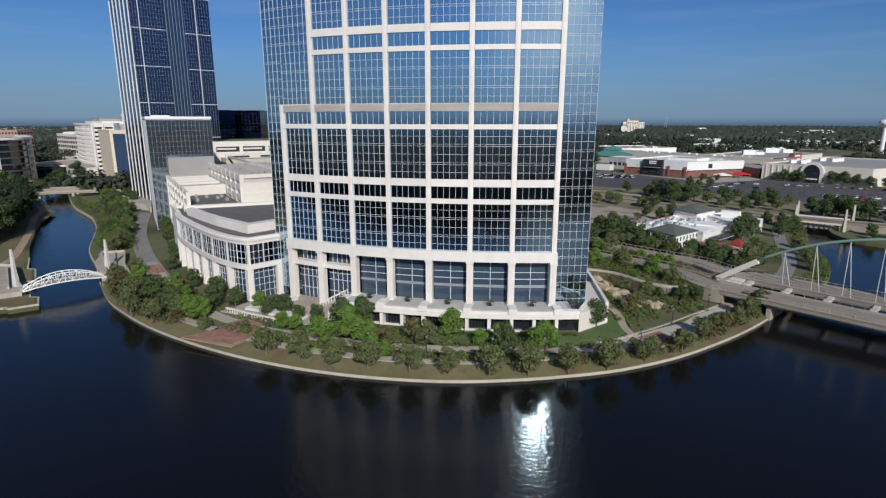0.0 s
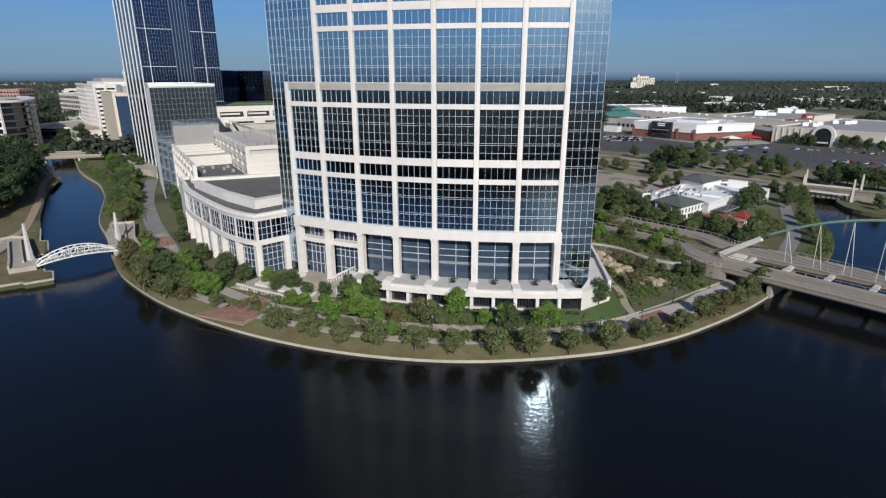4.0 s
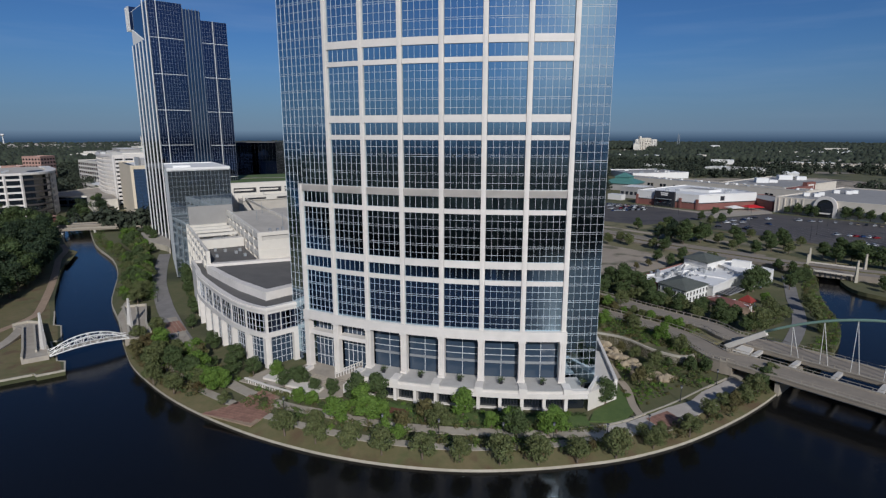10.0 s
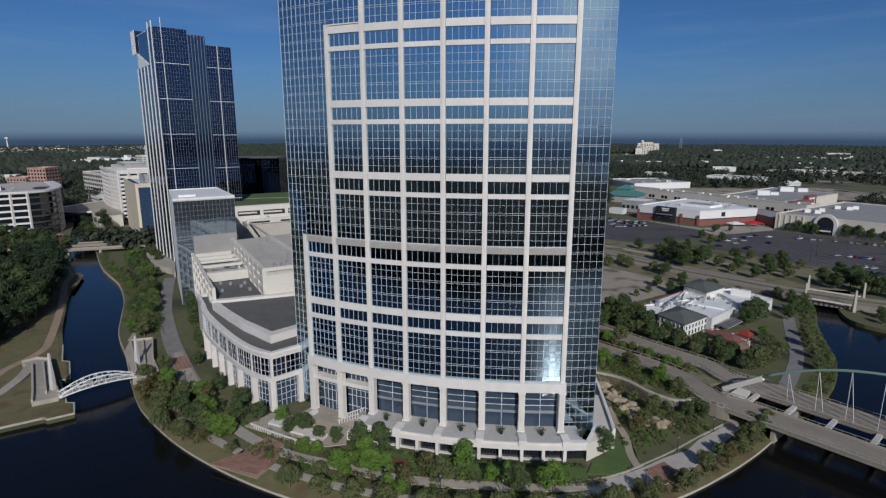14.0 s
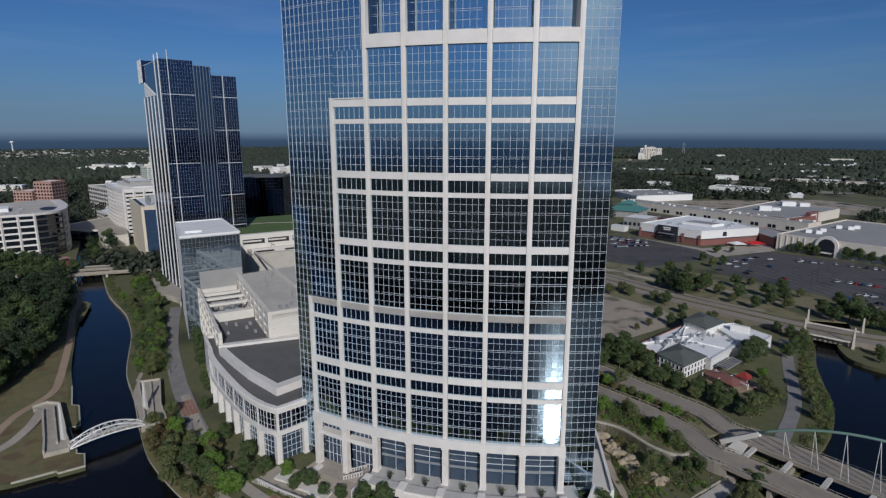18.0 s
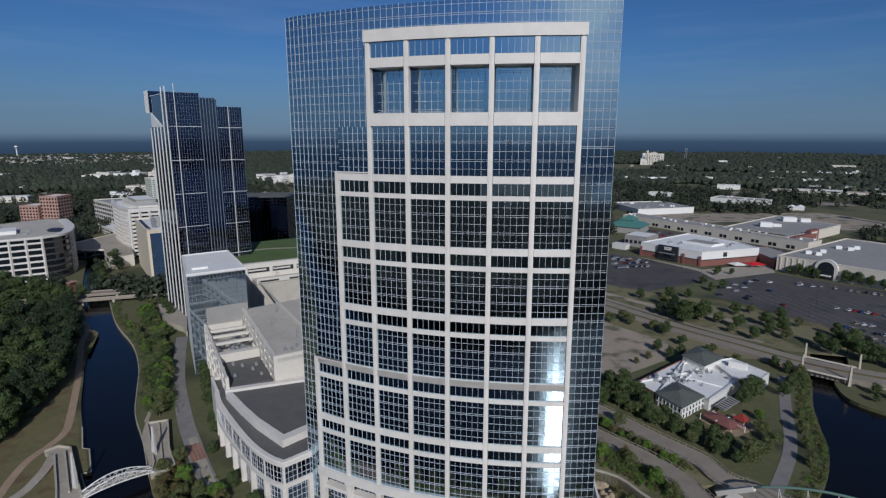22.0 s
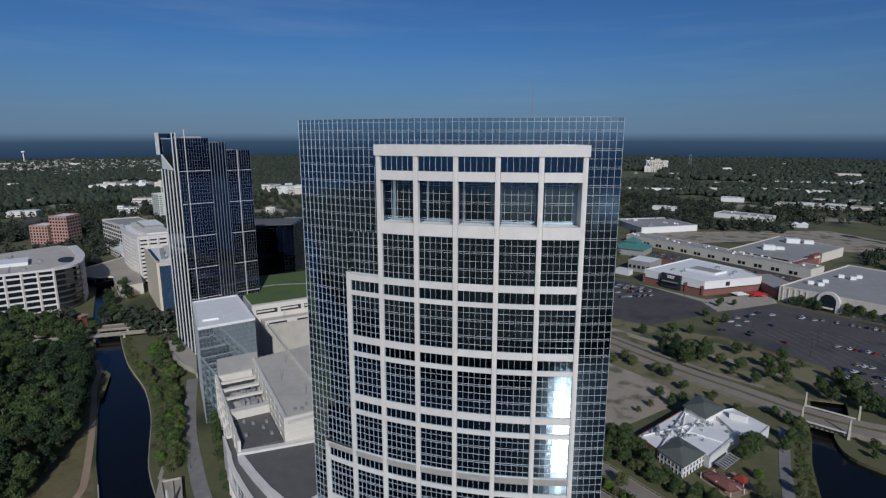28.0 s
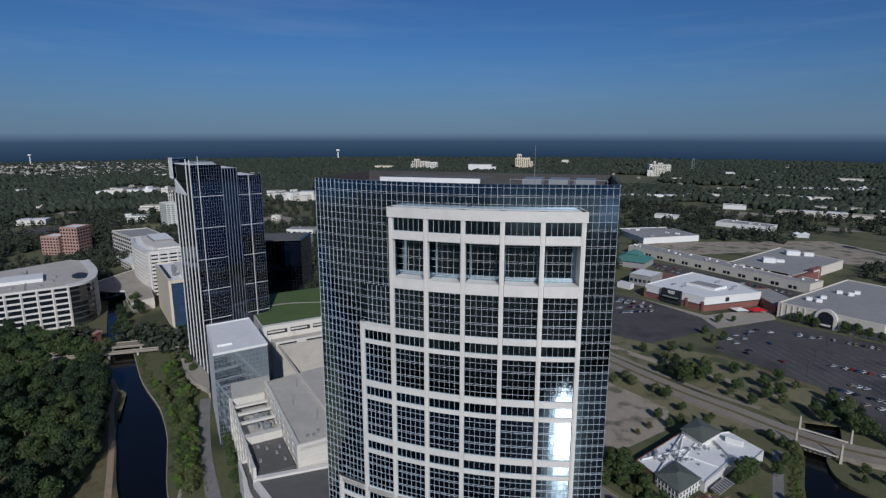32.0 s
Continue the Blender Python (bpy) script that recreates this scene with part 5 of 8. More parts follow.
landing([(-129.5, -12.2), (-123.3, -17.3), (-119.2, -12.6), (-127.7, -6.4), (-146.2, 7.0), (-150.5, 6.6), (-152.0, 2.6), (-147.2, 1.6)], [[(-123.5, -17.2), (-129.4, -12.2), (-147, 1.8)], [(-119.4, -12.6), (-128, -6.4), (-146, 6.9), (-150.6, 6.4), (-152, 2.7)], [(-124.5, -12.2), (-145.6, 4.4)]], 2.9, (-124.8, -9.4), 9.6, (-3.4, 2.8))
landing([(-108.2, 2.4), (-104.0, 8.2), (-113.0, 15.8), (-127.7, 31.6), (-133.3, 27.4), (-111.4, 6.9)], [[(-104.2, 8.2), (-113, 15.6), (-127.6, 31.4), (-133, 27.3)], [(-108.4, 2.6), (-111.4, 7.1), (-132.9, 27.0)], [(-109.6, 8.8), (-129.2, 28.6)]], 2.9, (-115.4, 12.0), 8.4, (-2.6, 2.8))
lane("landing_ramp", smooth_line([(-149.0, 3.6, 2.8), (-144, -3.4, 2.5), (-141.5, -9.2, 2.1), (-140, -15, 1.75), (-141, -24, 1.62)], 4), 3.0, 2, PAVING, "pale concrete ramp curving down from the footbridge", "path", 1.2)
slab("bank_meadow", [(-150, -60), (-123, -29), (-115.5, -22), (-113.5, -20.5), (-110, -16.9), (-114.8, -13.2), (-120.5, -10.6), (-132.5, -2.2), (-131, 0.3), (-142, 9.4), (-145, 9.4), (-158, 20.5), (-174, 33), (-192, 51), (-215, 72), (-228, 84), (-236, 88), (-190, 30), (-190, -40)], LAND + 0.06, VERGE, "dry olive mown grass on the canal bank", "grass")
lane("canal_path", smooth_line([(-143, -21), (-150, -10.5), (-155, -1), (-157, 9), (-160, 17), (-169, 27), (-187, 45.2), (-207, 64.5), (-231, 87), (-246, 104), (-262, 116)], 5), 2.7, LAND + 0.14, TAN_BRICK, "narrow tan brick path along the canal", "path")
slab("planting_island", [(-226, 90), (-237, 103), (-244, 106), (-232, 89), (-221, 80), (-216, 78)], LAND + 0.1, VERGE, "small grass spit at the canal edge", "grass")
lane("canal_walk", smooth_line([(-83, 0.6), (-98.5, 13.4), (-112, 25.4), (-121, 33.6), (-136, 48.5), (-149, 62), (-161, 76), (-174, 92), (-188, 110)], 4), 5.6, LAND + 0.18, GREY_WALK, "wide grey paved walk beside the garage", "path")
paved("brick_square", ((-110.2, 20.2), (9.0, -7.4), (3.0, 3.8)), LAND + 0.26, BRICKS, 1.1, 1.1, 0.04, "brown brick square by the footbridge", "paving")
slab("landing_apron", [(-113.5, 7.4), (-131, 22.6), (-137.2, 31.2), (-134, 31.4), (-131.5, 27.5), (-112, 9.2)], LAND + 0.2, PAVING, "pale tan apron beside the footbridge landing", "paving")
e = [(p[0], p[1]) for p in canal_left[:-24]]
thing("canal_edge", Geo().strip(offset_line(e, -0.3), offset_line(e, 0.12), LAND - 0.4, LAND + 0.1), KERB, "stepped pale stone edge of the canal", "edge", kind="structure")
e = [(p[0], p[1]) for p in canal_right]
thing("canal_edge", Geo().strip(offset_line(e, -0.05), offset_line(e, 0.22), 0.2, LAND + 0.05), KERB, "pale stone edge of the canal", "edge", kind="structure")
lane("canal_path", offset_line([(p[0], p[1]) for p in smooth_line([(-137, 31), (-146, 44.6), (-156, 58), (-172, 72), (-186, 84)], 4)], 0), 1.5, LAND + 0.14, PAVING, "thin pale path on the canal bank", "path")

# road bridge over the canal
rb = thing("canal_road_bridge", label="low concrete road bridge over the canal", category="bridge")
ra, rbv = Vector((-335, 128)), Vector((-232, 196))
rt = (rbv - ra).normalized()
rn = Vector((rt.y, -rt.x))
for off, w, z in ((0.0, 9.0, 5.4), (12.5, 3.4, 4.6)):
    a, b = ra + rn * off, rbv + rn * off
    part("deck", Geo().beam((*a, z - 0.5), (*b, z - 0.5), w, 1.0), ROAD, rb)
    for sd in (-1, 1):
        part("parapet", Geo().beam((*(a + rn * sd * w / 2), z + 0.3), (*(b + rn * sd * w / 2), z + 0.3), 0.3, 0.6), RAIL, rb)
    for k in range(7):
        c = a.lerp(b, (k + 0.5) / 7)
        part("pier", Geo().beam((*(c - rn * w * 0.4), z - 2.2), (*(c + rn * w * 0.4), z - 2.2), 1.2, 2.6), CONCRETE, rb)
        part("pier_leg", Geo().rod((*c, -1), (*c, z - 2.4), 0.6, n=8), CONCRETE, rb)
lane("cross_road", [(-500, 20), tuple(ra - rt * 2), tuple(ra)], 9, 4.8, ROAD, "pale concrete road to the canal bridge", "road", 4)
lane("cross_road", [tuple(rbv), (-150, 240), (-60, 330)], 9, 4.2, ROAD, "pale concrete road from the canal bridge", "road", 4)
hut = thing("gate_hut", label="small brick hut with a flat roof by the bridge", category="hut")
part("wall", Geo().box(-328, -323.5, 161, 165.5, 1.4, 8.2), BRICK_WALL, hut)
part("roof", Geo().box(-329, -322.5, 160, 166.5, 8.2, 8.8), PINK_WALL, hut)


# ---- east side: restaurant, roads, shops ----
def pitched(owner, poly, z0, rise, mat, over=0.6, name="roof"):
    """A hipped roof over a four-cornered plan."""
    q = [Vector(p) for p in poly]
    c = sum(q, Vector((0, 0))) / 4
    q = [p + (p - c).normalized() * over for p in q]
    long_ab = (q[1] - q[0]).length >= (q[2] - q[1]).length
    if not long_ab:
        q = q[1:] + q[:1]
    w = (q[2] - q[1]).length / 2
    m0, m1 = (q[0] + q[3]) / 2, (q[1] + q[2]) / 2
    d = (m1 - m0).normalized() * min(w, (m1 - m0).length * 0.45)
    r0, r1 = m0 + d, m1 - d
    g = Geo().add([(*p, z0) for p in q] + [(*p, z0 - 0.35) for p in q] + [(*r0, z0 + rise), (*r1, z0 + rise)],
                  [(0, 1, 9, 8), (1, 2, 9), (2, 3, 8, 9), (3, 0, 8), (7, 6, 5, 4)] + [(i, 4 + i, 4 + (i + 1) % 4, (i + 1) % 4) for i in range(4)])
    return part(name, g, mat, owner)


def walls(owner, poly, z0, z1, mat, parapet=0.0, roof=None, top=0.35):
    part("wall", Geo().prism(poly, z0, z1), mat, owner)
    if roof:
        c = sum((Vector(p) for p in poly), Vector((0, 0))) / len(poly)
        small = [tuple(Vector(p) + (c - Vector(p)).normalized() * top) for p in poly]
        part("roof", Geo().prism(small, z1, z1 + 0.12), roof, owner)
        if parapet:
            for i in range(len(poly)):
                j = (i + 1) % len(poly)
                part("parapet", Geo().strip([poly[i], poly[j]], [small[i], small[j]], z1 - 0.2, z1 + parapet), mat, owner)


def windows(owner, p, q, n, z0, z1, fill=0.6, mat=GLASS_WIN, frame_mat=None, name="window"):
    """Windows let a hand's breadth proud of a wall between two plan points: a frame and its pane."""
    a, b = Vector(p), Vector(q)
    t = (b - a).normalized()
    m = Vector((t.y, -t.x))
    w = (b - a).length / n
    for i in range(n):
        c = a + t * w * (i + 0.5)
        h = w * fill / 2
        if frame_mat:
            f = part("window_frame", Geo().prism([tuple(c + t * x + m * y) for x, y in ((-h - 0.12, -0.05), (h + 0.12, -0.05), (h + 0.12, 0.1), (-h - 0.12, 0.1))], z0 - 0.12, z1 + 0.12), frame_mat, owner)
        part(name, Geo().prism([tuple(c + t * x + m * y) for x, y in ((-h, -0.05), (h, -0.05), (h, 0.14), (-h, 0.14))], z0, z1), mat, f if frame_mat else owner)


rest = thing("restaurant", label="white restaurant with flat white roofs and grey hipped pavilions", category="building")
front_pav = [(51.0, 98.0), (59.4, 87.4), (69.2, 100.2), (60.2, 111.0)]
walls(rest, front_pav, 1.2, 6.4, STEEL_WHITE)
pitched(rest, front_pav, 6.6, 1.9, SHINGLE, 0.4)
for i in range(2):
    windows(rest, front_pav[i], front_pav[i + 1], 7, 4.2, 5.6, 0.34, GLASS_WIN, STEEL_WHITE)
    windows(rest, front_pav[i], front_pav[i + 1], 7, 1.8, 3.4, 0.4, GLASS_WIN, STEEL_WHITE)
walls(rest, [(43.8, 108), (51.5, 98.5), (73, 122.5), (66, 139)], 1.2, 5.3, BRICK_WALL, 0.6, ROOF_WHITE)
walls(rest, [(61, 111), (70.5, 97.5), (86, 120), (74, 139), (66, 134)], 1.2, 5.8, STEEL_WHITE, 0.7, ROOF_WHITE)
walls(rest, [(84, 121), (92, 118), (100, 130), (88, 144), (78, 138)], 1.2, 6.6, STEEL_WHITE, 0.6, ROOF_WHITE)
back_pav = [(65.8, 136.5), (73.5, 126.6), (83.0, 138.8), (74.4, 150)]
walls(rest, back_pav, 1.2, 9.0, STEEL_WHITE)
pitched(rest, back_pav, 9.1, 1.8, SHINGLE, 0.8)
part("gable", Geo().prism([(84.5, 134), (91, 131), (92, 132.5), (85.5, 136)], 6.0, 9.5), STEEL_WHITE, rest)
r2 = random.Random(5)
for k in range(46):
    a = Vector((49 + 34 * r2.random(), 108 + 20 * r2.random()))
    if abs((a.x - 49) * 0.7 - (a.y - 106)) > 11:
        continue
    w = r2.uniform(0.5, 1.7)
    part("roof_unit", Geo().prism([(a.x, a.y), (a.x + w, a.y + w * 0.4), (a.x + w * 0.5, a.y + w * 1.2), (a.x - w * 0.4, a.y + w * 0.8)], 5.4, 6.3 + r2.random()), GREY_METAL, rest)
part("pergola_roof", Geo().prism([(72.5, 97.5), (75.5, 93.5), (83, 104), (80, 108)], 4.2, 4.4), ROOF_GREY, rest, "slatted pergola roof")
for k in range(8):
    a = Vector((73.2, 97.4)).lerp(Vector((80.5, 107.2)), k / 7)
    part("pergola_slat", Geo().beam((*a, 4.55), (*(a + Vector((2.4, -3.2))), 4.55), 0.3, 0.2), DARK_METAL, rest)
for p, q in (((52, 99.5), (66.5, 137)), ((62, 111), (73, 133)), ((46, 108.5), (70, 126)), ((71, 99), (85, 120.5)), ((60, 120), (78, 112))):
    part("roof_curb", Geo().beam((*p, 6.1), (*q, 6.1), 0.4, 0.7), ROOF_WHITE, rest, "low white roof curb")
slat_roof = [(67.5, 88.5), (74.5, 80.5), (80, 84.5), (73, 92.5)]
gaz = thing("gazebo", label="small gazebo with a red hipped roof", category="gazebo")
gq = [(78, 89.3), (80.8, 86.8), (83, 89.6), (80.2, 92.1)]
for p in gq:
    part("post", Geo().rod((*p, 1.3), (*p, 4.2), 0.15), STEEL_WHITE, gaz)
pitched(gaz, gq, 4.2, 1.9, RED, 0.6)
pav = thing("patio_cover", label="weathered red slatted patio cover with white beams", category="pergola")
pitched(pav, slat_roof, 4.0, 1.1, BRICK_WALL, 0.5)
for k in range(12):
    a = Vector((66.5, 90)).lerp(Vector((75, 79.5)), k / 11)
    part("slat", Geo().beam((*a, 4.0), (*(a + Vector((5.5, 4.2))), 4.0), 0.45, 0.12), BRICK_WALL, pav)
for p in ((66.5, 90), (75, 79.5), (80.5, 83.7), (72, 94.2)):
    part("post", Geo().rod((*p, 1.3), (*p, 4.0), 0.18), STEEL_WHITE, pav)
part("beam", Geo().beam((71, 92.5, 4.2), (79, 82, 4.2), 0.3), STEEL_WHITE, pav)
part("beam", Geo().beam((70.7, 84.7, 4.2), (76.3, 88.9, 4.2), 0.3), STEEL_WHITE, pav)
slab("patio", [(66, 90), (75, 78), (86, 88), (80, 98)], LAND + 0.1, TAN_BRICK, "brick restaurant patio", "paving")
lane("shore_walk", smooth_line([(76, 38), (84, 54), (92.5, 74), (97.5, 92), (99.5, 103), (105, 125), (109, 142)], 4), 4.2, LAND + 0.12, GREY_WALK, "grey paved walk along the lake", "path")
slab("meadow", [(2, 118), (20, 108), (32, 118), (60, 146), (100, 160), (112, 168), (60, 206), (20, 240), (-20, 262)], LAND + 0.04, DRY, "dry meadow round the restaurant", "grass")
slab("roadside_meadow", [(0, 275), (40, 240), (96, 196), (120, 176), (150, 176), (160, 180), (146, 226), (98, 262), (60, 272), (30, 285), (10, 330)], LAND + 0.03, DRY, "dry mown grass between the parkway and the shops", "grass")
slab("bare_lot", [(2, 140), (14, 210), (33, 196), (64, 172), (60, 147), (40, 124), (12, 118)], LAND + 0.08, SAND, "bare sandy lot with scrub", "ground")

road2 = smooth_line([(-120, 420, 1.9), (-50, 318, 1.9), (0, 262, 1.9), (36, 226, 2.2), (70, 195, 2.6), (96, 175, 3.2), (121, 155, 4.0), (144, 146, 4.0), (190, 138, 3), (330, 90, 2), (700, -10, 2)], 4)
lane("parkway", road2, 15.0, 2, ROAD, "pale concrete parkway with two carriageways", "road", 2.5)
thing("parkway_median", Geo().strip(offset_line(road2, -0.9), offset_line(road2, 0.9), -0.05, 0.22), VERGE, "grass median of the parkway", "median", kind="structure")
lane("service_road", smooth_line([(20, 268), (60, 240), (98, 222), (130, 205)], 4), 6, LAND + 0.08, SAND, "narrow dusty service road", "road")
lane("service_road", smooth_line([(28, 250), (60, 222), (90, 198), (112, 186)], 4), 3.5, LAND + 0.1, ROAD, "narrow pale service road", "road")
b2 = thing("waterway_bridge", label="low road bridge with slim stone pylons over the waterway", category="bridge")
for e in (((117.6, 146.5), (133.6, 138.4)), ((124, 163), (143, 154))):
    part("parapet", Geo().beam((*e[0], 4.3), (*e[1], 4.3), 0.3, 0.7), TAN_WALL, b2)
    for p in e:
        part("pylon", Geo().prism([(p[0] - 0.6, p[1] - 0.6), (p[0] + 0.6, p[1] - 0.6), (p[0] + 0.6, p[1] + 0.6), (p[0] - 0.6, p[1] + 0.6)], 1, 11.0, [(p[0] - 0.3, p[1] - 0.3), (p[0] + 0.3, p[1] - 0.3), (p[0] + 0.3, p[1] + 0.3), (p[0] - 0.3, p[1] + 0.3)]), KERB, b2, "slim pale stone pylon")
    for k in range(9):
        c = Vector(e[0]).lerp(Vector(e[1]), (k + 0.5) / 9)
        part("bracket", Geo().beam((*c, 2.2), (*c, 4.0), 0.35), DARK_METAL, b2)

slab("store_parking", [(30, 285), (38, 395), (62, 386), (106, 352), (113, 322), (92, 300), (60, 272)], LAND + 0.05, ASPHALT, "dark asphalt parking lot by the store", "parking lot")
slab("store_forecourt", [(60, 389), (110, 352), (166, 392), (163, 357), (113, 320), (105, 346)], LAND + 0.09, PAVING, "pale concrete forecourt of the store", "paving")
slab("mall_parking", [(104, 272), (116, 318), (160, 354), (222, 316), (420, 280), (420, 90), (195, 148), (163, 178), (148, 228)], LAND + 0.04, ASPHALT, "wide dark asphalt parking lot of the mall", "parking lot")
slab("verge_strip", [(96, 262), (104, 262), (152, 226), (164, 180), (158, 178), (146, 224)], LAND + 0.1, VERGE, "grass strip at the parking lot edge", "grass")
for k in range(14):
    a = Vector((120 + 7.5 * k, 300 - 1.5 * k))
    lane("parking_line", [tuple(a), tuple(a + Vector((34, -76)))], 0.12, LAND + 0.09, ROOF_GREY, "worn pale line between parking rows", "marking", 0.05)

store = thing("sports_store", label="white store with brick base and a tall dark entrance", category="shop")
sp = [(64.3, 396), (109.5, 363), (160, 396), (150, 420), (112, 457)]
walls(store, sp, 1.2, 13.0, STEEL_WHITE, 0.9, ROOF_WHITE, 1.0)
for i in range(3):
    a, b = sp[i], sp[i + 1]
    part("brick_base", Geo().strip(offset_line([a, b], 0.25), [a, b], 1.2, 6.4), BRICK_WALL, store)
    part("band", Geo().strip(offset_line([a, b], 0.35), [a, b], 6.4, 7.1), DARK_METAL, store)
t = (Vector(sp[1]) - Vector(sp[0])).normalized()
m = Vector((t.y, -t.x))
for x in (0.5, 17.5, 40.5, 55):
    c = Vector(sp[0]) + t * x
    part("pier", Geo().prism([tuple(c + t * u + m * v) for u, v in ((-1, 0), (1, 0), (1, 1.0), (-1, 1.0))], 1.2, 10.0), BRICK_WALL, store)
c = Vector(sp[0]) + t * 27
part("entrance", Geo().prism([tuple(c + t * u + m * v) for u, v in ((-9, 0), (9, 0), (9, 2.2), (-9, 2.2))], 1.2, 14.6), DARK_METAL, store, "tall dark entrance frame")
part("entrance_glass", Geo().prism([tuple(c + t * u + m * v) for u, v in ((-6.5, 2.2), (6.5, 2.2), (6.5, 2.4), (-6.5, 2.4))], 1.4, 9.6), GLASS_WIN, store)
for k, wd in ((0, 3.4), (1, 3.0)):
    part("sign_bar", Geo().prism([tuple(c + t * u + m * v) for u, v in ((-wd, 2.2), (wd, 2.2), (wd, 2.45), (-wd, 2.45))], 12.6 - 1.5 * k, 13.6 - 1.5 * k), STEEL_WHITE, store, "white sign lettering bar")
part("canopy", Geo().prism([tuple(c + t * u + m * v) for u, v in ((-7, 2), (7, 2), (7, 4.6), (-7, 4.6))], 8.0, 8.5), GREY_METAL, store)
part("roof_well", Geo().prism([(100, 407), (122, 391), (134, 404), (112, 421)], 13.0, 15.0), ROOF_WHITE, store)
# flat grey sheet on the well: its shade put into the colour
part("well_shade_sheet", Geo().prism([(103, 407), (122, 393), (131, 403), (112, 417)], 15.0, 15.1), ROOF_GREY, store)
for x, y in ((135, 395), (128, 420), (96, 396), (88, 400), (140, 406)):
    part("roof_unit", Geo().box(x, x + 3, y, y + 2.4, 13.1, 14.8), GREY_METAL, store)
tt = (Vector(sp[2]) - Vector(sp[1])).normalized()
mm = Vector((tt.y, -tt.x))
c = Vector(sp[1]) + tt * 24
part("sign", Geo().prism([tuple(c + tt * u + mm * v) for u, v in ((-2, 0), (2, 0), (2, 0.3), (-2, 0.3))], 8.4, 12.0), DARK_METAL, store, "dark square sign panel")
for x, w, h, mt, lb in ((136, 9, 3.6, STEEL_WHITE, "white tent awning"), (148, 11, 4.6, RED_PAINT, "bright red tent awning")):
    tent = thing("tent", label=lb + " beside the store", category="tent")
    pitched(tent, [(x, 366), (x + w, 370), (x + w - 4, 377), (x - 4, 373)], h, 1.6, mt)
    for p in ((x, 366), (x + w, 370), (x + w - 4, 377), (x - 4, 373)):
        part("pole", Geo().rod((*p, 1.4), (*p, h), 0.12), GREY_METAL, tent)

annex = thing("brick_annex", label="red brick link building between two stores", category="building")
walls(annex, [(160, 396), (166, 372), (188, 392), (176, 430), (150, 422)], 1.2, 8.5, BRICK_WALL, 0.6, ROOF_GREY)
dept = thing("department_store", label="tan stucco department store with a tall white arch", category="shop")
dp = [(165.5, 365.5), (223, 322.5), (330, 395), (249.6, 466)]
walls(dept, dp, 1.2, 13.2, TAN_WALL, 1.0, ROOF_GREY, 1.6)
t = (Vector(dp[1]) - Vector(dp[0])).normalized()
m = Vector((t.y, -t.x))
c = Vector((193.5, 344.3))
for r, nm in ((7.6, "arch_surround"), (5.4, "arch_window")):
    q = [(-r, 1.3), (r, 1.3)] + [(r * math.cos(math.pi * k / 14), 9.5 + r * math.sin(math.pi * k / 14)) for k in range(15)]
    d0, d1 = (-0.5, 1.6) if r > 6 else (1.0, 1.75)
    g = Geo()
    n = len(q)
    g.add([(*(c + t * x + m * d0), z) for x, z in q] + [(*(c + t * x + m * d1), z) for x, z in q], [tuple(range(n)), tuple(range(n, 2 * n))[::-1]] + [(i, n + i, n + (i + 1) % n, (i + 1) % n) for i in range(n)])
    part(nm, g, WHITE_STONE if r > 6 else GLASS_WIN, dept)
part("door_canopy", Geo().prism([tuple(c + t * u + m * v) for u, v in ((-4, 1.6), (4, 1.6), (4, 3.4), (-4, 3.4))], 4.2, 5.0), WHITE_STONE, dept)
for k in range(5):
    part("wall_pilaster", Geo().prism([tuple(Vector(dp[0]) + t * (3 + 4.2 * k + u) + m * v) for u, v in ((-0.4, 0), (0.4, 0), (0.4, 0.5), (-0.4, 0.5))], 1.2, 13.2), TAN_WALL, dept)
for x, y in ((190, 380), (196, 376), (222, 410), (229, 405), (236, 412), (203, 388)):
    part("roof_unit", Geo().box(x, x + 4.4, y, y + 3.4, 13.3, 16.0), ROOF_WHITE, dept)

mall = thing("mall_wing", label="long tan mall wing with square window pairs", category="shop")
ma, mb = Vector((56, 597)), Vector((214, 449))
mt_ = (mb - ma).normalized()
mn = Vector((mt_.y, -mt_.x))
walls(mall, [tuple(ma), tuple(mb), tuple(mb - mn * 24), tuple(ma - mn * 24)], 1.2, 10.5, TAN_WALL, 0.8, ROOF_GREY)
for k in range(12):
    for d in (0, 4.4):
        c = ma + mt_ * (12 + 17 * k + d)
        part("window", Geo().prism([tuple(c + mt_ * u + mn * v) for u, v in ((-1.6, -0.05), (1.6, -0.05), (1.6, 0.15), (-1.6, 0.15))], 3.0, 6.2), GLASS_WIN, mall)
for k in range(30):
    f, v = r2.random(), -r2.uniform(4, 20)
    c = ma.lerp(mb, f) + mn * v
    part("roof_unit", Geo().box(c.x, c.x + 2.2, c.y, c.y + 1.8, 10.6, 12.0), ROOF_WHITE if k % 3 else GREY_METAL, mall)
brick_shop = thing("brick_shop", label="low brick shop with a flat red-brown roof", category="shop")
walls(brick_shop, [(58, 497), (72, 446), (88, 437), (101, 474), (77, 488)], 1.2, 5.0, BRICK_WALL, 0.5, BRICK_WALL)
slab("mall_street", [(73, 549), (109, 538), (212, 449), (194, 428), (178, 442), (140, 474), (104, 489), (83, 516)], LAND + 0.07, ASPHALT, "dark asphalt parking street before the mall wing", "parking lot")
second = thing("rear_store", label="large store with grey roof and brick gabled entrance", category="shop")
walls(second, [(156, 525), (204, 474), (284, 574), (237, 636)], 1.2, 10.5, TAN_WALL, 1.0, ROOF_GREY, 1.6)
part("brick_front", Geo().prism([(206, 476), (236, 512), (240, 509), (210, 472)], 1.2, 11.5), BRICK_WALL, second)
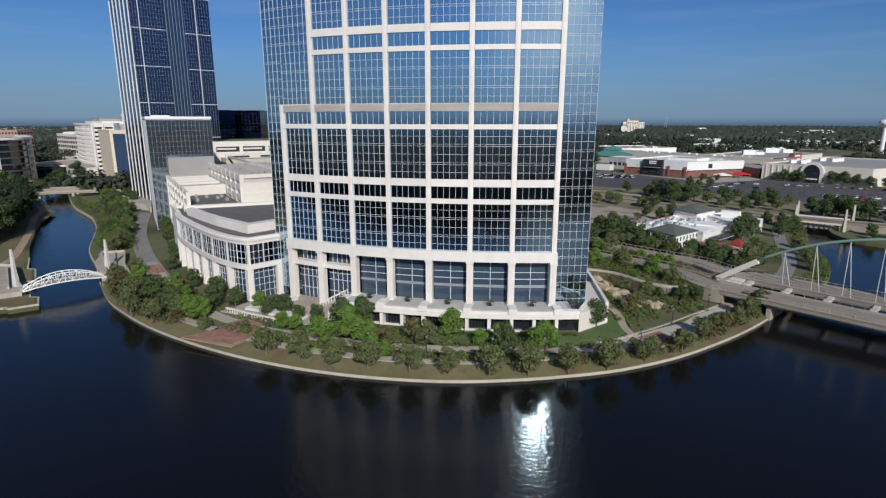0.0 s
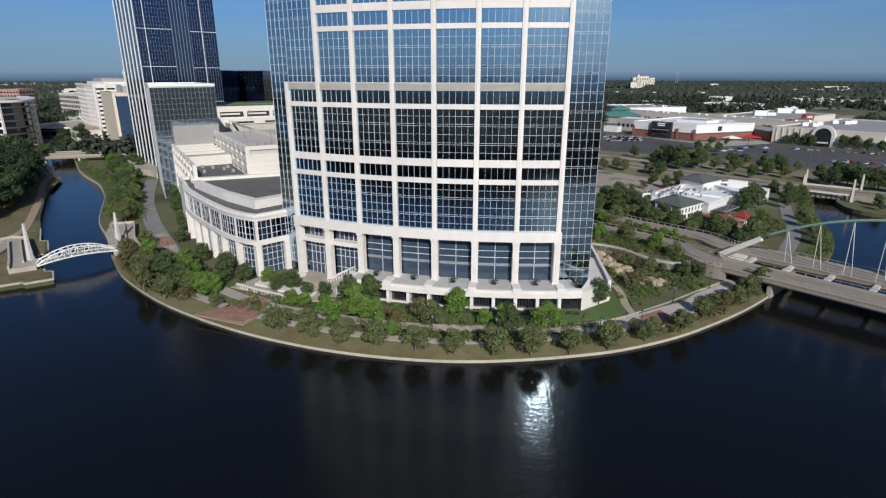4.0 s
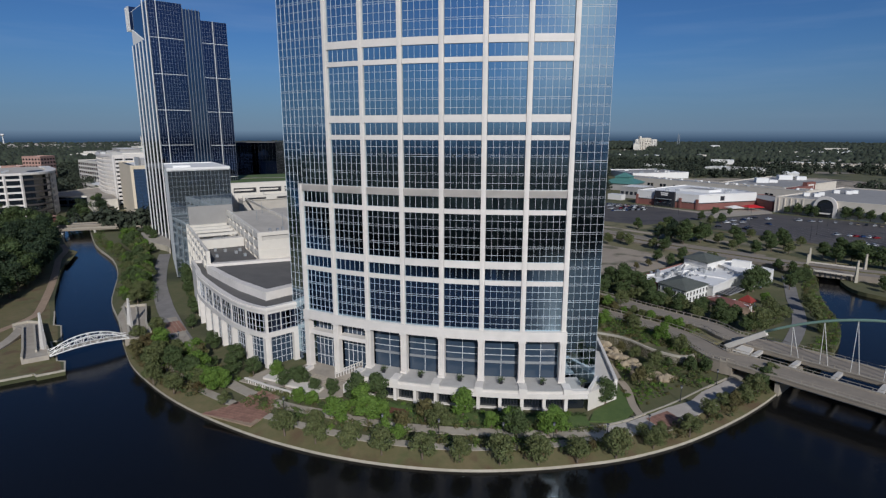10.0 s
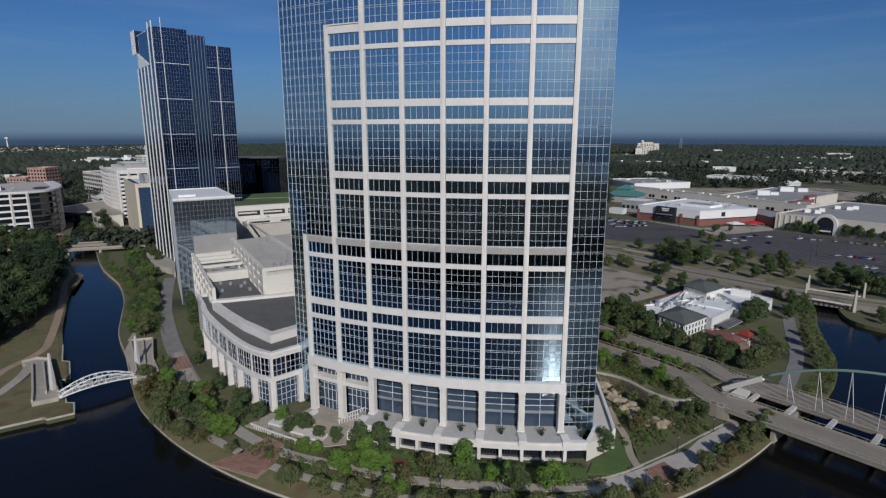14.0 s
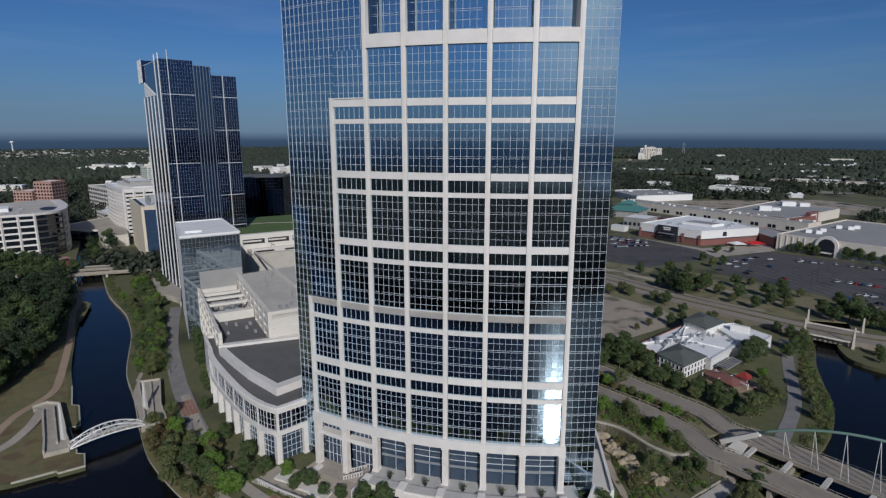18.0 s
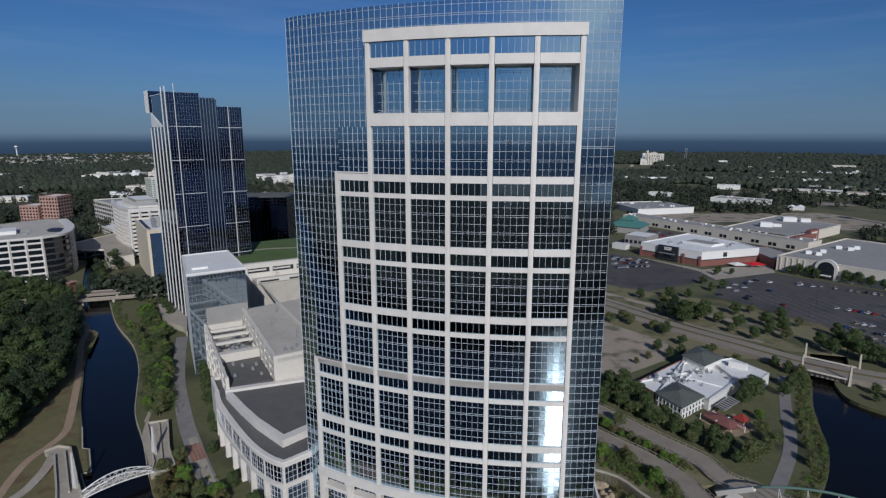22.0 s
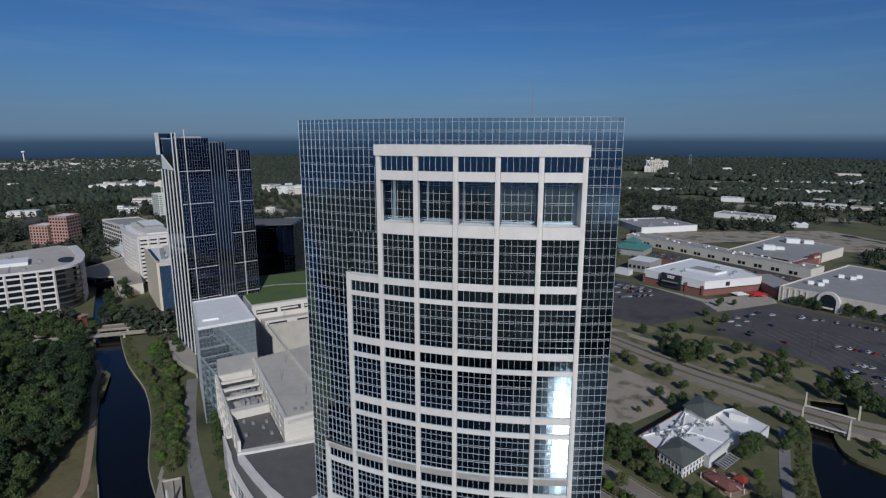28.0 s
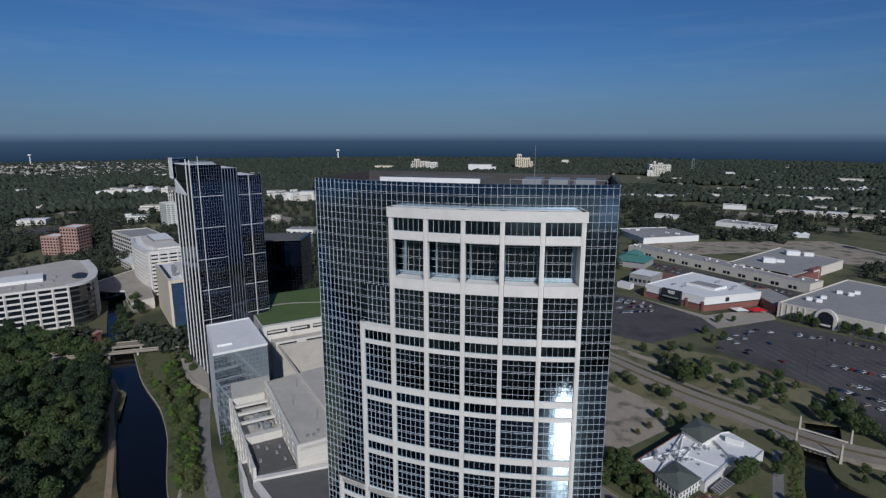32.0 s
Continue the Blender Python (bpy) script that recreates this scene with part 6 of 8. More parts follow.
part("gable", Geo().prism([(228, 502), (240, 516), (243, 513), (231, 499)], 1.2, 15.0), BRICK_WALL, second)
part("gable_arch", Geo().prism([(231.5, 502), (239, 511), (240.5, 509.6), (233, 500.8)], 4.0, 13.0), WHITE_STONE, second)
for x, y, w, h in ((196, 540, 12, 5), (232, 590, 14, 5), (250, 590, 10, 4), (210, 545, 8, 3)):
    part("roof_unit", Geo().box(x, x + w, y, y + w * 0.7, 10.6, 10.6 + h), ROOF_WHITE, second)
atrium = thing("mall_atrium", label="mall atrium under a stepped teal metal roof", category="shop")
walls(atrium, [(36, 520), (70, 508), (82, 540), (48, 556)], 1.2, 9.0, ROOF_GREY)
pitched(atrium, [(36, 520), (70, 508), (82, 540), (48, 556)], 9.0, 7.0, TEAL, 2.0)
walls(atrium, [(50, 526), (64, 520), (70, 534), (56, 540)], 9.0, 15.5, TEAL)
pitched(atrium, [(50, 526), (64, 520), (70, 534), (56, 540)], 15.5, 4.5, TEAL, 1.0)
annex2 = thing("cinema_block", label="grey block with brick base near the store", category="shop")
walls(annex2, [(52, 440), (72, 430), (84, 452), (64, 464)], 1.2, 12.0, ROOF_GREY, 0.6, ROOF_WHITE)
windows(annex2, (52, 440), (72, 430), 5, 5, 8, 0.6)
part("white_porch", Geo().prism([(40, 424), (52, 416), (56, 424), (44, 432)], 1.2, 6.5), STEEL_WHITE, annex2)

# cars
PAINTS = {k: material("car_paint_" + k, c, 0.25, 0.2) for k, c in (("white", (0.75, 0.75, 0.74)), ("silver", (0.42, 0.43, 0.45)), ("black", (0.02, 0.02, 0.022)), ("blue", (0.03, 0.06, 0.16)), ("red", (0.30, 0.02, 0.02)), ("tan", (0.35, 0.29, 0.2)))}
TYRE = material("tyre_rubber", (0.015, 0.015, 0.015), 0.8)
CAR = {}
for color, paint in PAINTS.items():
    car = thing("car", label=f"{color} parked car on the asphalt", category="car", group="parked cars", at=pose(0, 0, -60))
    body = [(-2.25, 0.35), (-2.2, 0.85), (-1.3, 0.95), (1.0, 0.95), (2.1, 0.8), (2.25, 0.45), (2.2, 0.3), (-2.2, 0.3)]
    g = Geo()
    k = len(body)
    g.add([(x, -0.88, z) for x, z in body] + [(x, 0.88, z) for x, z in body], [tuple(range(k))[::-1], tuple(range(k, 2 * k))] + [(i, (i + 1) % k, k + (i + 1) % k, k + i) for i in range(k)])
    part("body", g, paint, car)
    part("cabin", Geo().add([(-1.7, -0.8, 0.95), (1.1, -0.8, 0.95), (1.1, 0.8, 0.95), (-1.7, 0.8, 0.95), (-1.1, -0.65, 1.42), (0.4, -0.65, 1.42), (0.4, 0.65, 1.42), (-1.1, 0.65, 1.42)], [(0, 1, 5, 4), (1, 2, 6, 5), (2, 3, 7, 6), (3, 0, 4, 7), (4, 5, 6, 7)]), GLASS_WIN, car, "dark car windows")
    part("top", Geo().box(-1.1, 0.4, -0.64, 0.64, 1.42, 1.47), paint, car)
    for x in (-1.4, 1.4):
        for y in (-0.9, 0.7):
            part("wheel", Geo().rod((x, y, 0.33), (x, y + 0.2, 0.33), 0.33, n=10), TYRE, car)
    CAR[color] = car
street_ = []
for k in range(24):
    for d in (0, 13):
        p_ = Vector((84, 541)).lerp(Vector((202, 446)), (k + 0.5) / 24) + Vector((-0.62, -0.78)) * (5 + d)
        street_.append((p_.x, p_.y, 58))
names = ["white", "silver", "black", "blue", "tan", "white", "silver", "black", "white", "silver", "black", "silver", "red"]
rc = random.Random(21)
spots = []
for k in range(26):
    spots.append((40 + 1.2 * (k % 13) * 1.9, 338 + 1.1 * (k % 13) + 14 * (k // 13), 70))
for k in range(20):
    spots.append((40 + 2.4 * (k % 10), 372 - 0.8 * (k % 10) + 9 * (k // 10), 70))
for x, y in ((123, 306), (122.6, 270), (141.5, 324), (156, 321.6), (159.7, 318.8), (143, 295), (142, 261), (107.8, 275), (131, 312), (136, 318), (128, 300), (150, 321), (168, 318), (120, 288), (133, 282), (126, 276), (147, 300), (117, 296), (170, 322), (176, 316)):
    spots.append((x, y, rc.choice((20, 115, 25))))
for k in range(26):
    spots.append((160 + 3.1 * (k % 13), 224 - 3.0 * (k % 13) * 0.55 - 13 * (k // 13), 25))
for k in range(22):
    spots.append((172 + 3.0 * (k % 11), 262 - 1.2 * (k % 11) - 30 * (k // 11), 25))
for k in range(24):
    spots.append((182 + 4 * k, 318 - 1.7 * k, 65))
spots += street_
used = set()
for x, y, a in spots:
    if rc.random() < 0.28:
        continue
    nm = rc.choice(names)
    m = pose(x + rc.uniform(-0.3, 0.3), y + rc.uniform(-0.3, 0.3), LAND + 0.06, 0, 0, a + rc.uniform(-4, 4))
    if nm not in used:
        used.add(nm)
        CAR[nm].matrix_basis = m
    else:
        copy_thing(CAR[nm], m)
for nm, car in CAR.items():
    if nm not in used:
        car.matrix_basis = pose(60, 345, LAND + 0.06)


def street_lamp(x, y, z, h, label, mat=DARK_METAL, globe=False):
    ob = thing("street_lamp", label=label, category="lamp", group="street lamps", at=pose(x, y, z))
    part("base", Geo().rod((0, 0, 0), (0, 0, 0.5), 0.22, 0.16, 8), mat, ob)
    part("pole", Geo().rod((0, 0, 0.5), (0, 0, h), 0.10, 0.07, 6), mat, ob)
    if globe:
        head = part("head", Geo().rod((0, 0, h), (0, 0, h + 0.6), 0.16, 0.26, 8), GREY_METAL, ob)
        part("cap", Geo().rod((0, 0, h + 0.6), (0, 0, h + 0.85), 0.34, 0.05, 8), mat, head)
    else:
        part("arm", Geo().beam((-1.4, 0, h), (1.4, 0, h), 0.1), mat, ob)
        part("head", Geo().box(-1.9, -1.0, -0.2, 0.2, h - 0.1, h + 0.1), mat, ob)
        part("head", Geo().box(1.0, 1.9, -0.2, 0.2, h - 0.1, h + 0.1), mat, ob)
    return ob


lot = street_lamp(90, 330, LAND, 11, "tall dark parking lot lamp with two heads")
for x, y in ((70, 350), (130, 290), (160, 260), (190, 230), (180, 300), (215, 270), (150, 240), (240, 240), (100, 305)):
    copy_thing(lot, pose(x, y, LAND))
post = street_lamp(29.5, -16.5, LAND, 3.6, "black promenade lamp post", DARK_METAL, True)
for x, y in ((46.5, 5.8), (56.5, 17.5), (-16, -24.5), (-4, -23.5), (9, -21.5), (19, -18.8), (-40, -23), (-75, -9), (-92, 6), (-130, 40), (-150, 60), (38, -10.5)):
    copy_thing(post, pose(x, y, LAND))


# ---- west side: offices ----
office = thing("office_building", label="white banded office building with a curved end and flat roof", category="building")
ob_, od = Vector((-370, 183)), Vector((0.62, 0.785))
on = Vector((-od.y, od.x))
oa = ob_ - od * 60
curve_end = [Vector(p[:2]) for p in smooth_line([(-370, 183), (-367.5, 193), (-371, 204), (-382, 217), (-400, 233), (-436, 257)], 3)]
plan = [oa] + curve_end + [Vector((-455, 256)), oa + on * 86]
part("core", Geo().prism([tuple(p) for p in plan], 1.2, 33.0), GLASS_WIN, office, "dark recessed glazing")
e = [tuple(p) for p in curve_end]
for k in range(7):
    z0 = 2.0 + 4.6 * k
    part("floor_band", Geo().beam((*(oa + on * 0.2), z0 + 0.7), (*(ob_ + on * 0.2), z0 + 0.7), 1.8, 1.3), WHITE_STONE, office)
    part("curved_band", Geo().strip(offset_line(e[:8], -0.3), offset_line(e[:8], 0.5), z0, z0 + 1.2), DARK_CLAD, office, "dark curved spandrel")
    part("side_band", Geo().strip(offset_line(e[7:], -0.3), offset_line(e[7:], 0.6), z0, z0 + 1.5), CREAM_STONE, office)
for k in range(7):
    c = ob_ - od * (0.6 + 9.8 * k)
    part("column", Geo().beam((*(c - on * 0.5), 1.2), (*(c - on * 0.5), 34), 1.3, 1.3), WHITE_STONE, office)
for k in range(8):
    c, t = along_line(e, 26 + 8.0 * k)
    part("side_column", Geo().rod((*c, 1.2), (*c, 33.5), 0.9, n=6), CREAM_STONE, office)
part("roof", Geo().prism([tuple(p) for p in plan], 33.0, 34.0), DECK, office, "stained pale flat roof")
part("front_parapet", Geo().beam((*(oa - on * 0.2), 34.2), (*(ob_ - on * 0.2), 34.2), 1.6, 1.6), WHITE_STONE, office)
part("roof_ring", Geo().strip(offset_line(e, 1.6), offset_line(e, -5.0), 33.6, 35.0), WHITE_STONE, office, "curved white roof ring")
c = Vector((-392, 212))
part("roof_well", Geo().prism([tuple(c + Vector((12 * math.cos(k) * 0.8 - 6 * math.sin(k) * 0.6, 12 * math.cos(k) * -0.6 + 6 * math.sin(k) * -0.8))) for k in [2 * math.pi * j / 16 for j in range(16)]], 34.0, 34.3), DARK_METAL, office)
part("penthouse", Geo().prism([tuple(oa + od * u + on * v) for u, v in ((14, 30), (44, 30), (44, 52), (14, 52))], 34.0, 36.6), ROOF_WHITE, office)
part("roof_joint", Geo().prism([tuple(oa + od * u + on * v) for u, v in ((32, 1), (33, 1), (33, 80), (32, 80))], 34.0, 34.3), GREY_METAL, office)
for u, v in ((8, 12), (22, 16), (40, 14), (50, 40), (12, 62), (28, 66), (48, 24)):
    part("roof_unit", Geo().prism([tuple(oa + od * (u + a) + on * (v + b)) for a, b in ((0, 0), (2.4, 0), (2.4, 1.8), (0, 1.8))], 34.0, 35.6), GREY_METAL, office)


def grid_block(name, label, poly, z0, z1, floors, bays, wall, glass, roof=ROOF_WHITE, fill=0.5, faces=(0, 1, 2, 3), hfill=0.5):
    """A plain block with a window in each bay of each storey on the faces that show."""
    ob = thing(name, label=label, category="building")
    walls(ob, poly, z0, z1, wall, 1.0, roof, 0.8)
    h = (z1 - z0 - 1) / floors
    for i in faces:
        a, b = poly[i], poly[(i + 1) % len(poly)]
        n = bays[i % len(bays)]
        for f in range(floors):
            windows(ob, a, b, n, z0 + h * f + h * (1 - hfill) / 2 + 0.4, z0 + h * f + h * (1 + hfill) / 2 + 0.4, fill, glass)
    return ob


bb = grid_block("beige_office", "beige stone office building with a blue glass front", [(-345, 244), (-290, 198.5), (-262, 232), (-317, 278)], 1.2, 39.5, 1, (1, 1), BEIGE_WALL, GLASS_BLUE, ROOF_WHITE, 0.01, ())
curtain(bb, (-289.2, 199.2), (-262.6, 231), 3.0, 38.0, 9, 16, GLASS_BLUE, 0.08, DARK_METAL)
part("corner_slab", Geo().prism([(-296.5, 204.4), (-289.4, 198.0), (-288.2, 199.3), (-295, 205.6)], 1.2, 40.6), BEIGE_WALL, bb)
part("roof_slot", Geo().prism([(-338, 240.5), (-297, 206.5), (-295.6, 208.2), (-336.6, 242.2)], 39.62, 40.2), DARK_METAL, bb, "dark gutter along the roof edge")
part("penthouse", Geo().prism([(-322, 240), (-288, 212), (-272, 231), (-306, 259)], 39.6, 44.0), CREAM_STONE, bb)
for x, y in ((-300, 214), (-312, 226), (-296, 240), (-284, 222)):
    part("roof_unit", Geo().box(x, x + 2.6, y, y + 2.0, 39.6, 45.2), GREY_METAL, bb)
ht = thing("white_hotel", label="tall white hotel with curved balcony bands and a stepped roof", category="building")
bow = [p[:2] for p in smooth_line([(-446, 319), (-424, 298.5), (-398, 279.5), (-371, 265)], 4)]
hotel_plan = bow + [(-352, 290), (-428, 346)]
part("core", Geo().prism(offset_line(bow, -0.9) + [(-352.5, 289), (-428, 345)], 1.2, 42.6), GLASS_WIN, ht, "dark windows between the balcony bands")
for f in range(12):
    part("balcony_band", Geo().strip(offset_line(bow, 0.25), offset_line(bow, -1.2), 3.0 + 3.5 * f, 4.9 + 3.5 * f), WHITE_STONE, ht)
for k in range(15):
    c, t = along_line(bow, 0.6 + 6.35 * k)
    m = Vector((t.y, -t.x))
    w = 0.35 if k < 11 else 1.15
    part("pier", Geo().prism([tuple(c + t * a + m * b) for a, b in ((-w, -1.1), (w, -1.1), (w, 0.0 if k < 11 else 0.4), (-w, 0.0 if k < 11 else 0.4))], 1.2, 43.4), WHITE_STONE, ht)
for k in range(5):
    c = Vector((-371, 265)).lerp(Vector((-352, 290)), k / 4)
    part("side_pier", Geo().rod((*c, 1.2), (*c, 43.4), 1.2, n=4), WHITE_STONE, ht)
for f in range(12):
    part("side_band", Geo().strip([(-370.4, 264.8), (-351.6, 289.6)], [(-371.6, 266), (-353, 290.6)], 3.0 + 3.5 * f, 5.0 + 3.5 * f), WHITE_STONE, ht)
part("roof", Geo().prism(hotel_plan, 42.6, 43.2), ROOF_WHITE, ht)
part("cornice", Geo().strip(offset_line(bow, 0.9), offset_line(bow, -2.4), 43.2, 44.6), WHITE_STONE, ht, "curved white cornice")
part("roof_step", Geo().prism([(-436, 322), (-420, 306), (-394, 287), (-371, 275), (-358, 291), (-424, 338)], 43.2, 46.2), CREAM_STONE, ht)
part("east_eave", Geo().prism([(-371, 264), (-351, 290), (-356, 294), (-376, 268)], 43.2, 44.8), WHITE_STONE, ht)
hp = thing("hotel_penthouse", label="grey hotel rooftop plant room with vents", category="building")
walls(hp, [(-425, 318), (-392, 294), (-380, 306), (-414, 332)], 46.1, 48.6, ROOF_GREY, 0.4, ROOF_WHITE)
hl = thing("hotel_podium", label="low white hotel podium with a dark curved glass front", category="building")
pod = [(-440, 262), (-428, 251), (-412, 245), (-398, 246), (-388, 250), (-352, 222), (-346, 240), (-372, 263), (-446, 316)]
walls(hl, pod, 1.2, 10.0, CREAM_STONE, 1.0, PAVING)
part("glass_front", Geo().strip(pod[:5], offset_line(pod[:5], 0.5), 1.4, 9.6), GLASS_DARK, hl, "dark curved glass front")
windows(hl, (-388, 250), (-352, 222), 5, 4, 7, 0.3)
grid_block("cream_office", "cream office block with grid windows", [(-565, 405), (-505, 375), (-480, 400), (-540, 436)], 1.2, 31.0, 6, (9, 5), CREAM_STONE, GLASS_WIN, ROOF_GREY, 0.62, (0, 1), 0.6)
grid_block("cream_terrace", "low cream terrace building before the office", [(-520, 366), (-470, 338), (-462, 350), (-512, 380)], 1.2, 9.0, 2, (9, 3), CREAM_STONE, GLASS_WIN, ROOF_WHITE, 0.6, (0,), 0.5)
grid_block("pink_office", "stepped pink stone office tower", [(-650, 378), (-627, 383), (-632, 405), (-655, 400)], 1.2, 24.0, 6, (6, 5), PINK_WALL, GLASS_WIN, ROOF_WHITE, 0.5, (0, 1))
grid_block("pink_office", "taller pink stone office tower", [(-629, 388), (-606, 392), (-612, 416), (-635, 412)], 1.2, 35.0, 8, (6, 5), PINK_WALL, GLASS_WIN, ROOF_WHITE, 0.5, (0, 1))
grid_block("green_glass_office", "cream office tower with a green glass corner", [(-664, 590), (-640, 578), (-622, 604), (-648, 618)], 1.2, 42.0, 12, (4, 5), CREAM_STONE, TEAL, ROOF_WHITE, 0.6, (0, 1))
gt = thing("roof_tower", label="thin white rooftop mast tower", category="mast")
for dx, dy in ((0, 0), (4, 0), (0, 4), (4, 4)):
    part("leg", Geo().beam((-648 + dx, 594 + dy, 42), (-648 + dx, 594 + dy, 58), 1.0), CREAM_STONE, gt)
part("top", Geo().box(-649, -643, 593, 599, 53, 55), CREAM_STONE, gt)
blue = thing("blue_glass_office", label="dark blue glass office block", category="building")
bq = [(-281, 286), (-239, 305), (-252, 345), (-294, 326)]
part("core", Geo().prism(bq, 1.2, 55.0), GLASS_NIGHT, blue)
curtain(blue, (-281.1, 285.8), (-239, 304.8), 2, 55, 16, 20, GLASS_NIGHT, 0.06, DARK_METAL)
curtain(blue, (-238.8, 305), (-251.8, 345), 2, 55, 12, 20, GLASS_NIGHT, 0.06, DARK_METAL)
part("roof", Geo().prism([(-280, 288), (-241, 305.5), (-253, 343), (-292, 325)], 55.0, 55.4), ROOF_DARK, blue)



# ---- trees and shrubs ----
def leaf_mass(g, centre, radius, count, size, r, squash=0.8):
    """Leaf sprays over and in one lump of a crown."""
    c = Vector(centre)
    for _ in range(count):
        d = Vector((r.gauss(0, 1), r.gauss(0, 1), r.gauss(0, 1))).normalized()
        p = c + Vector((d.x, d.y, d.z * squash)) * radius * (0.62 + 0.42 * r.random())
        n = (d + Vector((r.gauss(0, 0.5), r.gauss(0, 0.5), r.gauss(0, 0.5) + 0.35))).normalized()
        s = n.orthogonal().normalized()
        s = (Matrix.Rotation(r.random() * 6.28, 3, n) @ s) * size * (0.6 + 0.7 * r.random())
        u = n.cross(s) * 0.7
        g.add([tuple(p - s - u * 0.5), tuple(p + s * 0.7 - u), tuple(p + s + u * 0.6 + n * size * 0.25), tuple(p - s * 0.5 + u)], [(0, 1, 2, 3)])


def make_tree(label, height, width, bare, leaf, count, mat, seed, name="tree", group="", lumps=9):
    r = random.Random(seed)
    ob = thing(name, label=label, category="tree", group=group, at=pose(0, 0, -80))
    trunk, crown = Geo(), Geo()
    tr = 0.035 * height
    lean = Vector((r.uniform(-0.04, 0.04) * height, r.uniform(-0.04, 0.04) * height, 0))
    fork = Vector((0, 0, bare)) + lean * 0.4
    trunk.rod((0, 0, -0.3), fork, tr, tr * 0.7, 7)
    trunk.rod(fork, Vector((0, 0, height * 0.8)) + lean, tr * 0.7, tr * 0.2, 6)
    for k in range(lumps):
        a = 6.283 * k / lumps * 1.9 + r.uniform(-0.4, 0.4)
        f = (k + 0.5) / lumps
        z = bare + (height - bare) * (0.18 + 0.68 * f)
        reach = width / 2 * (1.0 - 0.8 * abs(f - 0.3) ** 1.1) * r.uniform(0.35, 0.68)
        c = Vector((math.cos(a) * reach, math.sin(a) * reach, z)) + lean * f
        rad = width * r.uniform(0.22, 0.31) * (1.12 - 0.35 * f)
        trunk.rod(fork + Vector((0, 0, (z - bare) * 0.25)), c, tr * 0.35, tr * 0.08, 5)
        leaf_mass(crown, c, rad, count // lumps, leaf, r)
    part("trunk", trunk, BARK, ob)
    part("crown", crown, mat, ob)
    return ob


KINDS = {                                # one to four shapes of each kind, copied all over
    "oak": [make_tree("young live oak with a dense round olive crown", 5.8, 5.4, 1.3, 0.19, 1900, LEAVES["oak"], 1 + k, "oak_tree", "lakeside oaks") for k in range(3)],
    "bright": [make_tree("bright green leafy maple tree", 6.9, 5.6, 1.0, 0.195, 2300, LEAVES["bright"], 11 + k, "maple_tree", "green trees") for k in range(3)],
    "deep": [make_tree("dark green leafy tree with an uneven crown", 7.0, 5.8, 0.9, 0.20, 2300, LEAVES["deep"], 21 + k, "tree", "dark trees") for k in range(3)],
    "dry": [make_tree("thin tree with yellowing leaves", 5.6, 4.4, 1.2, 0.22, 900, LEAVES["dry"], 31 + k, "tree", "thin trees") for k in range(2)],
    "rust": [make_tree("small tree turning rusty brown", 5.0, 4.6, 0.9, 0.2, 1500, LEAVES["rust"], 71, "tree", "thin trees")],
    "wood": [make_tree("tall dense dark woodland tree by the canal", 17, 12.5, 2.4, 0.42, 2600, LEAVES["deep" if k % 2 else "pine"], 41 + k, "woodland_tree", "canal woods", 12) for k in range(4)],
    "cypress": [make_tree("broad conical dark green tree", 9.5, 6.6, 0.5, 0.28, 1900, LEAVES["oak"], 61, "conifer", "conifers", 12)],
}
FIRST = {}
rt_ = random.Random(3)


def in_plan(x, y, poly):
    hit, j = False, len(poly) - 1
    for i in range(len(poly)):
        (xi, yi), (xj, yj) = poly[i], poly[j]
        if (yi > y) != (yj > y) and x < (xj - xi) * (y - yi) / (yj - yi) + xi:
            hit = not hit
        j = i
    return hit


OPEN_GROUND = [                          # paving and lawns where no tree stands
    [(22, -16), (36, -12.6), (42, -9.8), (51.5, 1.5), (59.5, 12.8), (65, 21), (59, 23), (45, 6.5), (37, -1), (27, -9.5), (22, -12)],
    [(-59.5, -28.5), (-55.5, -23.6), (-52.5, -13.5), (-44.6, -15.4), (-42.6, -23.3), (-43.4, -31)],
    [(-138, 44), (-112, 19.5), (-84, -2), (-80, 2), (-108, 26), (-134, 50)],
    [(24, -9), (33, -7.5), (37, -1.5), (34.6, 5), (32.5, 12), (31.6, 4), (27, -4)],
]


def plant(kind, x, y, scale=1.0, z=LAND):
    if any(in_plan(x, y, q) for q in OPEN_GROUND):
        return
    pool = KINDS[kind]
    k = rt_.randrange(len(pool))
    s = scale * rt_.uniform(0.88, 1.12)
    m = pose(x, y, z, 0, 0, rt_.uniform(0, 360)) @ Matrix.Diagonal((s * rt_.uniform(0.9, 1.1), s * rt_.uniform(0.9, 1.1), s, 1))
    if (kind, k) in FIRST:
        copy_thing(pool[k], m)
    else:
        FIRST[kind, k] = (x, y)
        plant_first.append((pool[k], m))


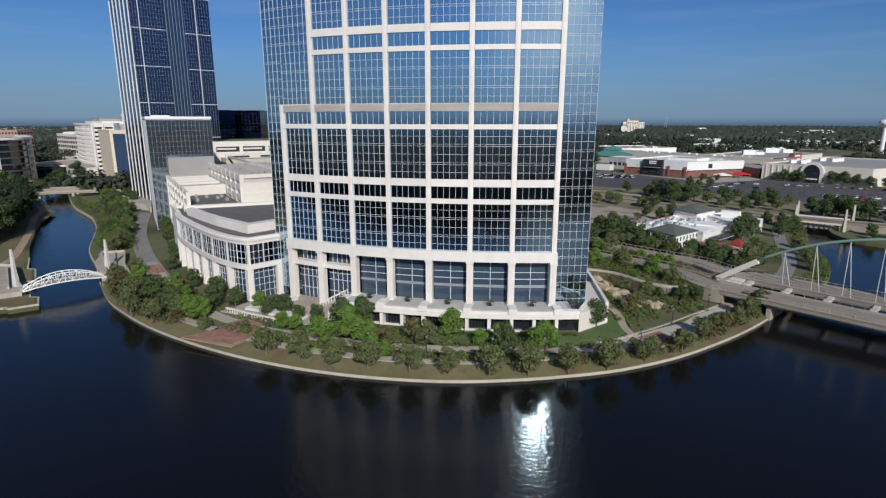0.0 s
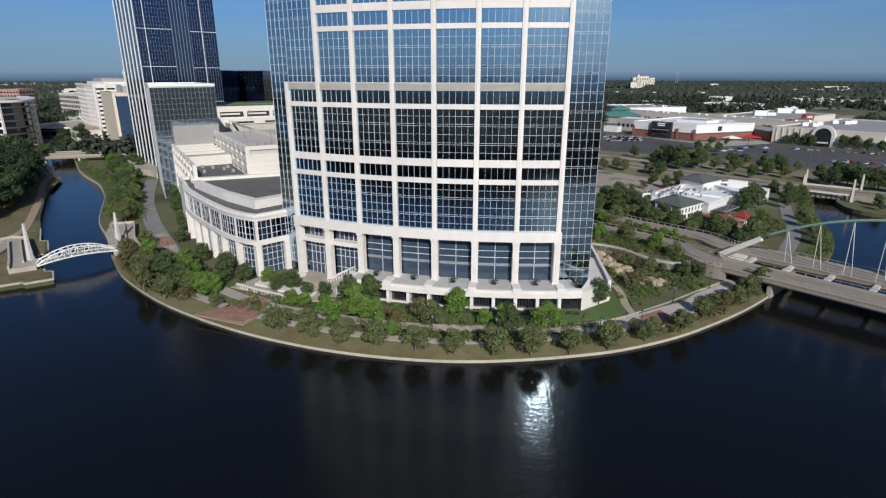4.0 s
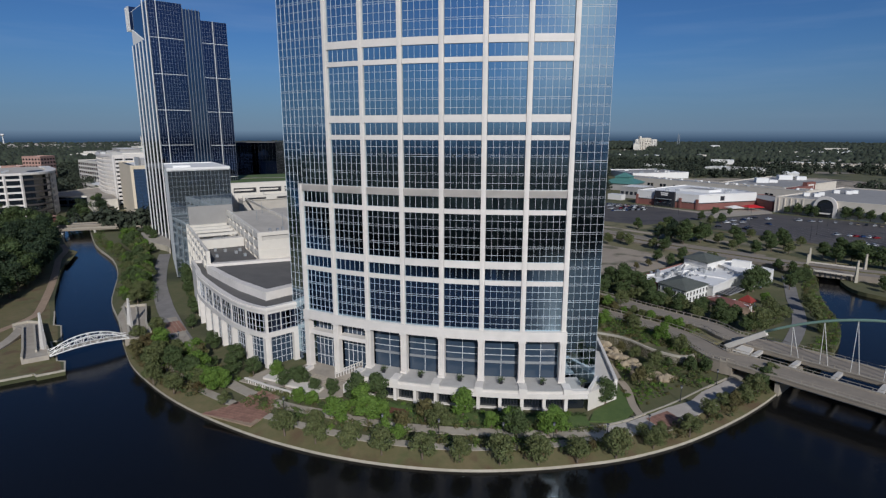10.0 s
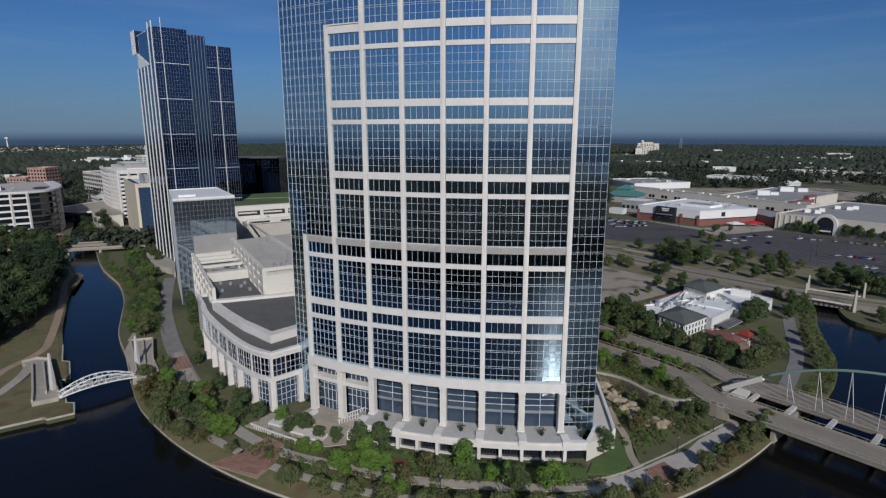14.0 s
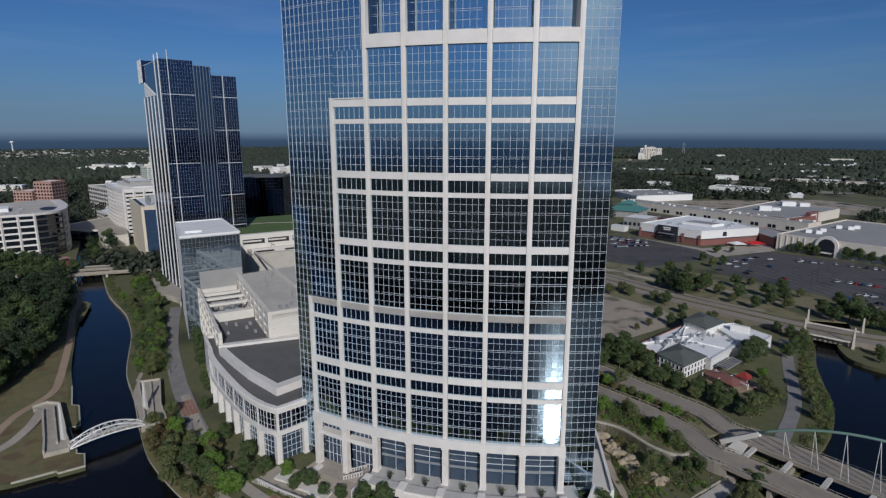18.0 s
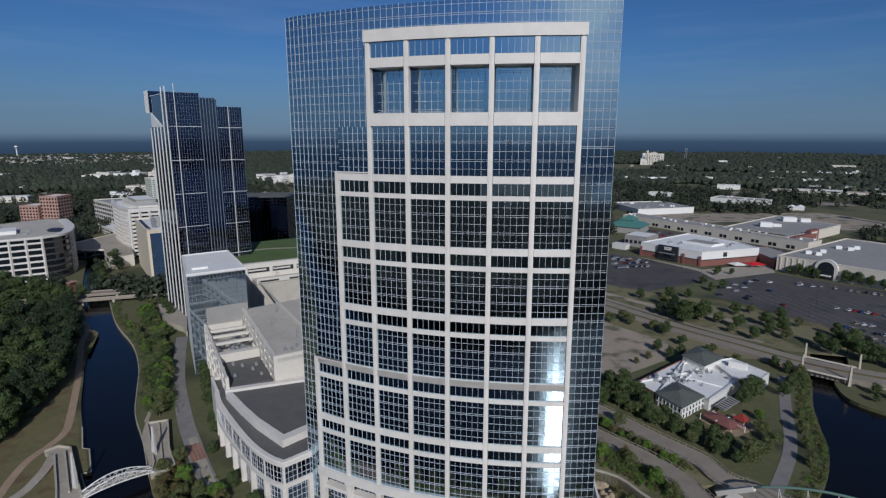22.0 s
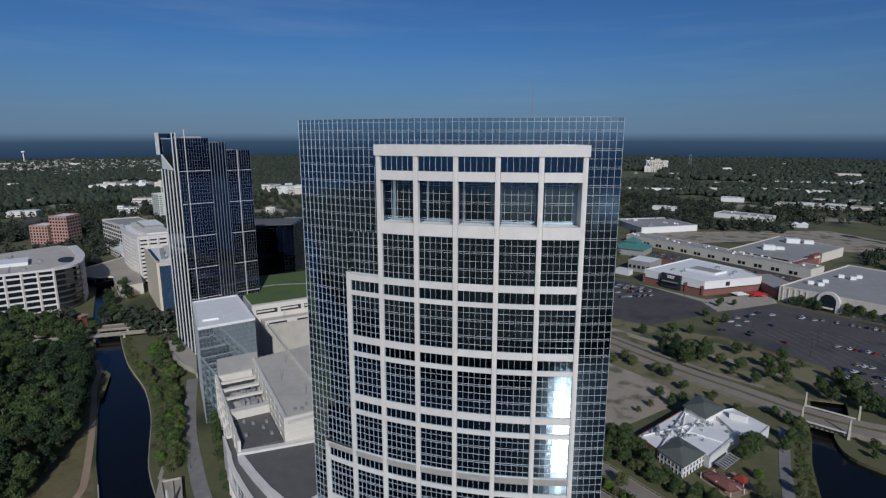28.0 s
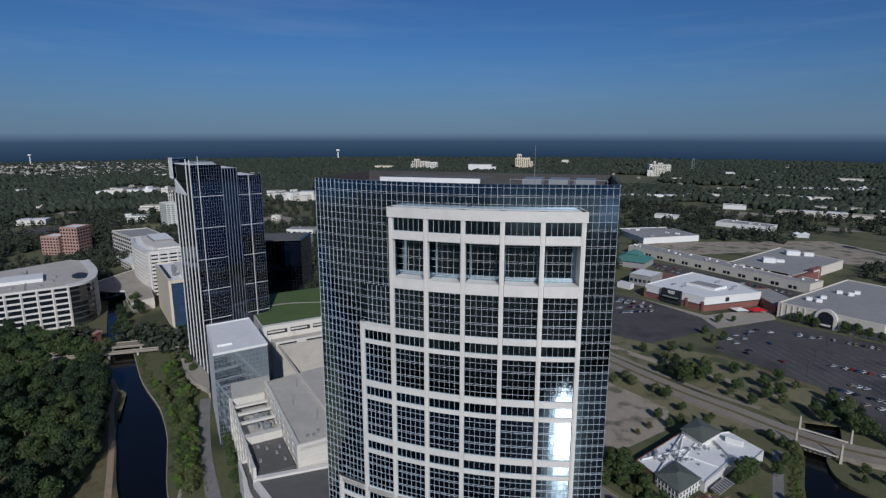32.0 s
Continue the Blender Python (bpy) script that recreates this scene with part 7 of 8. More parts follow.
plant_first = []
for x, y in ((-35.7, -30.2), (-28, -31.3), (-20.6, -31.7), (-13.5, -31.6), (-5.3, -31.0), (1.9, -30.0), (9.6, -28.6), (16.7, -26.7), (23.9, -24.2), (31.2, -20.5), (38.6, -15.2), (46.4, -8.6)):
    plant("oak", x, y, 1.0 if x < 32 else 0.8, LAND - 0.4)
for x, y, kd, s in ((-63.3, -17.2, "bright", 1.0), (-52.8, -18.5, "oak", 0.9), (-52.3, -6, "bright", 0.72), (-45.5, -9, "deep", 0.75), (-38.6, -11.5, "deep", 0.6), (-33.7, -11.8, "deep", 0.62),
                    (-27, -13, "deep", 1.05), (-22.3, -12, "deep", 1.1), (-27, -23.8, "bright", 0.95), (-20.3, -22.2, "bright", 1.15), (-23.5, -18.5, "bright", 1.0), (-4.9, -20.5, "oak", 0.95), (-1.3, -13.2, "bright", 1.0),
                    (11.5, -19.2, "deep", 0.85), (17.7, -17.2, "bright", 0.8), (29.5, 0.6, "deep", 1.05), (-12, -23.2, "dry", 0.9), (-8.5, -18.5, "dry", 1.0), (5.9, -17.5, "bright", 0.7), (-44, -27.2, "dry", 0.8), (-47.1, -11.1, "deep", 0.7), (-43.5, -8.8, "deep", 0.75), (10.1, -17.2, "bright", 0.95), (19.4, -15.8, "bright", 0.95),
                    (-101.4, 1.8, "rust", 0.8), (-94, -2.5, "rust", 1.0), (-98, 3.5, "rust", 0.7), (-89, -6.5, "rust", 0.8), (-103, 6, "rust", 0.6), (-90.6, -4.4, "oak", 1.0), (-79.5, -10.5, "deep", 1.1), (-71.4, -14, "deep", 1.0), (-62.9, -9.5, "deep", 0.95), (-71.5, -20.5, "oak", 1.0), (-85.3, -11.5, "oak", 1.1), (-79.8, -17.8, "oak", 1.0),
                    (-77.8, -3, "dry", 1.0), (-80, 5.5, "deep", 0.9), (-66.5, -2.5, "deep", 1.0), (-58, -7.5, "deep", 0.9), (-87, 3, "oak", 0.8), (-92, 10.5, "deep", 0.8), (-98, 19, "deep", 0.7), (-84, -4.5, "oak", 1.1), (-74.5, -8.5, "oak", 1.0), (-96.5, -5.5, "dry", 0.9), (-88, -9.5, "deep", 1.0), (-67, -16.5, "oak", 0.9),
                    (37.7, 12.7, "dry", 0.9), (40, 16.6, "oak", 0.8), (42.5, 24, "oak", 0.9), (51.6, 24.7, "deep", 0.7), (55.5, 25.5, "deep", 0.6), (46, 26, "deep", 0.5), (38, 29, "oak", 0.7), (34.5, 32, "dry", 0.7),
                    (64.5, 15.5, "oak", 0.85), (68, 20, "deep", 0.9), (66.5, 22.5, "oak", 0.8), (61, 9.5, "oak", 0.7), (58, 6, "dry", 0.7), (70.5, 24.5, "oak", 0.8)):
    plant(kd, x, y, s)
for x, y, kd, s, z in ((31.8, 68.5, "bright", 0.8, 3.6), (36, 72.5, "oak", 1.0, 3.6), (38.5, 46.5, "oak", 0.8, 4), (45.5, 38.0, "bright", 0.8, 4), (50, 33, "oak", 0.8, 4), (30, 90.5, "deep", 1.0, LAND), (37, 49.5, "dry", 0.8, 4), (45, 43, "oak", 0.6, 4), (30, 49, "bright", 0.7, 4), (22, 70, "oak", 0.9, 3), (15, 78, "oak", 0.9, 3)):
    plant(kd, x, y, s, z)
for x, y, kd, s in ((76.4, 62, "cypress", 1.0), (72.2, 69.9, "deep", 0.9), (80, 66, "cypress", 0.8), (33.7, 103.5, "deep", 1.2), (37.9, 100.2, "deep", 1.3), (43.7, 99, "deep", 1.2), (39, 108, "deep", 1.3), (33, 112, "deep", 1.1), (47, 92, "deep", 1.1), (53, 84, "deep", 1.1), (56.4, 79, "deep", 1.0), (63.6, 76.3, "deep", 1.0), (68, 73, "deep", 1.0), (88, 112, "deep", 1.5), (92.5, 117, "deep", 1.2), (85, 107, "deep", 1.1), (88, 95, "bright", 0.8), (86, 84, "oak", 1.0), (88, 76, "oak", 1.0), (84, 70, "cypress", 0.7),
                    (103, 119, "deep", 1.0), (108, 128, "deep", 1.0), (112.4, 131, "deep", 1.1), (100.3, 88, "oak", 0.9), (98.5, 77.1, "oak", 0.9), (96.5, 66, "oak", 0.8), (103, 100, "oak", 0.8), (116, 143, "oak", 1.1), (62, 150, "deep", 0.9), (52, 146, "dry", 0.8), (46, 138, "dry", 0.7), (57, 158, "deep", 0.9), (68, 156, "deep", 0.9), (80, 157, "deep", 0.9), (92, 152, "oak", 0.9), (26, 150, "dry", 0.7), (20, 176, "dry", 0.7)):
    plant(kd, x, y, s)
for x, y, s in ((34.9, 196, 1.2), (42, 203, 1.1), (45.7, 196, 1.1), (58, 190, 1.0), (63.4, 184, 1.1), (75.2, 212, 1.9), (82.8, 219, 1.8), (79, 226, 1.7), (90, 222, 1.5), (95.3, 213, 1.3), (99, 197, 1.1), (108.3, 189, 1.2), (104, 205, 1.3), (118, 198, 1.3), (124.7, 193, 1.3), (126, 205, 1.4), (120, 214, 1.2), (152, 188, 1.5), (157, 196, 1.6), (152, 205, 1.4), (73.6, 257.9, 1.3), (104.5, 285, 1.2), (113, 293, 1.1), (101.8, 303.5, 1.1), (68, 240, 1.3), (55, 252, 1.2), (92, 240, 1.2), (108, 232, 1.2), (118, 238, 1.1), (131, 226, 1.2), (138, 218, 1.1), (86, 262, 1.0), (70, 170, 0.9), (84, 164, 0.9), (168, 150, 1.3), (176, 143, 1.4), (160, 130, 1.2), (170, 126, 1.2), (185, 120, 1.3)):
    plant("deep" if (x + y) % 3 < 1.6 else "oak", x, y, s)
for k in range(26):                      # hedge of trees behind the far road
    c = Vector((26, 100)).lerp(Vector((76, 60)), (k + 0.5) / 26) + Vector((rt_.uniform(-2.2, 2.2), rt_.uniform(-1.0, 3.0)))
    plant(rt_.choice(("deep", "deep", "oak")), c.x, c.y, rt_.uniform(0.7, 1.0))
for k in range(15):                      # strip between the two roads
    c = Vector((18, 83)).lerp(Vector((56, 47)), (k + 0.5) / 15) + Vector((rt_.uniform(-0.8, 0.8), rt_.uniform(-0.8, 0.8)))
    plant(rt_.choice(("dry", "oak", "bright")), c.x, c.y, rt_.uniform(0.35, 0.75), 3.2)
for x, y, s in ((150, 172, 1.5), (156, 168, 1.6), (148, 180, 1.5), (140, 176, 1.3), (138, 186, 1.3), (162, 162, 1.3), (141, 132, 0.8), (147, 126, 0.8), (152, 122, 0.7), (158, 118, 0.8), (138, 124, 0.6), (112, 146, 0.9), (108, 152, 0.8)):
    plant("deep", x, y, s)
for x, y, s in ((178, 352, 1.3), (184, 349, 1.4), (187, 344, 1.1), (204, 335, 1.3), (210, 331, 1.4), (216, 327, 1.2), (222, 321, 1.2), (172, 356, 1.0), (230, 317, 1.2), (120, 345, 0.8), (128, 340, 0.8), (116, 335, 0.9), (240, 305, 1.2)):
    plant("deep", x, y, s)
# canal bank planting
for k in range(62):
    c, t = along_line([p[:2] for p in smooth_line([(-134, 37), (-148, 52), (-162, 68), (-176, 82), (-198, 104), (-225, 126), (-245, 142)], 4)], 2.35 * k)
    m = Vector((t.y, -t.x))
    q = c + m * rt_.uniform(-2.6, 3.0)
    plant(rt_.choice(("bright", "deep", "oak", "deep", "oak")), q.x, q.y, rt_.uniform(0.9, 1.2))
for k in range(40):
    c, t = along_line([p[:2] for p in smooth_line([(-141, 37), (-156, 53), (-168, 66), (-182, 80), (-204, 99), (-232, 120)], 4)], 3.0 * k)
    plant(rt_.choice(("deep", "oak", "bright", "oak")), c.x + rt_.uniform(-1.5, 1.5), c.y + rt_.uniform(-1.5, 1.5), rt_.uniform(0.5, 0.85))
for x, y, s in ((-122, 48, 0.9), (-126, 53, 0.9), (-131, 58, 0.9), (-136, 63, 0.9), (-140, 68, 0.8), (-145, 73, 0.9), (-160, 92, 0.9), (-168, 100, 0.9), (-117, 44, 0.8), (-112, 37, 0.7), (-106, 31, 0.7), (-150, 82, 0.9), (-178, 108, 0.9), (-238, 152, 1.0), (-230, 146, 1.0), (-212, 118, 0.9), (-205, 112, 0.8), (-196, 110, 0.9), (-220, 138, 0.9), (-246, 150, 0.9)):
    plant("deep" if x % 3 else "oak", x, y, s)
# woods left of the canal
WOOD = [(-178, -40), (-176, 2), (-180, 14), (-188, 28), (-194, 40), (-222, 70), (-246, 94), (-290, 135), (-335, 148), (-430, 130), (-440, -80), (-215, -80)]

wr = random.Random(17)
stems = []
for _ in range(9000):
    x, y = wr.uniform(-440, -180), wr.uniform(-80, 150)
    if len(stems) < 300 and in_plan(x, y, WOOD) and all((x - a) ** 2 + (y - b) ** 2 > 52 for a, b in stems):
        stems.append((x, y))
        plant("wood", x, y, wr.uniform(0.78, 1.12))
for k in range(24):                      # the edge of the wood along the canal
    c, t = along_line([p[:2] for p in smooth_line([(-168, -30), (-174, 2), (-180, 16), (-186, 28), (-194, 42), (-222, 72), (-236, 86), (-252, 100)], 4)], 7.0 * k)
    plant("wood", c.x - 2 + wr.uniform(-2, 2), c.y + wr.uniform(-2, 2), wr.uniform(0.62, 0.9))
for x, y, s in ((70, 214, 0.9), (76, 208, 1.0), (86, 215, 0.9), (72, 226, 0.85), (64, 220, 0.8), (150, 196, 0.7), (158, 186, 0.7)):
    plant("wood", x, y, s * 0.75)
for x, y, s in ((-300, 150, 0.7), (-312, 178, 0.7), (-330, 190, 0.8), (-345, 205, 0.9), (-320, 175, 0.7), (-290, 175, 0.5), (-283, 182, 0.5), (-300, 190, 0.6), (-275, 190, 0.5), (-345, 222, 0.8), (-362, 235, 0.8)):
    plant("wood", x, y, s)
for ob, m in plant_first:
    ob.matrix_basis = m
for pool in KINDS.values():
    for ob in pool:
        if ob.matrix_basis.translation.z < -50:
            ob.matrix_basis = pose(-230, -20, LAND)


def shrub(label, w, h, mat, seed, leaf=0.16, count=130):
    r = random.Random(seed)
    g = Geo()
    for k in range(3):
        leaf_mass(g, (r.uniform(-w, w) * 0.3, r.uniform(-w, w) * 0.3, h * 0.45), w * 0.45, count // 3, leaf, r, h / w)
    return thing("shrub", g, mat, label, "shrub", "garden shrubs", at=pose(0, 0, -90))


SHRUBS = [shrub("low green garden shrub", 1.6, 1.2, LEAVES["deep"], 1), shrub("bright green garden shrub", 1.5, 1.0, LEAVES["bright"], 2), shrub("brownish dry garden shrub", 1.6, 1.1, LEAVES["dry"], 3)]
sr = random.Random(9)


def bush(k, x, y, s, z=LAND + 0.1):
    m = pose(x, y, z, 0, 0, sr.uniform(0, 360)) @ Matrix.Scale(s, 4)
    if SHRUBS[k].matrix_basis.translation.z < -50:
        SHRUBS[k].matrix_basis = m
    else:
        copy_thing(SHRUBS[k], m)


for k in range(44):                      # hedge under the terrace
    p = arc(127.6 + sr.uniform(-0.3, 0.3), -6.6 + 24 * k / 43)
    bush(0 if k % 5 else 1, *p, sr.uniform(0.8, 1.05))
beds = {"deep": Geo(), "bright": Geo(), "dry": Geo(), "oak": Geo(), "rust": Geo()}


def low_plant(x, y, s, z=LAND + 0.1, leaves_=("deep", "bright", "dry", "oak", "oak")):
    """A small plant of a bed, joined with the others of its leaf."""
    leaf_mass(beds[sr.choice(leaves_)], (x, y, z + 0.35 * s), 0.62 * s, 34, 0.17, sr, 0.7)


for k in range(90):
    low_plant(*arc(131.5 + sr.uniform(-1.6, 2.6), sr.uniform(-7.5, 16)), sr.uniform(0.7, 1.3))
for k in range(60):                      # garden by the steps and the bank
    u = sr.random()
    p = Vector((37.5, 0)).lerp(Vector((57, 22)), u) + Vector((-0.75, 0.66)) * sr.uniform(0.5, 9)
    bush(sr.choice((0, 2, 1, 2)), p.x, p.y, sr.uniform(0.5, 1.0))
for r_ in range(5):                      # rows of small clipped plants
    for k in range(6):
        bush(1, 36.8 + 1.3 * k - 0.2 * r_, 3.0 + 1.6 * r_ + 1.0 * k, 0.42, LAND + 0.3)
for k in range(110):
    p = Vector((27.5, 47)).lerp(Vector((53, 31)), sr.random()) + Vector((sr.uniform(-1, 1), sr.uniform(-2.0, 3.0)))
    bush(sr.choice((0, 2, 2, 1)), p.x, p.y, sr.uniform(0.6, 1.3), 4.0)
for k in range(30):
    p = Vector((-104, 10)).lerp(Vector((-58, -19)), sr.random()) + Vector((sr.uniform(-4, 4), sr.uniform(-4, 4)))
    plant(sr.choice(("deep", "oak", "bright", "rust")), p.x, p.y, sr.uniform(0.5, 0.9))
for k in range(90):
    p = Vector((-100, 2)).lerp(Vector((-56, -12)), sr.random()) + Vector((sr.gauss(0, 4), sr.gauss(0, 4)))
    low_plant(p.x, p.y, sr.uniform(0.9, 1.7))
for k in range(420):                     # beds along the promenade
    low_plant(*arc(sr.choice((133.4, 134.4, 138.6, 139.6, 140.6, 141.6)) + sr.uniform(-0.6, 0.6), sr.uniform(-16, 19)), sr.uniform(0.9, 1.8))
for k in range(12):
    plant(sr.choice(("bright", "deep", "oak")), *arc(sr.choice((135.5, 141.8)) + sr.uniform(-0.6, 0.6), -14 + 33 * (k + 0.5) / 26), sr.uniform(0.42, 0.72))
for k in range(16):
    bush(sr.choice((0, 1)), sr.uniform(-51, -34), sr.uniform(-10, -4), sr.uniform(0.5, 0.9), LAND + 0.3)

for k in range(260):                     # scrub beside the bridge road
    p = Vector((27.5, 55)).lerp(Vector((54, 32.5)), sr.random())
    low_plant(p.x + sr.uniform(-1, 1), p.y + sr.uniform(-4.5, 1.5), sr.uniform(1.0, 2.2), 4.05)
for k in range(160):                     # garden between the rocks and the promenade
    p = Vector((33, 20)).lerp(Vector((56, 24)), sr.random())
    low_plant(p.x, p.y + sr.uniform(-9, 6), sr.uniform(0.8, 1.8), LAND + 0.25)
for k in range(110):                     # scrub on the island between the roads
    p = Vector((18, 86)).lerp(Vector((58, 48)), sr.random())
    low_plant(p.x + sr.uniform(-1.5, 1.5), p.y + sr.uniform(-1.5, 1.5), sr.uniform(1.0, 2.0), 3.4 if p.x < 42 else 4.3)
for k in range(330):                     # rust and green undergrowth between the canal mouth and the podium
    c, t = along_line(shore2, 4 + 50 * sr.random())
    c += Vector((-t.y, t.x)) * sr.uniform(1.0, 13.0)
    if not any(in_plan(c.x, c.y, q) for q in OPEN_GROUND):
        low_plant(c.x, c.y, sr.uniform(1.0, 2.2), LAND, ("rust", "rust", "oak", "dry", "deep"))
strip_ = [p[:2] for p in smooth_line([(24.5, -20.0), (34, -14.5), (43, -9.0), (50, -2.0), (58, 7.5), (66, 17.5)], 4)]
for k in range(15):                      # small trees and scrub between the promenade court and the lake
    c, t = along_line(strip_, 2 + 4.0 * k)
    plant(sr.choice(("oak", "rust", "dry", "oak")), c.x + sr.uniform(-1, 1), c.y + sr.uniform(-1, 1), sr.uniform(0.42, 0.68))
for k in range(120):
    c, t = along_line(strip_, 60 * sr.random())
    low_plant(c.x + sr.uniform(-2, 2), c.y + sr.uniform(-1.6, 1.6), sr.uniform(0.8, 1.5), LAND, ("oak", "dry", "rust", "deep"))
for k in range(260):                     # bushes down to the canal edge
    c, t = along_line([p[:2] for p in canal_right], 190 + 190 * sr.random())
    c += Vector((-t.y, t.x)) * sr.uniform(0.8, 6.5)
    if c.y > 42:
        low_plant(c.x, c.y, sr.uniform(1.2, 2.6), LAND, ("deep", "oak", "bright", "oak", "rust"))
for k in range(240):                     # the thick hedge along the canal walk
    c, t = along_line([(-134.5, 39.5), (-152, 57.5), (-172, 77.5), (-199, 98.5)], 86 * sr.random())
    low_plant(c.x + sr.uniform(-2.6, 2.6), c.y + sr.uniform(-2.6, 2.6), sr.uniform(2.2, 3.8), LAND + sr.uniform(0, 1.6), ("bright", "deep", "oak", "bright"))
for k in range(90):                      # tall scrub on the bank before the bridge road
    p = Vector((28, 58)).lerp(Vector((51.5, 38.2)), sr.random())
    low_plant(p.x + sr.uniform(-1.6, 1.2), p.y + sr.uniform(-2.2, 0.8), sr.uniform(1.8, 3.2), 4.1, ("oak", "dry", "bright", "oak"))
for k in range(70):                      # and between the two roads
    p = Vector((16, 85)).lerp(Vector((56, 48.5)), sr.random())
    low_plant(p.x + sr.uniform(-1.2, 1.2), p.y + sr.uniform(-1.2, 1.2), sr.uniform(1.6, 2.8), 3.4 if p.x < 42 else 4.3, ("oak", "dry", "rust", "oak"))
for k in range(420):                     # reeds and low shrubs on the waterway bank
    c, t = along_line([p[:2] for p in right_shore], 14 + 125 * sr.random())
    m = Vector((-t.y, t.x))
    c += m * sr.uniform(0.3, 5.5)
    low_plant(c.x, c.y, sr.uniform(0.8, 1.7), LAND, ("dry", "oak", "bright", "dry", "deep"))
for leaf, g in beds.items():
    thing("low_planting", g, LEAVES[leaf], "low mixed garden planting in the beds", "plants", kind="stuff")


# ---- the far woods and town ----
KEEP = [((70, 600), (330, 720)), ((-53, -10), (55, 40)), ((-180, -5), (-40, 150)), ((-250, 110), (-165, 215)), ((25, 20), (125, 175)), ((-320, 190), (-255, 250)), ((-445, 210), (-300, 330)), ((-450, 100), (-345, 225)), ((30, 260), (240, 480)), ((45, 420), (290, 640)), ((150, 60), (440, 340)), ((160, 320), (335, 470)), ((-505, 325), (-425, 400)), ((-665, 335), (-580, 428)), ((-550, 485), (-475, 560)), ((-265, 240), (-145, 310)), ((0, 110), (70, 215)), ((-445, -100), (-90, 155)), ((-60, 150), (175, 275)), ((120, 60), (260, 200))]
fr = random.Random(31)
far_places = []


def far_block(x, y, w, d, h, turn, wall, roof, label, name="warehouse"):
    """A building of two or three volumes with a flat roof each."""
    ob = thing(name, label=label, category="building", group="far buildings", at=pose(x, y, LAND - 0.1, 0, 0, turn))
    near = math.hypot(x, y) < 1150
    for k in range(fr.choice((1, 2, 2, 3))):
        f = (1.0, 0.45, 0.3)[k]
        u, v = (0, 0) if k == 0 else (fr.uniform(-0.5, 0.5) * w, fr.uniform(-0.9, 0.3) * d)
        a, b, t = w * f / 2, d * (1 if k == 0 else 0.6) / 2, h * (1, 0.7, 1.3)[k]
        part("wall", Geo().box(u - a, u + a, v - b, v + b, 0, t), wall, ob)
        part("roof", Geo().box(u - a + 0.6, u + a - 0.6, v - b + 0.6, v + b - 0.6, t, t + 0.4), roof, ob)
        if near or h > 30:
            n = min(7, max(2, int(a / 3.5)))
            for q in range(max(1, int(t / 4.4))):
                for i in range(n):
                    c = u - a + 2 * a * (i + 0.5) / n
                    part("window", Geo().box(c - a / n * 0.55, c + a / n * 0.55, v - b - 0.15, v - b + 0.2, 1.4 + 4.2 * q, 3.3 + 4.2 * q), GLASS_WIN, ob)
    for k in range(1):
        u, v = fr.uniform(-0.4, 0.4) * w, fr.uniform(-0.3, 0.3) * d
        part("roof_unit", Geo().box(u - 1.6, u + 1.6, v - 1.4, v + 1.4, h + 0.4, h + 2.0), GREY_METAL, ob)
    far_places.append((x, y, max(w, d) * 0.6))
    return ob


FAR = [(-1384, 904, 60, 30, 20, 35), (-1165, 968, 150, 40, 18, 20), (-1125, 1054, 120, 40, 16, 25), (-1010, 1000, 60, 40, 20, 30), (-714, 1034, 110, 45, 18, 15), (-640, 1010, 60, 50, 24, 25), (-354, 505, 46, 40, 24, 20), (-330, 540, 40, 34, 18, 30), (-537, 724, 34, 24, 14, 20), (-759, 2191, 120, 50, 60, 5), (-700, 2160, 80, 40, 40, 10),
       (-483, 2150, 180, 60, 45, 5), (-330, 2317, 120, 60, 70, 5), (-179, 2756, 90, 60, 40, 0), (207, 2046, 60, 30, 55, 0), (180, 2046, 40, 30, 35, 0), (73, 1181, 90, 30, 12, 0), (88, 735, 110, 60, 11, -10), (160, 745, 60, 40, 9, -12), (243, 845, 90, 40, 11, -12), (278, 1108, 80, 36, 11, -8), (372, 1012, 90, 40, 12, -10), (470, 960, 100, 40, 13, -12),
       (541, 1470, 160, 40, 20, -10), (640, 1440, 140, 40, 22, -12), (291, 757, 40, 26, 9, -14), (450, 2088, 70, 40, 22, 0), (619, 1308, 160, 60, 14, -15), (720, 1240, 130, 60, 14, -15), (252, 1845, 70, 36, 14, 0), (-807, 1584, 80, 40, 14, 10), (-2464, 1691, 120, 40, 20, 40), (-2178, 1775, 160, 50, 18, 35), (-1681, 1278, 100, 40, 14, 35),
       (-914, 2146, 120, 50, 20, 10), (390, 860, 60, 40, 10, -12), (120, 905, 80, 36, 10, -5), (170, 1010, 70, 30, 9, -5), (230, 1300, 90, 30, 11, -6), (100, 1500, 90, 36, 12, 0), (330, 1700, 90, 40, 16, -5), (760, 1900, 120, 44, 18, -15), (900, 1550, 120, 44, 16, -18), (520, 700, 70, 46, 11, -20), (430, 640, 60, 40, 10, -20),
       (-1500, 1500, 90, 40, 14, 30), (-1900, 1150, 110, 44, 15, 38), (-1250, 1700, 120, 44, 14, 25), (-840, 760, 70, 40, 14, 25), (-1050, 700, 60, 36, 16, 35), (-900, 560, 70, 40, 14, 35), (-760, 640, 50, 30, 12, 30), (-250, 820, 60, 30, 12, 10), (-440, 960, 60, 30, 14, 10), (1100, 1250, 140, 60, 14, -20), (840, 1050, 120, 60, 13, -20)]
FAR = [f for f in FAR if f[0] < 20 or f[1] > 1800 or f[0] > 760]
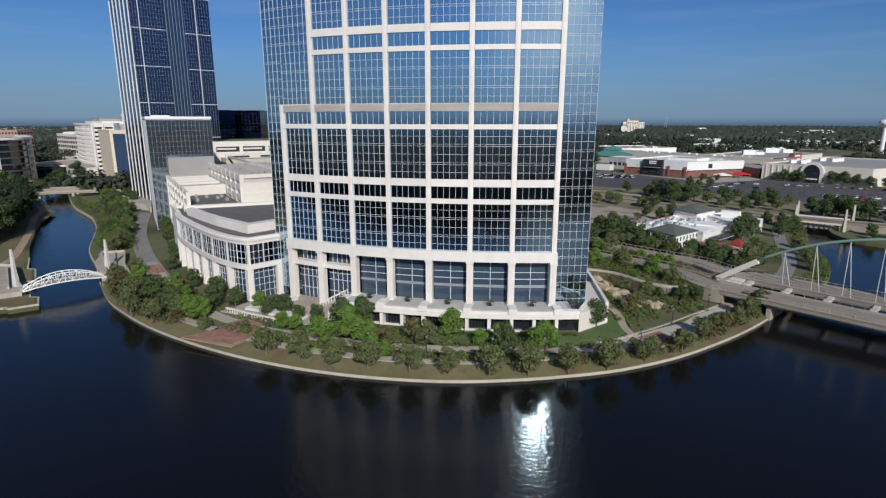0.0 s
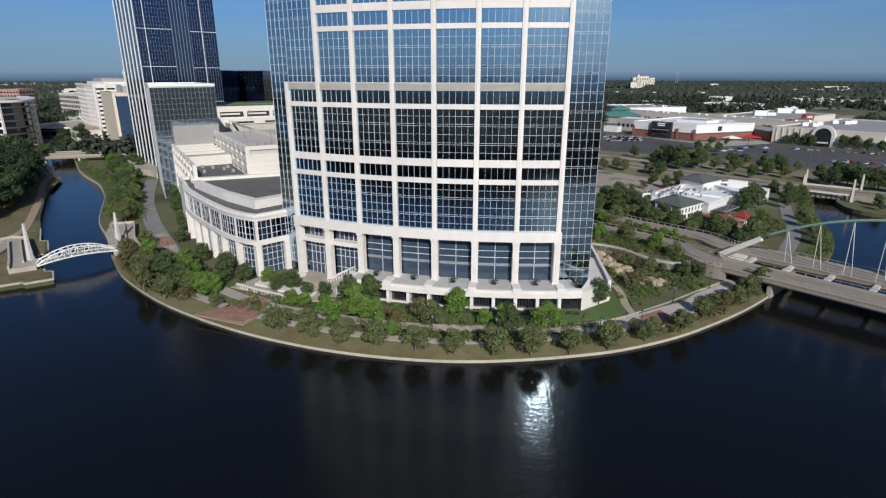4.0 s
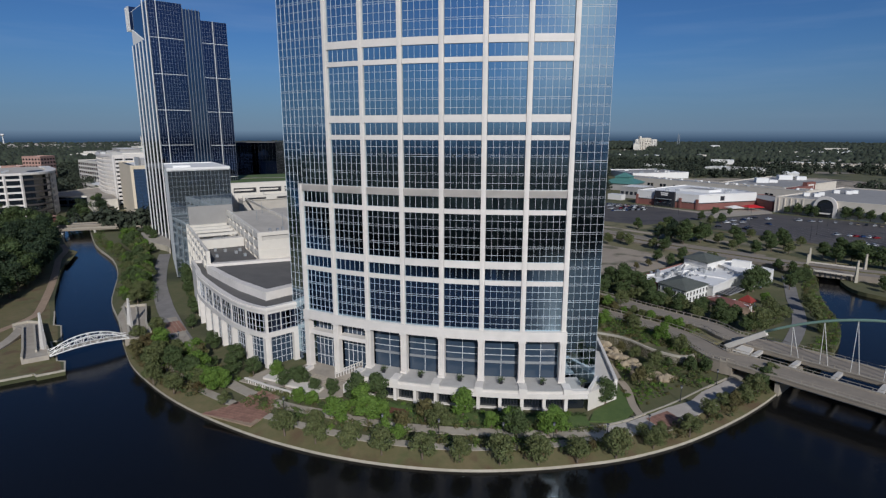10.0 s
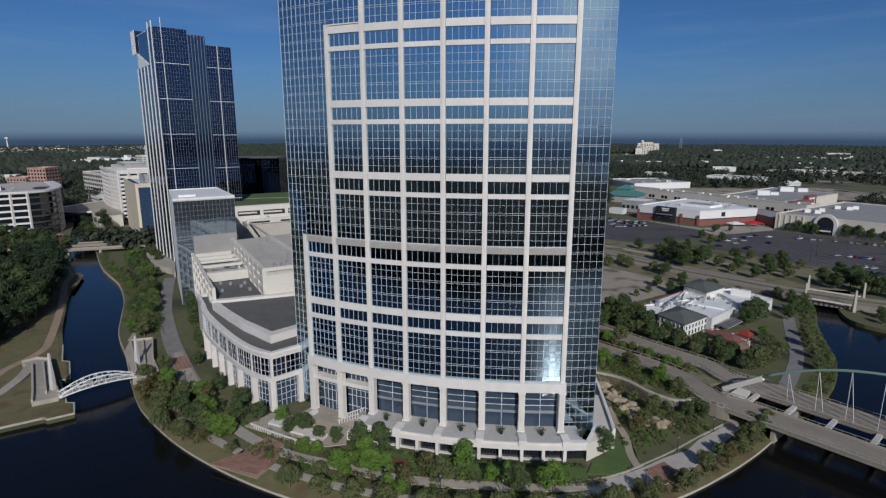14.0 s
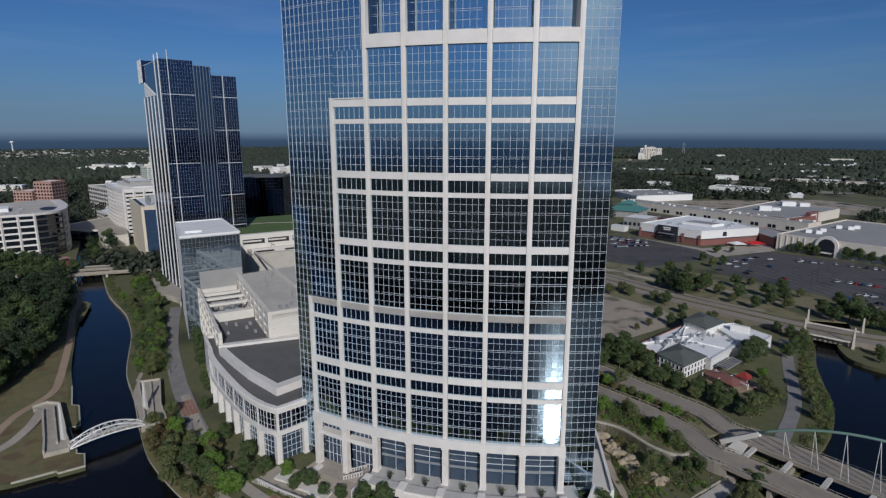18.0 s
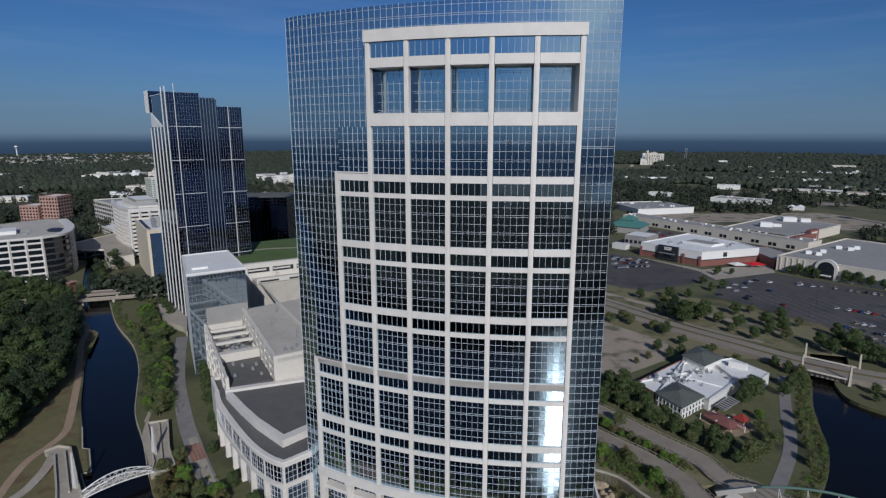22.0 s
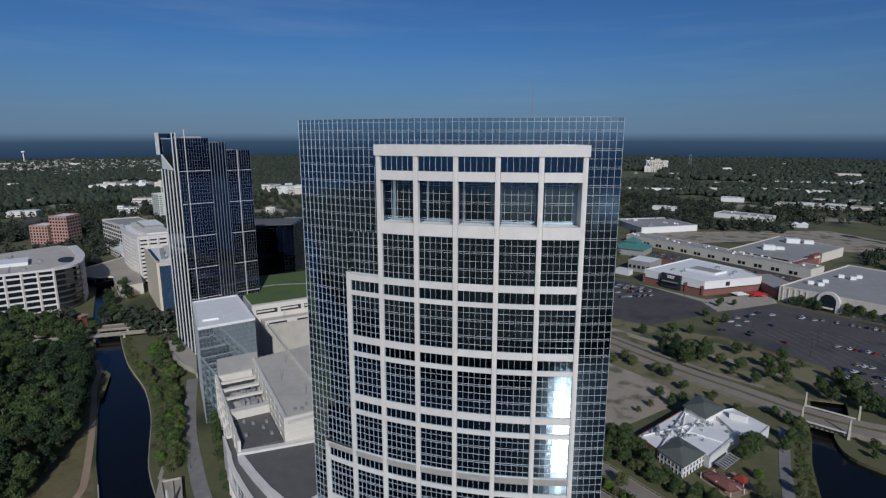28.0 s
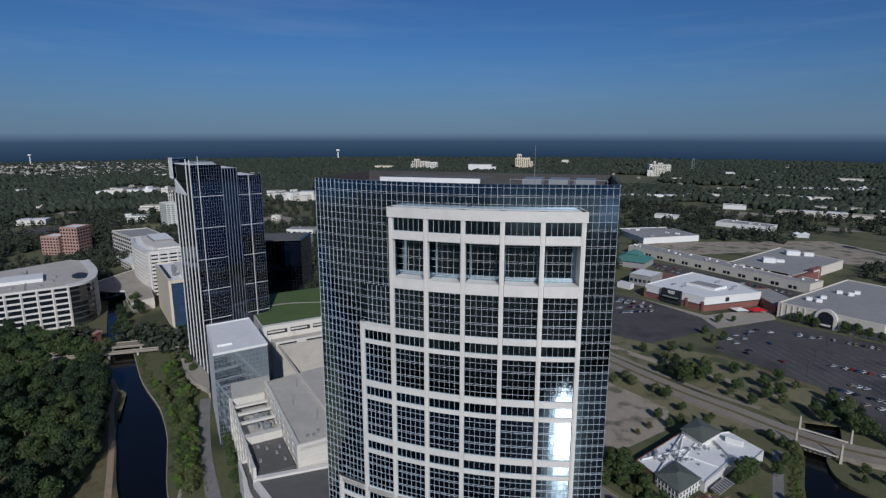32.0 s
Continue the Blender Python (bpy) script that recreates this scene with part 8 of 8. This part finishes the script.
for k, (x, y, w, d, h, a) in enumerate(FAR + [(-408, 592, 70, 34, 18, 10), (-372, 486, 50, 30, 18, 20)]):
    w, d, h = w * fr.uniform(0.35, 0.7), d * fr.uniform(0.5, 0.9), h * fr.uniform(0.55, 0.85)
    wall = (CREAM_STONE, STEEL_WHITE, BEIGE_WALL, CREAM_STONE, TAN_WALL)[k % 5]
    lb = "white flat-roofed far commercial building" if h < 17 else "pale far office building with window bands"
    far_block(x, y, w, d, h, a, wall, (ROOF_WHITE, ROOF_GREY, ROOF_GREY, PAVING, ROOF_DARK)[k % 5], lb, "warehouse" if h < 17 else "far_office")



def far_row(p, q, n, depth, h, name, label, walls_=(STEEL_WHITE, CREAM_STONE)):
    """A street of separate pale blocks between two plan points."""
    a, b = Vector(p), Vector(q)
    t = (b - a).normalized()
    w = (b - a).length / n
    turn = math.degrees(math.atan2(t.y, t.x))
    for i in range(n):
        c = a + t * w * (i + 0.5) + Vector((-t.y, t.x)) * fr.uniform(-0.4, 0.4) * depth
        far_block(c.x, c.y, w * fr.uniform(0.6, 0.96), depth * fr.uniform(0.7, 1.2), h * fr.uniform(0.7, 1.2), turn + fr.uniform(-4, 4), fr.choice(walls_), fr.choice((ROOF_WHITE, ROOF_GREY, PAVING)), label, name)


far_row((462, 1545), (650, 1500), 11, 16, 12, "far_apartments", "white far apartment block with pale roof")
far_row((640, 1600), (800, 1560), 6, 14, 10, "far_apartments", "white far apartment block with pale roof")
far_row((338, 1062), (520, 984), 5, 26, 9, "warehouse", "long pale flat-roofed far warehouse", (CREAM_STONE, TAN_WALL))
far_row((420, 1130), (600, 1060), 4, 22, 9, "warehouse", "long pale flat-roofed far warehouse", (TAN_WALL, CREAM_STONE))
far_row((50, 1226), (285, 1292), 9, 22, 10, "warehouse", "pale flat-roofed far shop building")
slab("shop_parking", [(60, 660), (120, 600), (235, 660), (300, 600), (400, 640), (330, 760), (150, 700)], LAND + 0.06, SAND, "dusty pale lot behind the mall", "parking lot")
def box_store(label, poly, h, n):
    ob = thing("warehouse", label=label, category="building", group="far buildings")
    walls(ob, poly, 1.2, h, STEEL_WHITE, 1.0, ROOF_GREY, 1.2)
    c = sum((Vector(p) for p in poly), Vector((0, 0))) / len(poly)
    for i in range(n):
        p = c + (Vector(poly[i % len(poly)]) - c) * fr.uniform(0.2, 0.75) + Vector((fr.uniform(-6, 6), fr.uniform(-6, 6)))
        w = fr.uniform(1.5, 3.5)
        part("roof_unit", Geo().box(p.x, p.x + w, p.y, p.y + w * 0.8, h + 0.1, h + fr.uniform(1.2, 2.4)), ROOF_WHITE if i % 2 else GREY_METAL, ob)
    far_places.append((c.x, c.y, (Vector(poly[1]) - Vector(poly[0])).length * 0.7))
    return ob


box_store("long white box store with a flat grey roof", [(78, 664), (154.5, 709), (120, 775), (44, 738)], 9.0, 14)
box_store("white far store with a flat roof in the trees", [(202, 863), (275.5, 825), (290, 853), (222, 895)], 8.0, 8)
box_store("small white far store in the trees", [(112, 935), (148, 922), (154, 938), (118, 952)], 7.0, 4)
box_store("pale far store in the trees", [(256, 1105), (297, 1097), (301, 1120), (260, 1128)], 9.0, 4)
peak = thing("white_pavilion", label="small white pavilion with pitched roofs in the trees", category="building", group="far buildings")
for x in (291, 302):
    pq = [(x, 782), (x + 10, 778), (x + 14, 790), (x + 4, 794)]
    walls(peak, pq, 1.2, 6.0, STEEL_WHITE)
    pitched(peak, pq, 6.0, 3.2, ROOF_WHITE, 0.6)
far_places.append((303, 784, 22))
far_row((178, 2172), (258, 2194), 3, 30, 38, "far_office", "white far hospital block with windows")
far_row((330, 1340), (520, 1320), 5, 16, 9, "warehouse", "pale far building in the trees")
far_row((560, 900), (760, 760), 5, 30, 10, "warehouse", "long pale far warehouse")
far_row((-1180, 960), (-1010, 1000), 5, 30, 17, "far_office", "pale far office building with windows")
far_row((-760, 1040), (-620, 1010), 4, 34, 17, "far_office", "pale far office building with windows")
for k in range(46):                      # bare lots and clearings
    a, dist = radians(fr.uniform(48, 150)), fr.uniform(520, 2300)
    x, y = 23 + dist * math.cos(a), -124 + dist * math.sin(a)
    if any(p[0] - 60 < x < q[0] + 60 and p[1] - 60 < y < q[1] + 60 for p, q in KEEP):
        continue
    w, d, turn = fr.uniform(25, 70), fr.uniform(14, 34), fr.uniform(-0.5, 0.5)
    q = [(x + math.cos(turn) * u - math.sin(turn) * v, y + math.sin(turn) * u + math.cos(turn) * v) for u, v in ((-w, -d), (w * 0.8, -d * 0.9), (w, d * 0.7), (-w * 0.7, d))]
    slab("clearing", q, LAND + 0.06, (SAND, DRY, ROAD, ASPHALT, DRY)[k % 5], "open lot between the far woods", "ground")
    far_places.append((x, y, w * 0.8))
# houses of the far suburb: too many to count
g = Geo()
for k in range(900):
    a = radians(fr.uniform(98, 150)) if k < 250 else radians(fr.uniform(60, 98))
    dist = fr.uniform(1500, 3300)
    x, y = 20 + dist * math.cos(a), dist * math.sin(a) - 120
    if k > 440:
        x, y = fr.uniform(-2650, -1650), fr.uniform(1350, 2150)
    w, d, h = fr.uniform(8, 18), fr.uniform(7, 11), fr.uniform(4, 7) + (4 if k > 440 else 0)
    c, s = math.cos(a * 7), math.sin(a * 7)
    q = [(x + c * u - s * v, y + s * u + c * v) for u, v in ((-w / 2, -d / 2), (w / 2, -d / 2), (w / 2, d / 2), (-w / 2, d / 2))]
    r_ = [(x + c * u - s * v, y + s * u + c * v) for u, v in ((-w / 3, -0.4), (w / 3, -0.4), (w / 3, 0.4), (-w / 3, 0.4))]
    g.prism(q, 1, h)
    g.prism(q, h, h + 3.5, r_)
thing("far_houses", g, material("far_house_walls", (0.46, 0.42, 0.38), 0.85, second=(0.24, 0.20, 0.18), scale=0.02, each=0.35), "many pale far suburban houses among trees", "houses", kind="stuff")


def water_tower(x, y, h, r, label):
    ob = thing("water_tower", label=label, category="water tower", at=pose(x, y, LAND))
    part("stem", Geo().rod((0, 0, 0), (0, 0, h - r), r * 0.34, r * 0.26, 12), STEEL_WHITE, ob)
    bm = bmesh.new()
    bmesh.ops.create_uvsphere(bm, u_segments=18, v_segments=10, radius=r)
    tank = Geo().add([(v.co.x, v.co.y, v.co.z * 0.62 + h - r * 0.5) for v in bm.verts], [tuple(v.index for v in f.verts) for f in bm.faces])
    bm.free()
    part("tank", tank, STEEL_WHITE, ob, smooth=True)


water_tower(-2680, 1920, 56, 8.5, "white far water tower on a thick stem")
water_tower(374, 650, 46, 7.5, "white water tower on a thick stem behind the mall")
water_tower(-1570, 3000, 62, 12.5, "small white water tower near the horizon")
mast = thing("radio_mast", label="thin far steel lattice radio mast", category="mast", at=pose(357, 2311, LAND))
for dx, dy in ((-1, -1), (1, -1), (0, 1)):
    part("leg", Geo().rod((dx * 4, dy * 4, 0), (dx * 3, dy * 3, 56), 0.9, 0.7, 4), GREY_METAL, mast)

# woods: lumps of crown, joined
base = bmesh.new()
bmesh.ops.create_icosphere(base, subdivisions=1, radius=1)
bv = np.array([v.co[:] for v in base.verts])
bf = np.array([[v.index for v in f.verts] for f in base.faces])
base.free()


def inside_keep(x, y):
    return any(a[0] < x < b[0] and a[1] < y < b[1] for a, b in KEEP)


def near_line(x, y, line, d):
    return any((x - p[0]) ** 2 + (y - p[1]) ** 2 < d * d for p in line)


def woods(name, label, mat, picks, seed):
    """picks: rows of x, y, radius, height. Every crown is a few rough lumps."""
    r = np.random.RandomState(seed)
    pts = np.array(picks)
    n = len(pts)
    jit = 1 + 0.28 * r.randn(n, len(bv), 3)
    rad = pts[:, 2][:, None]
    v = bv[None] * jit
    v[..., 0] = v[..., 0] * rad + pts[:, 0][:, None]
    v[..., 1] = v[..., 1] * rad + pts[:, 1][:, None]
    v[..., 2] = v[..., 2] * (pts[:, 3][:, None] * 0.5) + LAND + pts[:, 3][:, None] * 0.5
    f = (bf[None] + (np.arange(n) * len(bv))[:, None, None]).reshape(-1, 3)
    me = bpy.data.meshes.new(name)
    me.vertices.add(n * len(bv))
    me.vertices.foreach_set("co", v.reshape(-1).astype(np.float32))
    me.loops.add(len(f) * 3)
    me.loops.foreach_set("vertex_index", f.reshape(-1).astype(np.int32))
    me.polygons.add(len(f))
    me.polygons.foreach_set("loop_start", np.arange(0, len(f) * 3, 3, dtype=np.int32))
    me.update(calc_edges=True)
    me.materials.append(mat)
    tagged(new(name, me), label, "woods", kind="stuff")


WOODS = material("woods_canopy", (0.022, 0.032, 0.019), 0.9, second=(0.042, 0.050, 0.028), scale=0.12, each=0.4, bump=0.9, bump_scale=0.9)


def leafy_woods(name, label, mat, picks, seed, per=90):
    """Nearer woods: every crown is a cloud of leaf sprays."""
    r = np.random.RandomState(seed)
    pts = np.array(picks)
    n = len(pts)
    d = r.randn(n, per, 3)
    d /= np.linalg.norm(d, axis=2, keepdims=True)
    lump = 1 + 0.3 * np.sin(d[..., :1] * 4 + r.rand(n, 1, 1) * 6) * np.cos(d[..., 1:2] * 5 + r.rand(n, 1, 1) * 6)
    shell = d * lump * (0.7 + 0.35 * r.rand(n, per, 1))
    size = np.stack([pts[:, 2], pts[:, 2], pts[:, 3] * 0.5], 1)[:, None]
    c = shell * size + np.stack([pts[:, 0], pts[:, 1], LAND + pts[:, 3] * 0.52], 1)[:, None]
    nrm = d + 0.5 * r.randn(n, per, 3) + np.array([0, 0, 0.3])
    nrm /= np.linalg.norm(nrm, axis=2, keepdims=True)
    s = np.cross(nrm, r.randn(n, per, 3))
    s /= np.linalg.norm(s, axis=2, keepdims=True)
    u = np.cross(nrm, s)
    k = (pts[:, 2][:, None, None] * 0.24) * (0.7 + 0.6 * r.rand(n, per, 1))
    quad = np.stack([c - s * k - u * k * 0.6, c + s * k * 0.4 - u * k, c + s * k + u * k * 0.5, c - s * k * 0.3 + u * k], 2).reshape(-1, 3)
    me = bpy.data.meshes.new(name)
    m = n * per
    me.vertices.add(m * 4)
    me.vertices.foreach_set("co", quad.reshape(-1).astype(np.float32))
    me.loops.add(m * 4)
    me.loops.foreach_set("vertex_index", np.arange(m * 4, dtype=np.int32))
    me.polygons.add(m)
    me.polygons.foreach_set("loop_start", np.arange(0, m * 4, 4, dtype=np.int32))
    me.update(calc_edges=True)
    me.materials.append(mat)
    tagged(new(name, me), label, "woods", kind="stuff")


near_picks, picks = [], []
road2_pts = [p for p in road2]
while len(picks) < 50000:
    dist = 260 + 3360 * fr.random() ** 1.15
    a = radians(fr.uniform(38, 158))
    x, y = 23 + dist * math.cos(a), -124 + dist * math.sin(a)
    if math.hypot(x, y) > 3560 or inside_keep(x, y):
        continue
    if -2650 < x < -1650 and 1320 < y < 2180 and fr.random() < 0.6:
        continue
    open_ground = noise.noise(Vector((x * 0.004, y * 0.004, 3.0)))
    if open_ground > (0.25 if x > -150 and dist < 2200 else 0.38):
        continue
    if any(abs(x - px) < pr * 0.85 and -pr * 1.1 < y - py < pr * 0.6 for px, py, pr in far_places):
        continue
    if dist < 750 and (near_line(x, y, road2_pts, 16) or near_line(x, y, canal_right, 12) or near_line(x, y, canal_left, 12) or near_line(x, y, road_far, 14)):
        continue
    if dist < 1250:
        near_picks.append((x, y, fr.uniform(3.0, 5.6), fr.uniform(8, 15)))
    else:
        s = fr.uniform(0.7, 1.3) * (4.2 + 5.5 * min(1, dist / 3600))
        picks.append((x, y, s, fr.uniform(0.7, 1.25) * 13))
woods("far_woods", "dark green woods reaching to the horizon", WOODS, picks, 5)
leafy_woods("town_woods", "green leafy woods between the buildings", WOODS, near_picks[:5200], 8)
picks = []
while len(picks) < 5200:
    x, y = fr.uniform(-1000, 700), -178 - 900 * fr.random() ** 1.7
    if x > 0 and math.hypot(x, y) > 715 or math.hypot(x, y) > 1240 or abs(x) > 450 and y > -270:
        continue
    picks.append((x, y - 8, fr.uniform(3.5, 7.5), fr.uniform(14, 21)))
woods("south_woods", "dark woods on the far lake shore", WOODS, picks, 6)

# bricks of the lakeside plaza
plaza = bpy.data.objects["brick_plaza"]
one = bpy.data.meshes.new("paver")
pg = Geo().box(-0.46, 0.46, -0.46, 0.46, 0, 0.07)
one.from_pydata(pg.v, [], pg.f)
one.materials.append(BRICKS)
for i in range(18):
    for j in range(19):
        x, y = -59.5 + i * 0.98 + j * 0.09, -31.0 + j * 0.98 - i * 0.06
        if in_plan(x, y, [(-57.6, -27.4), (-54.2, -23.3), (-51.3, -14.2), (-45.8, -16.4), (-43.9, -23.4), (-44.6, -29.0)]):
            part("paver", one, BRICKS, plaza).matrix_basis = pose(x, y, LAND + 0.16)
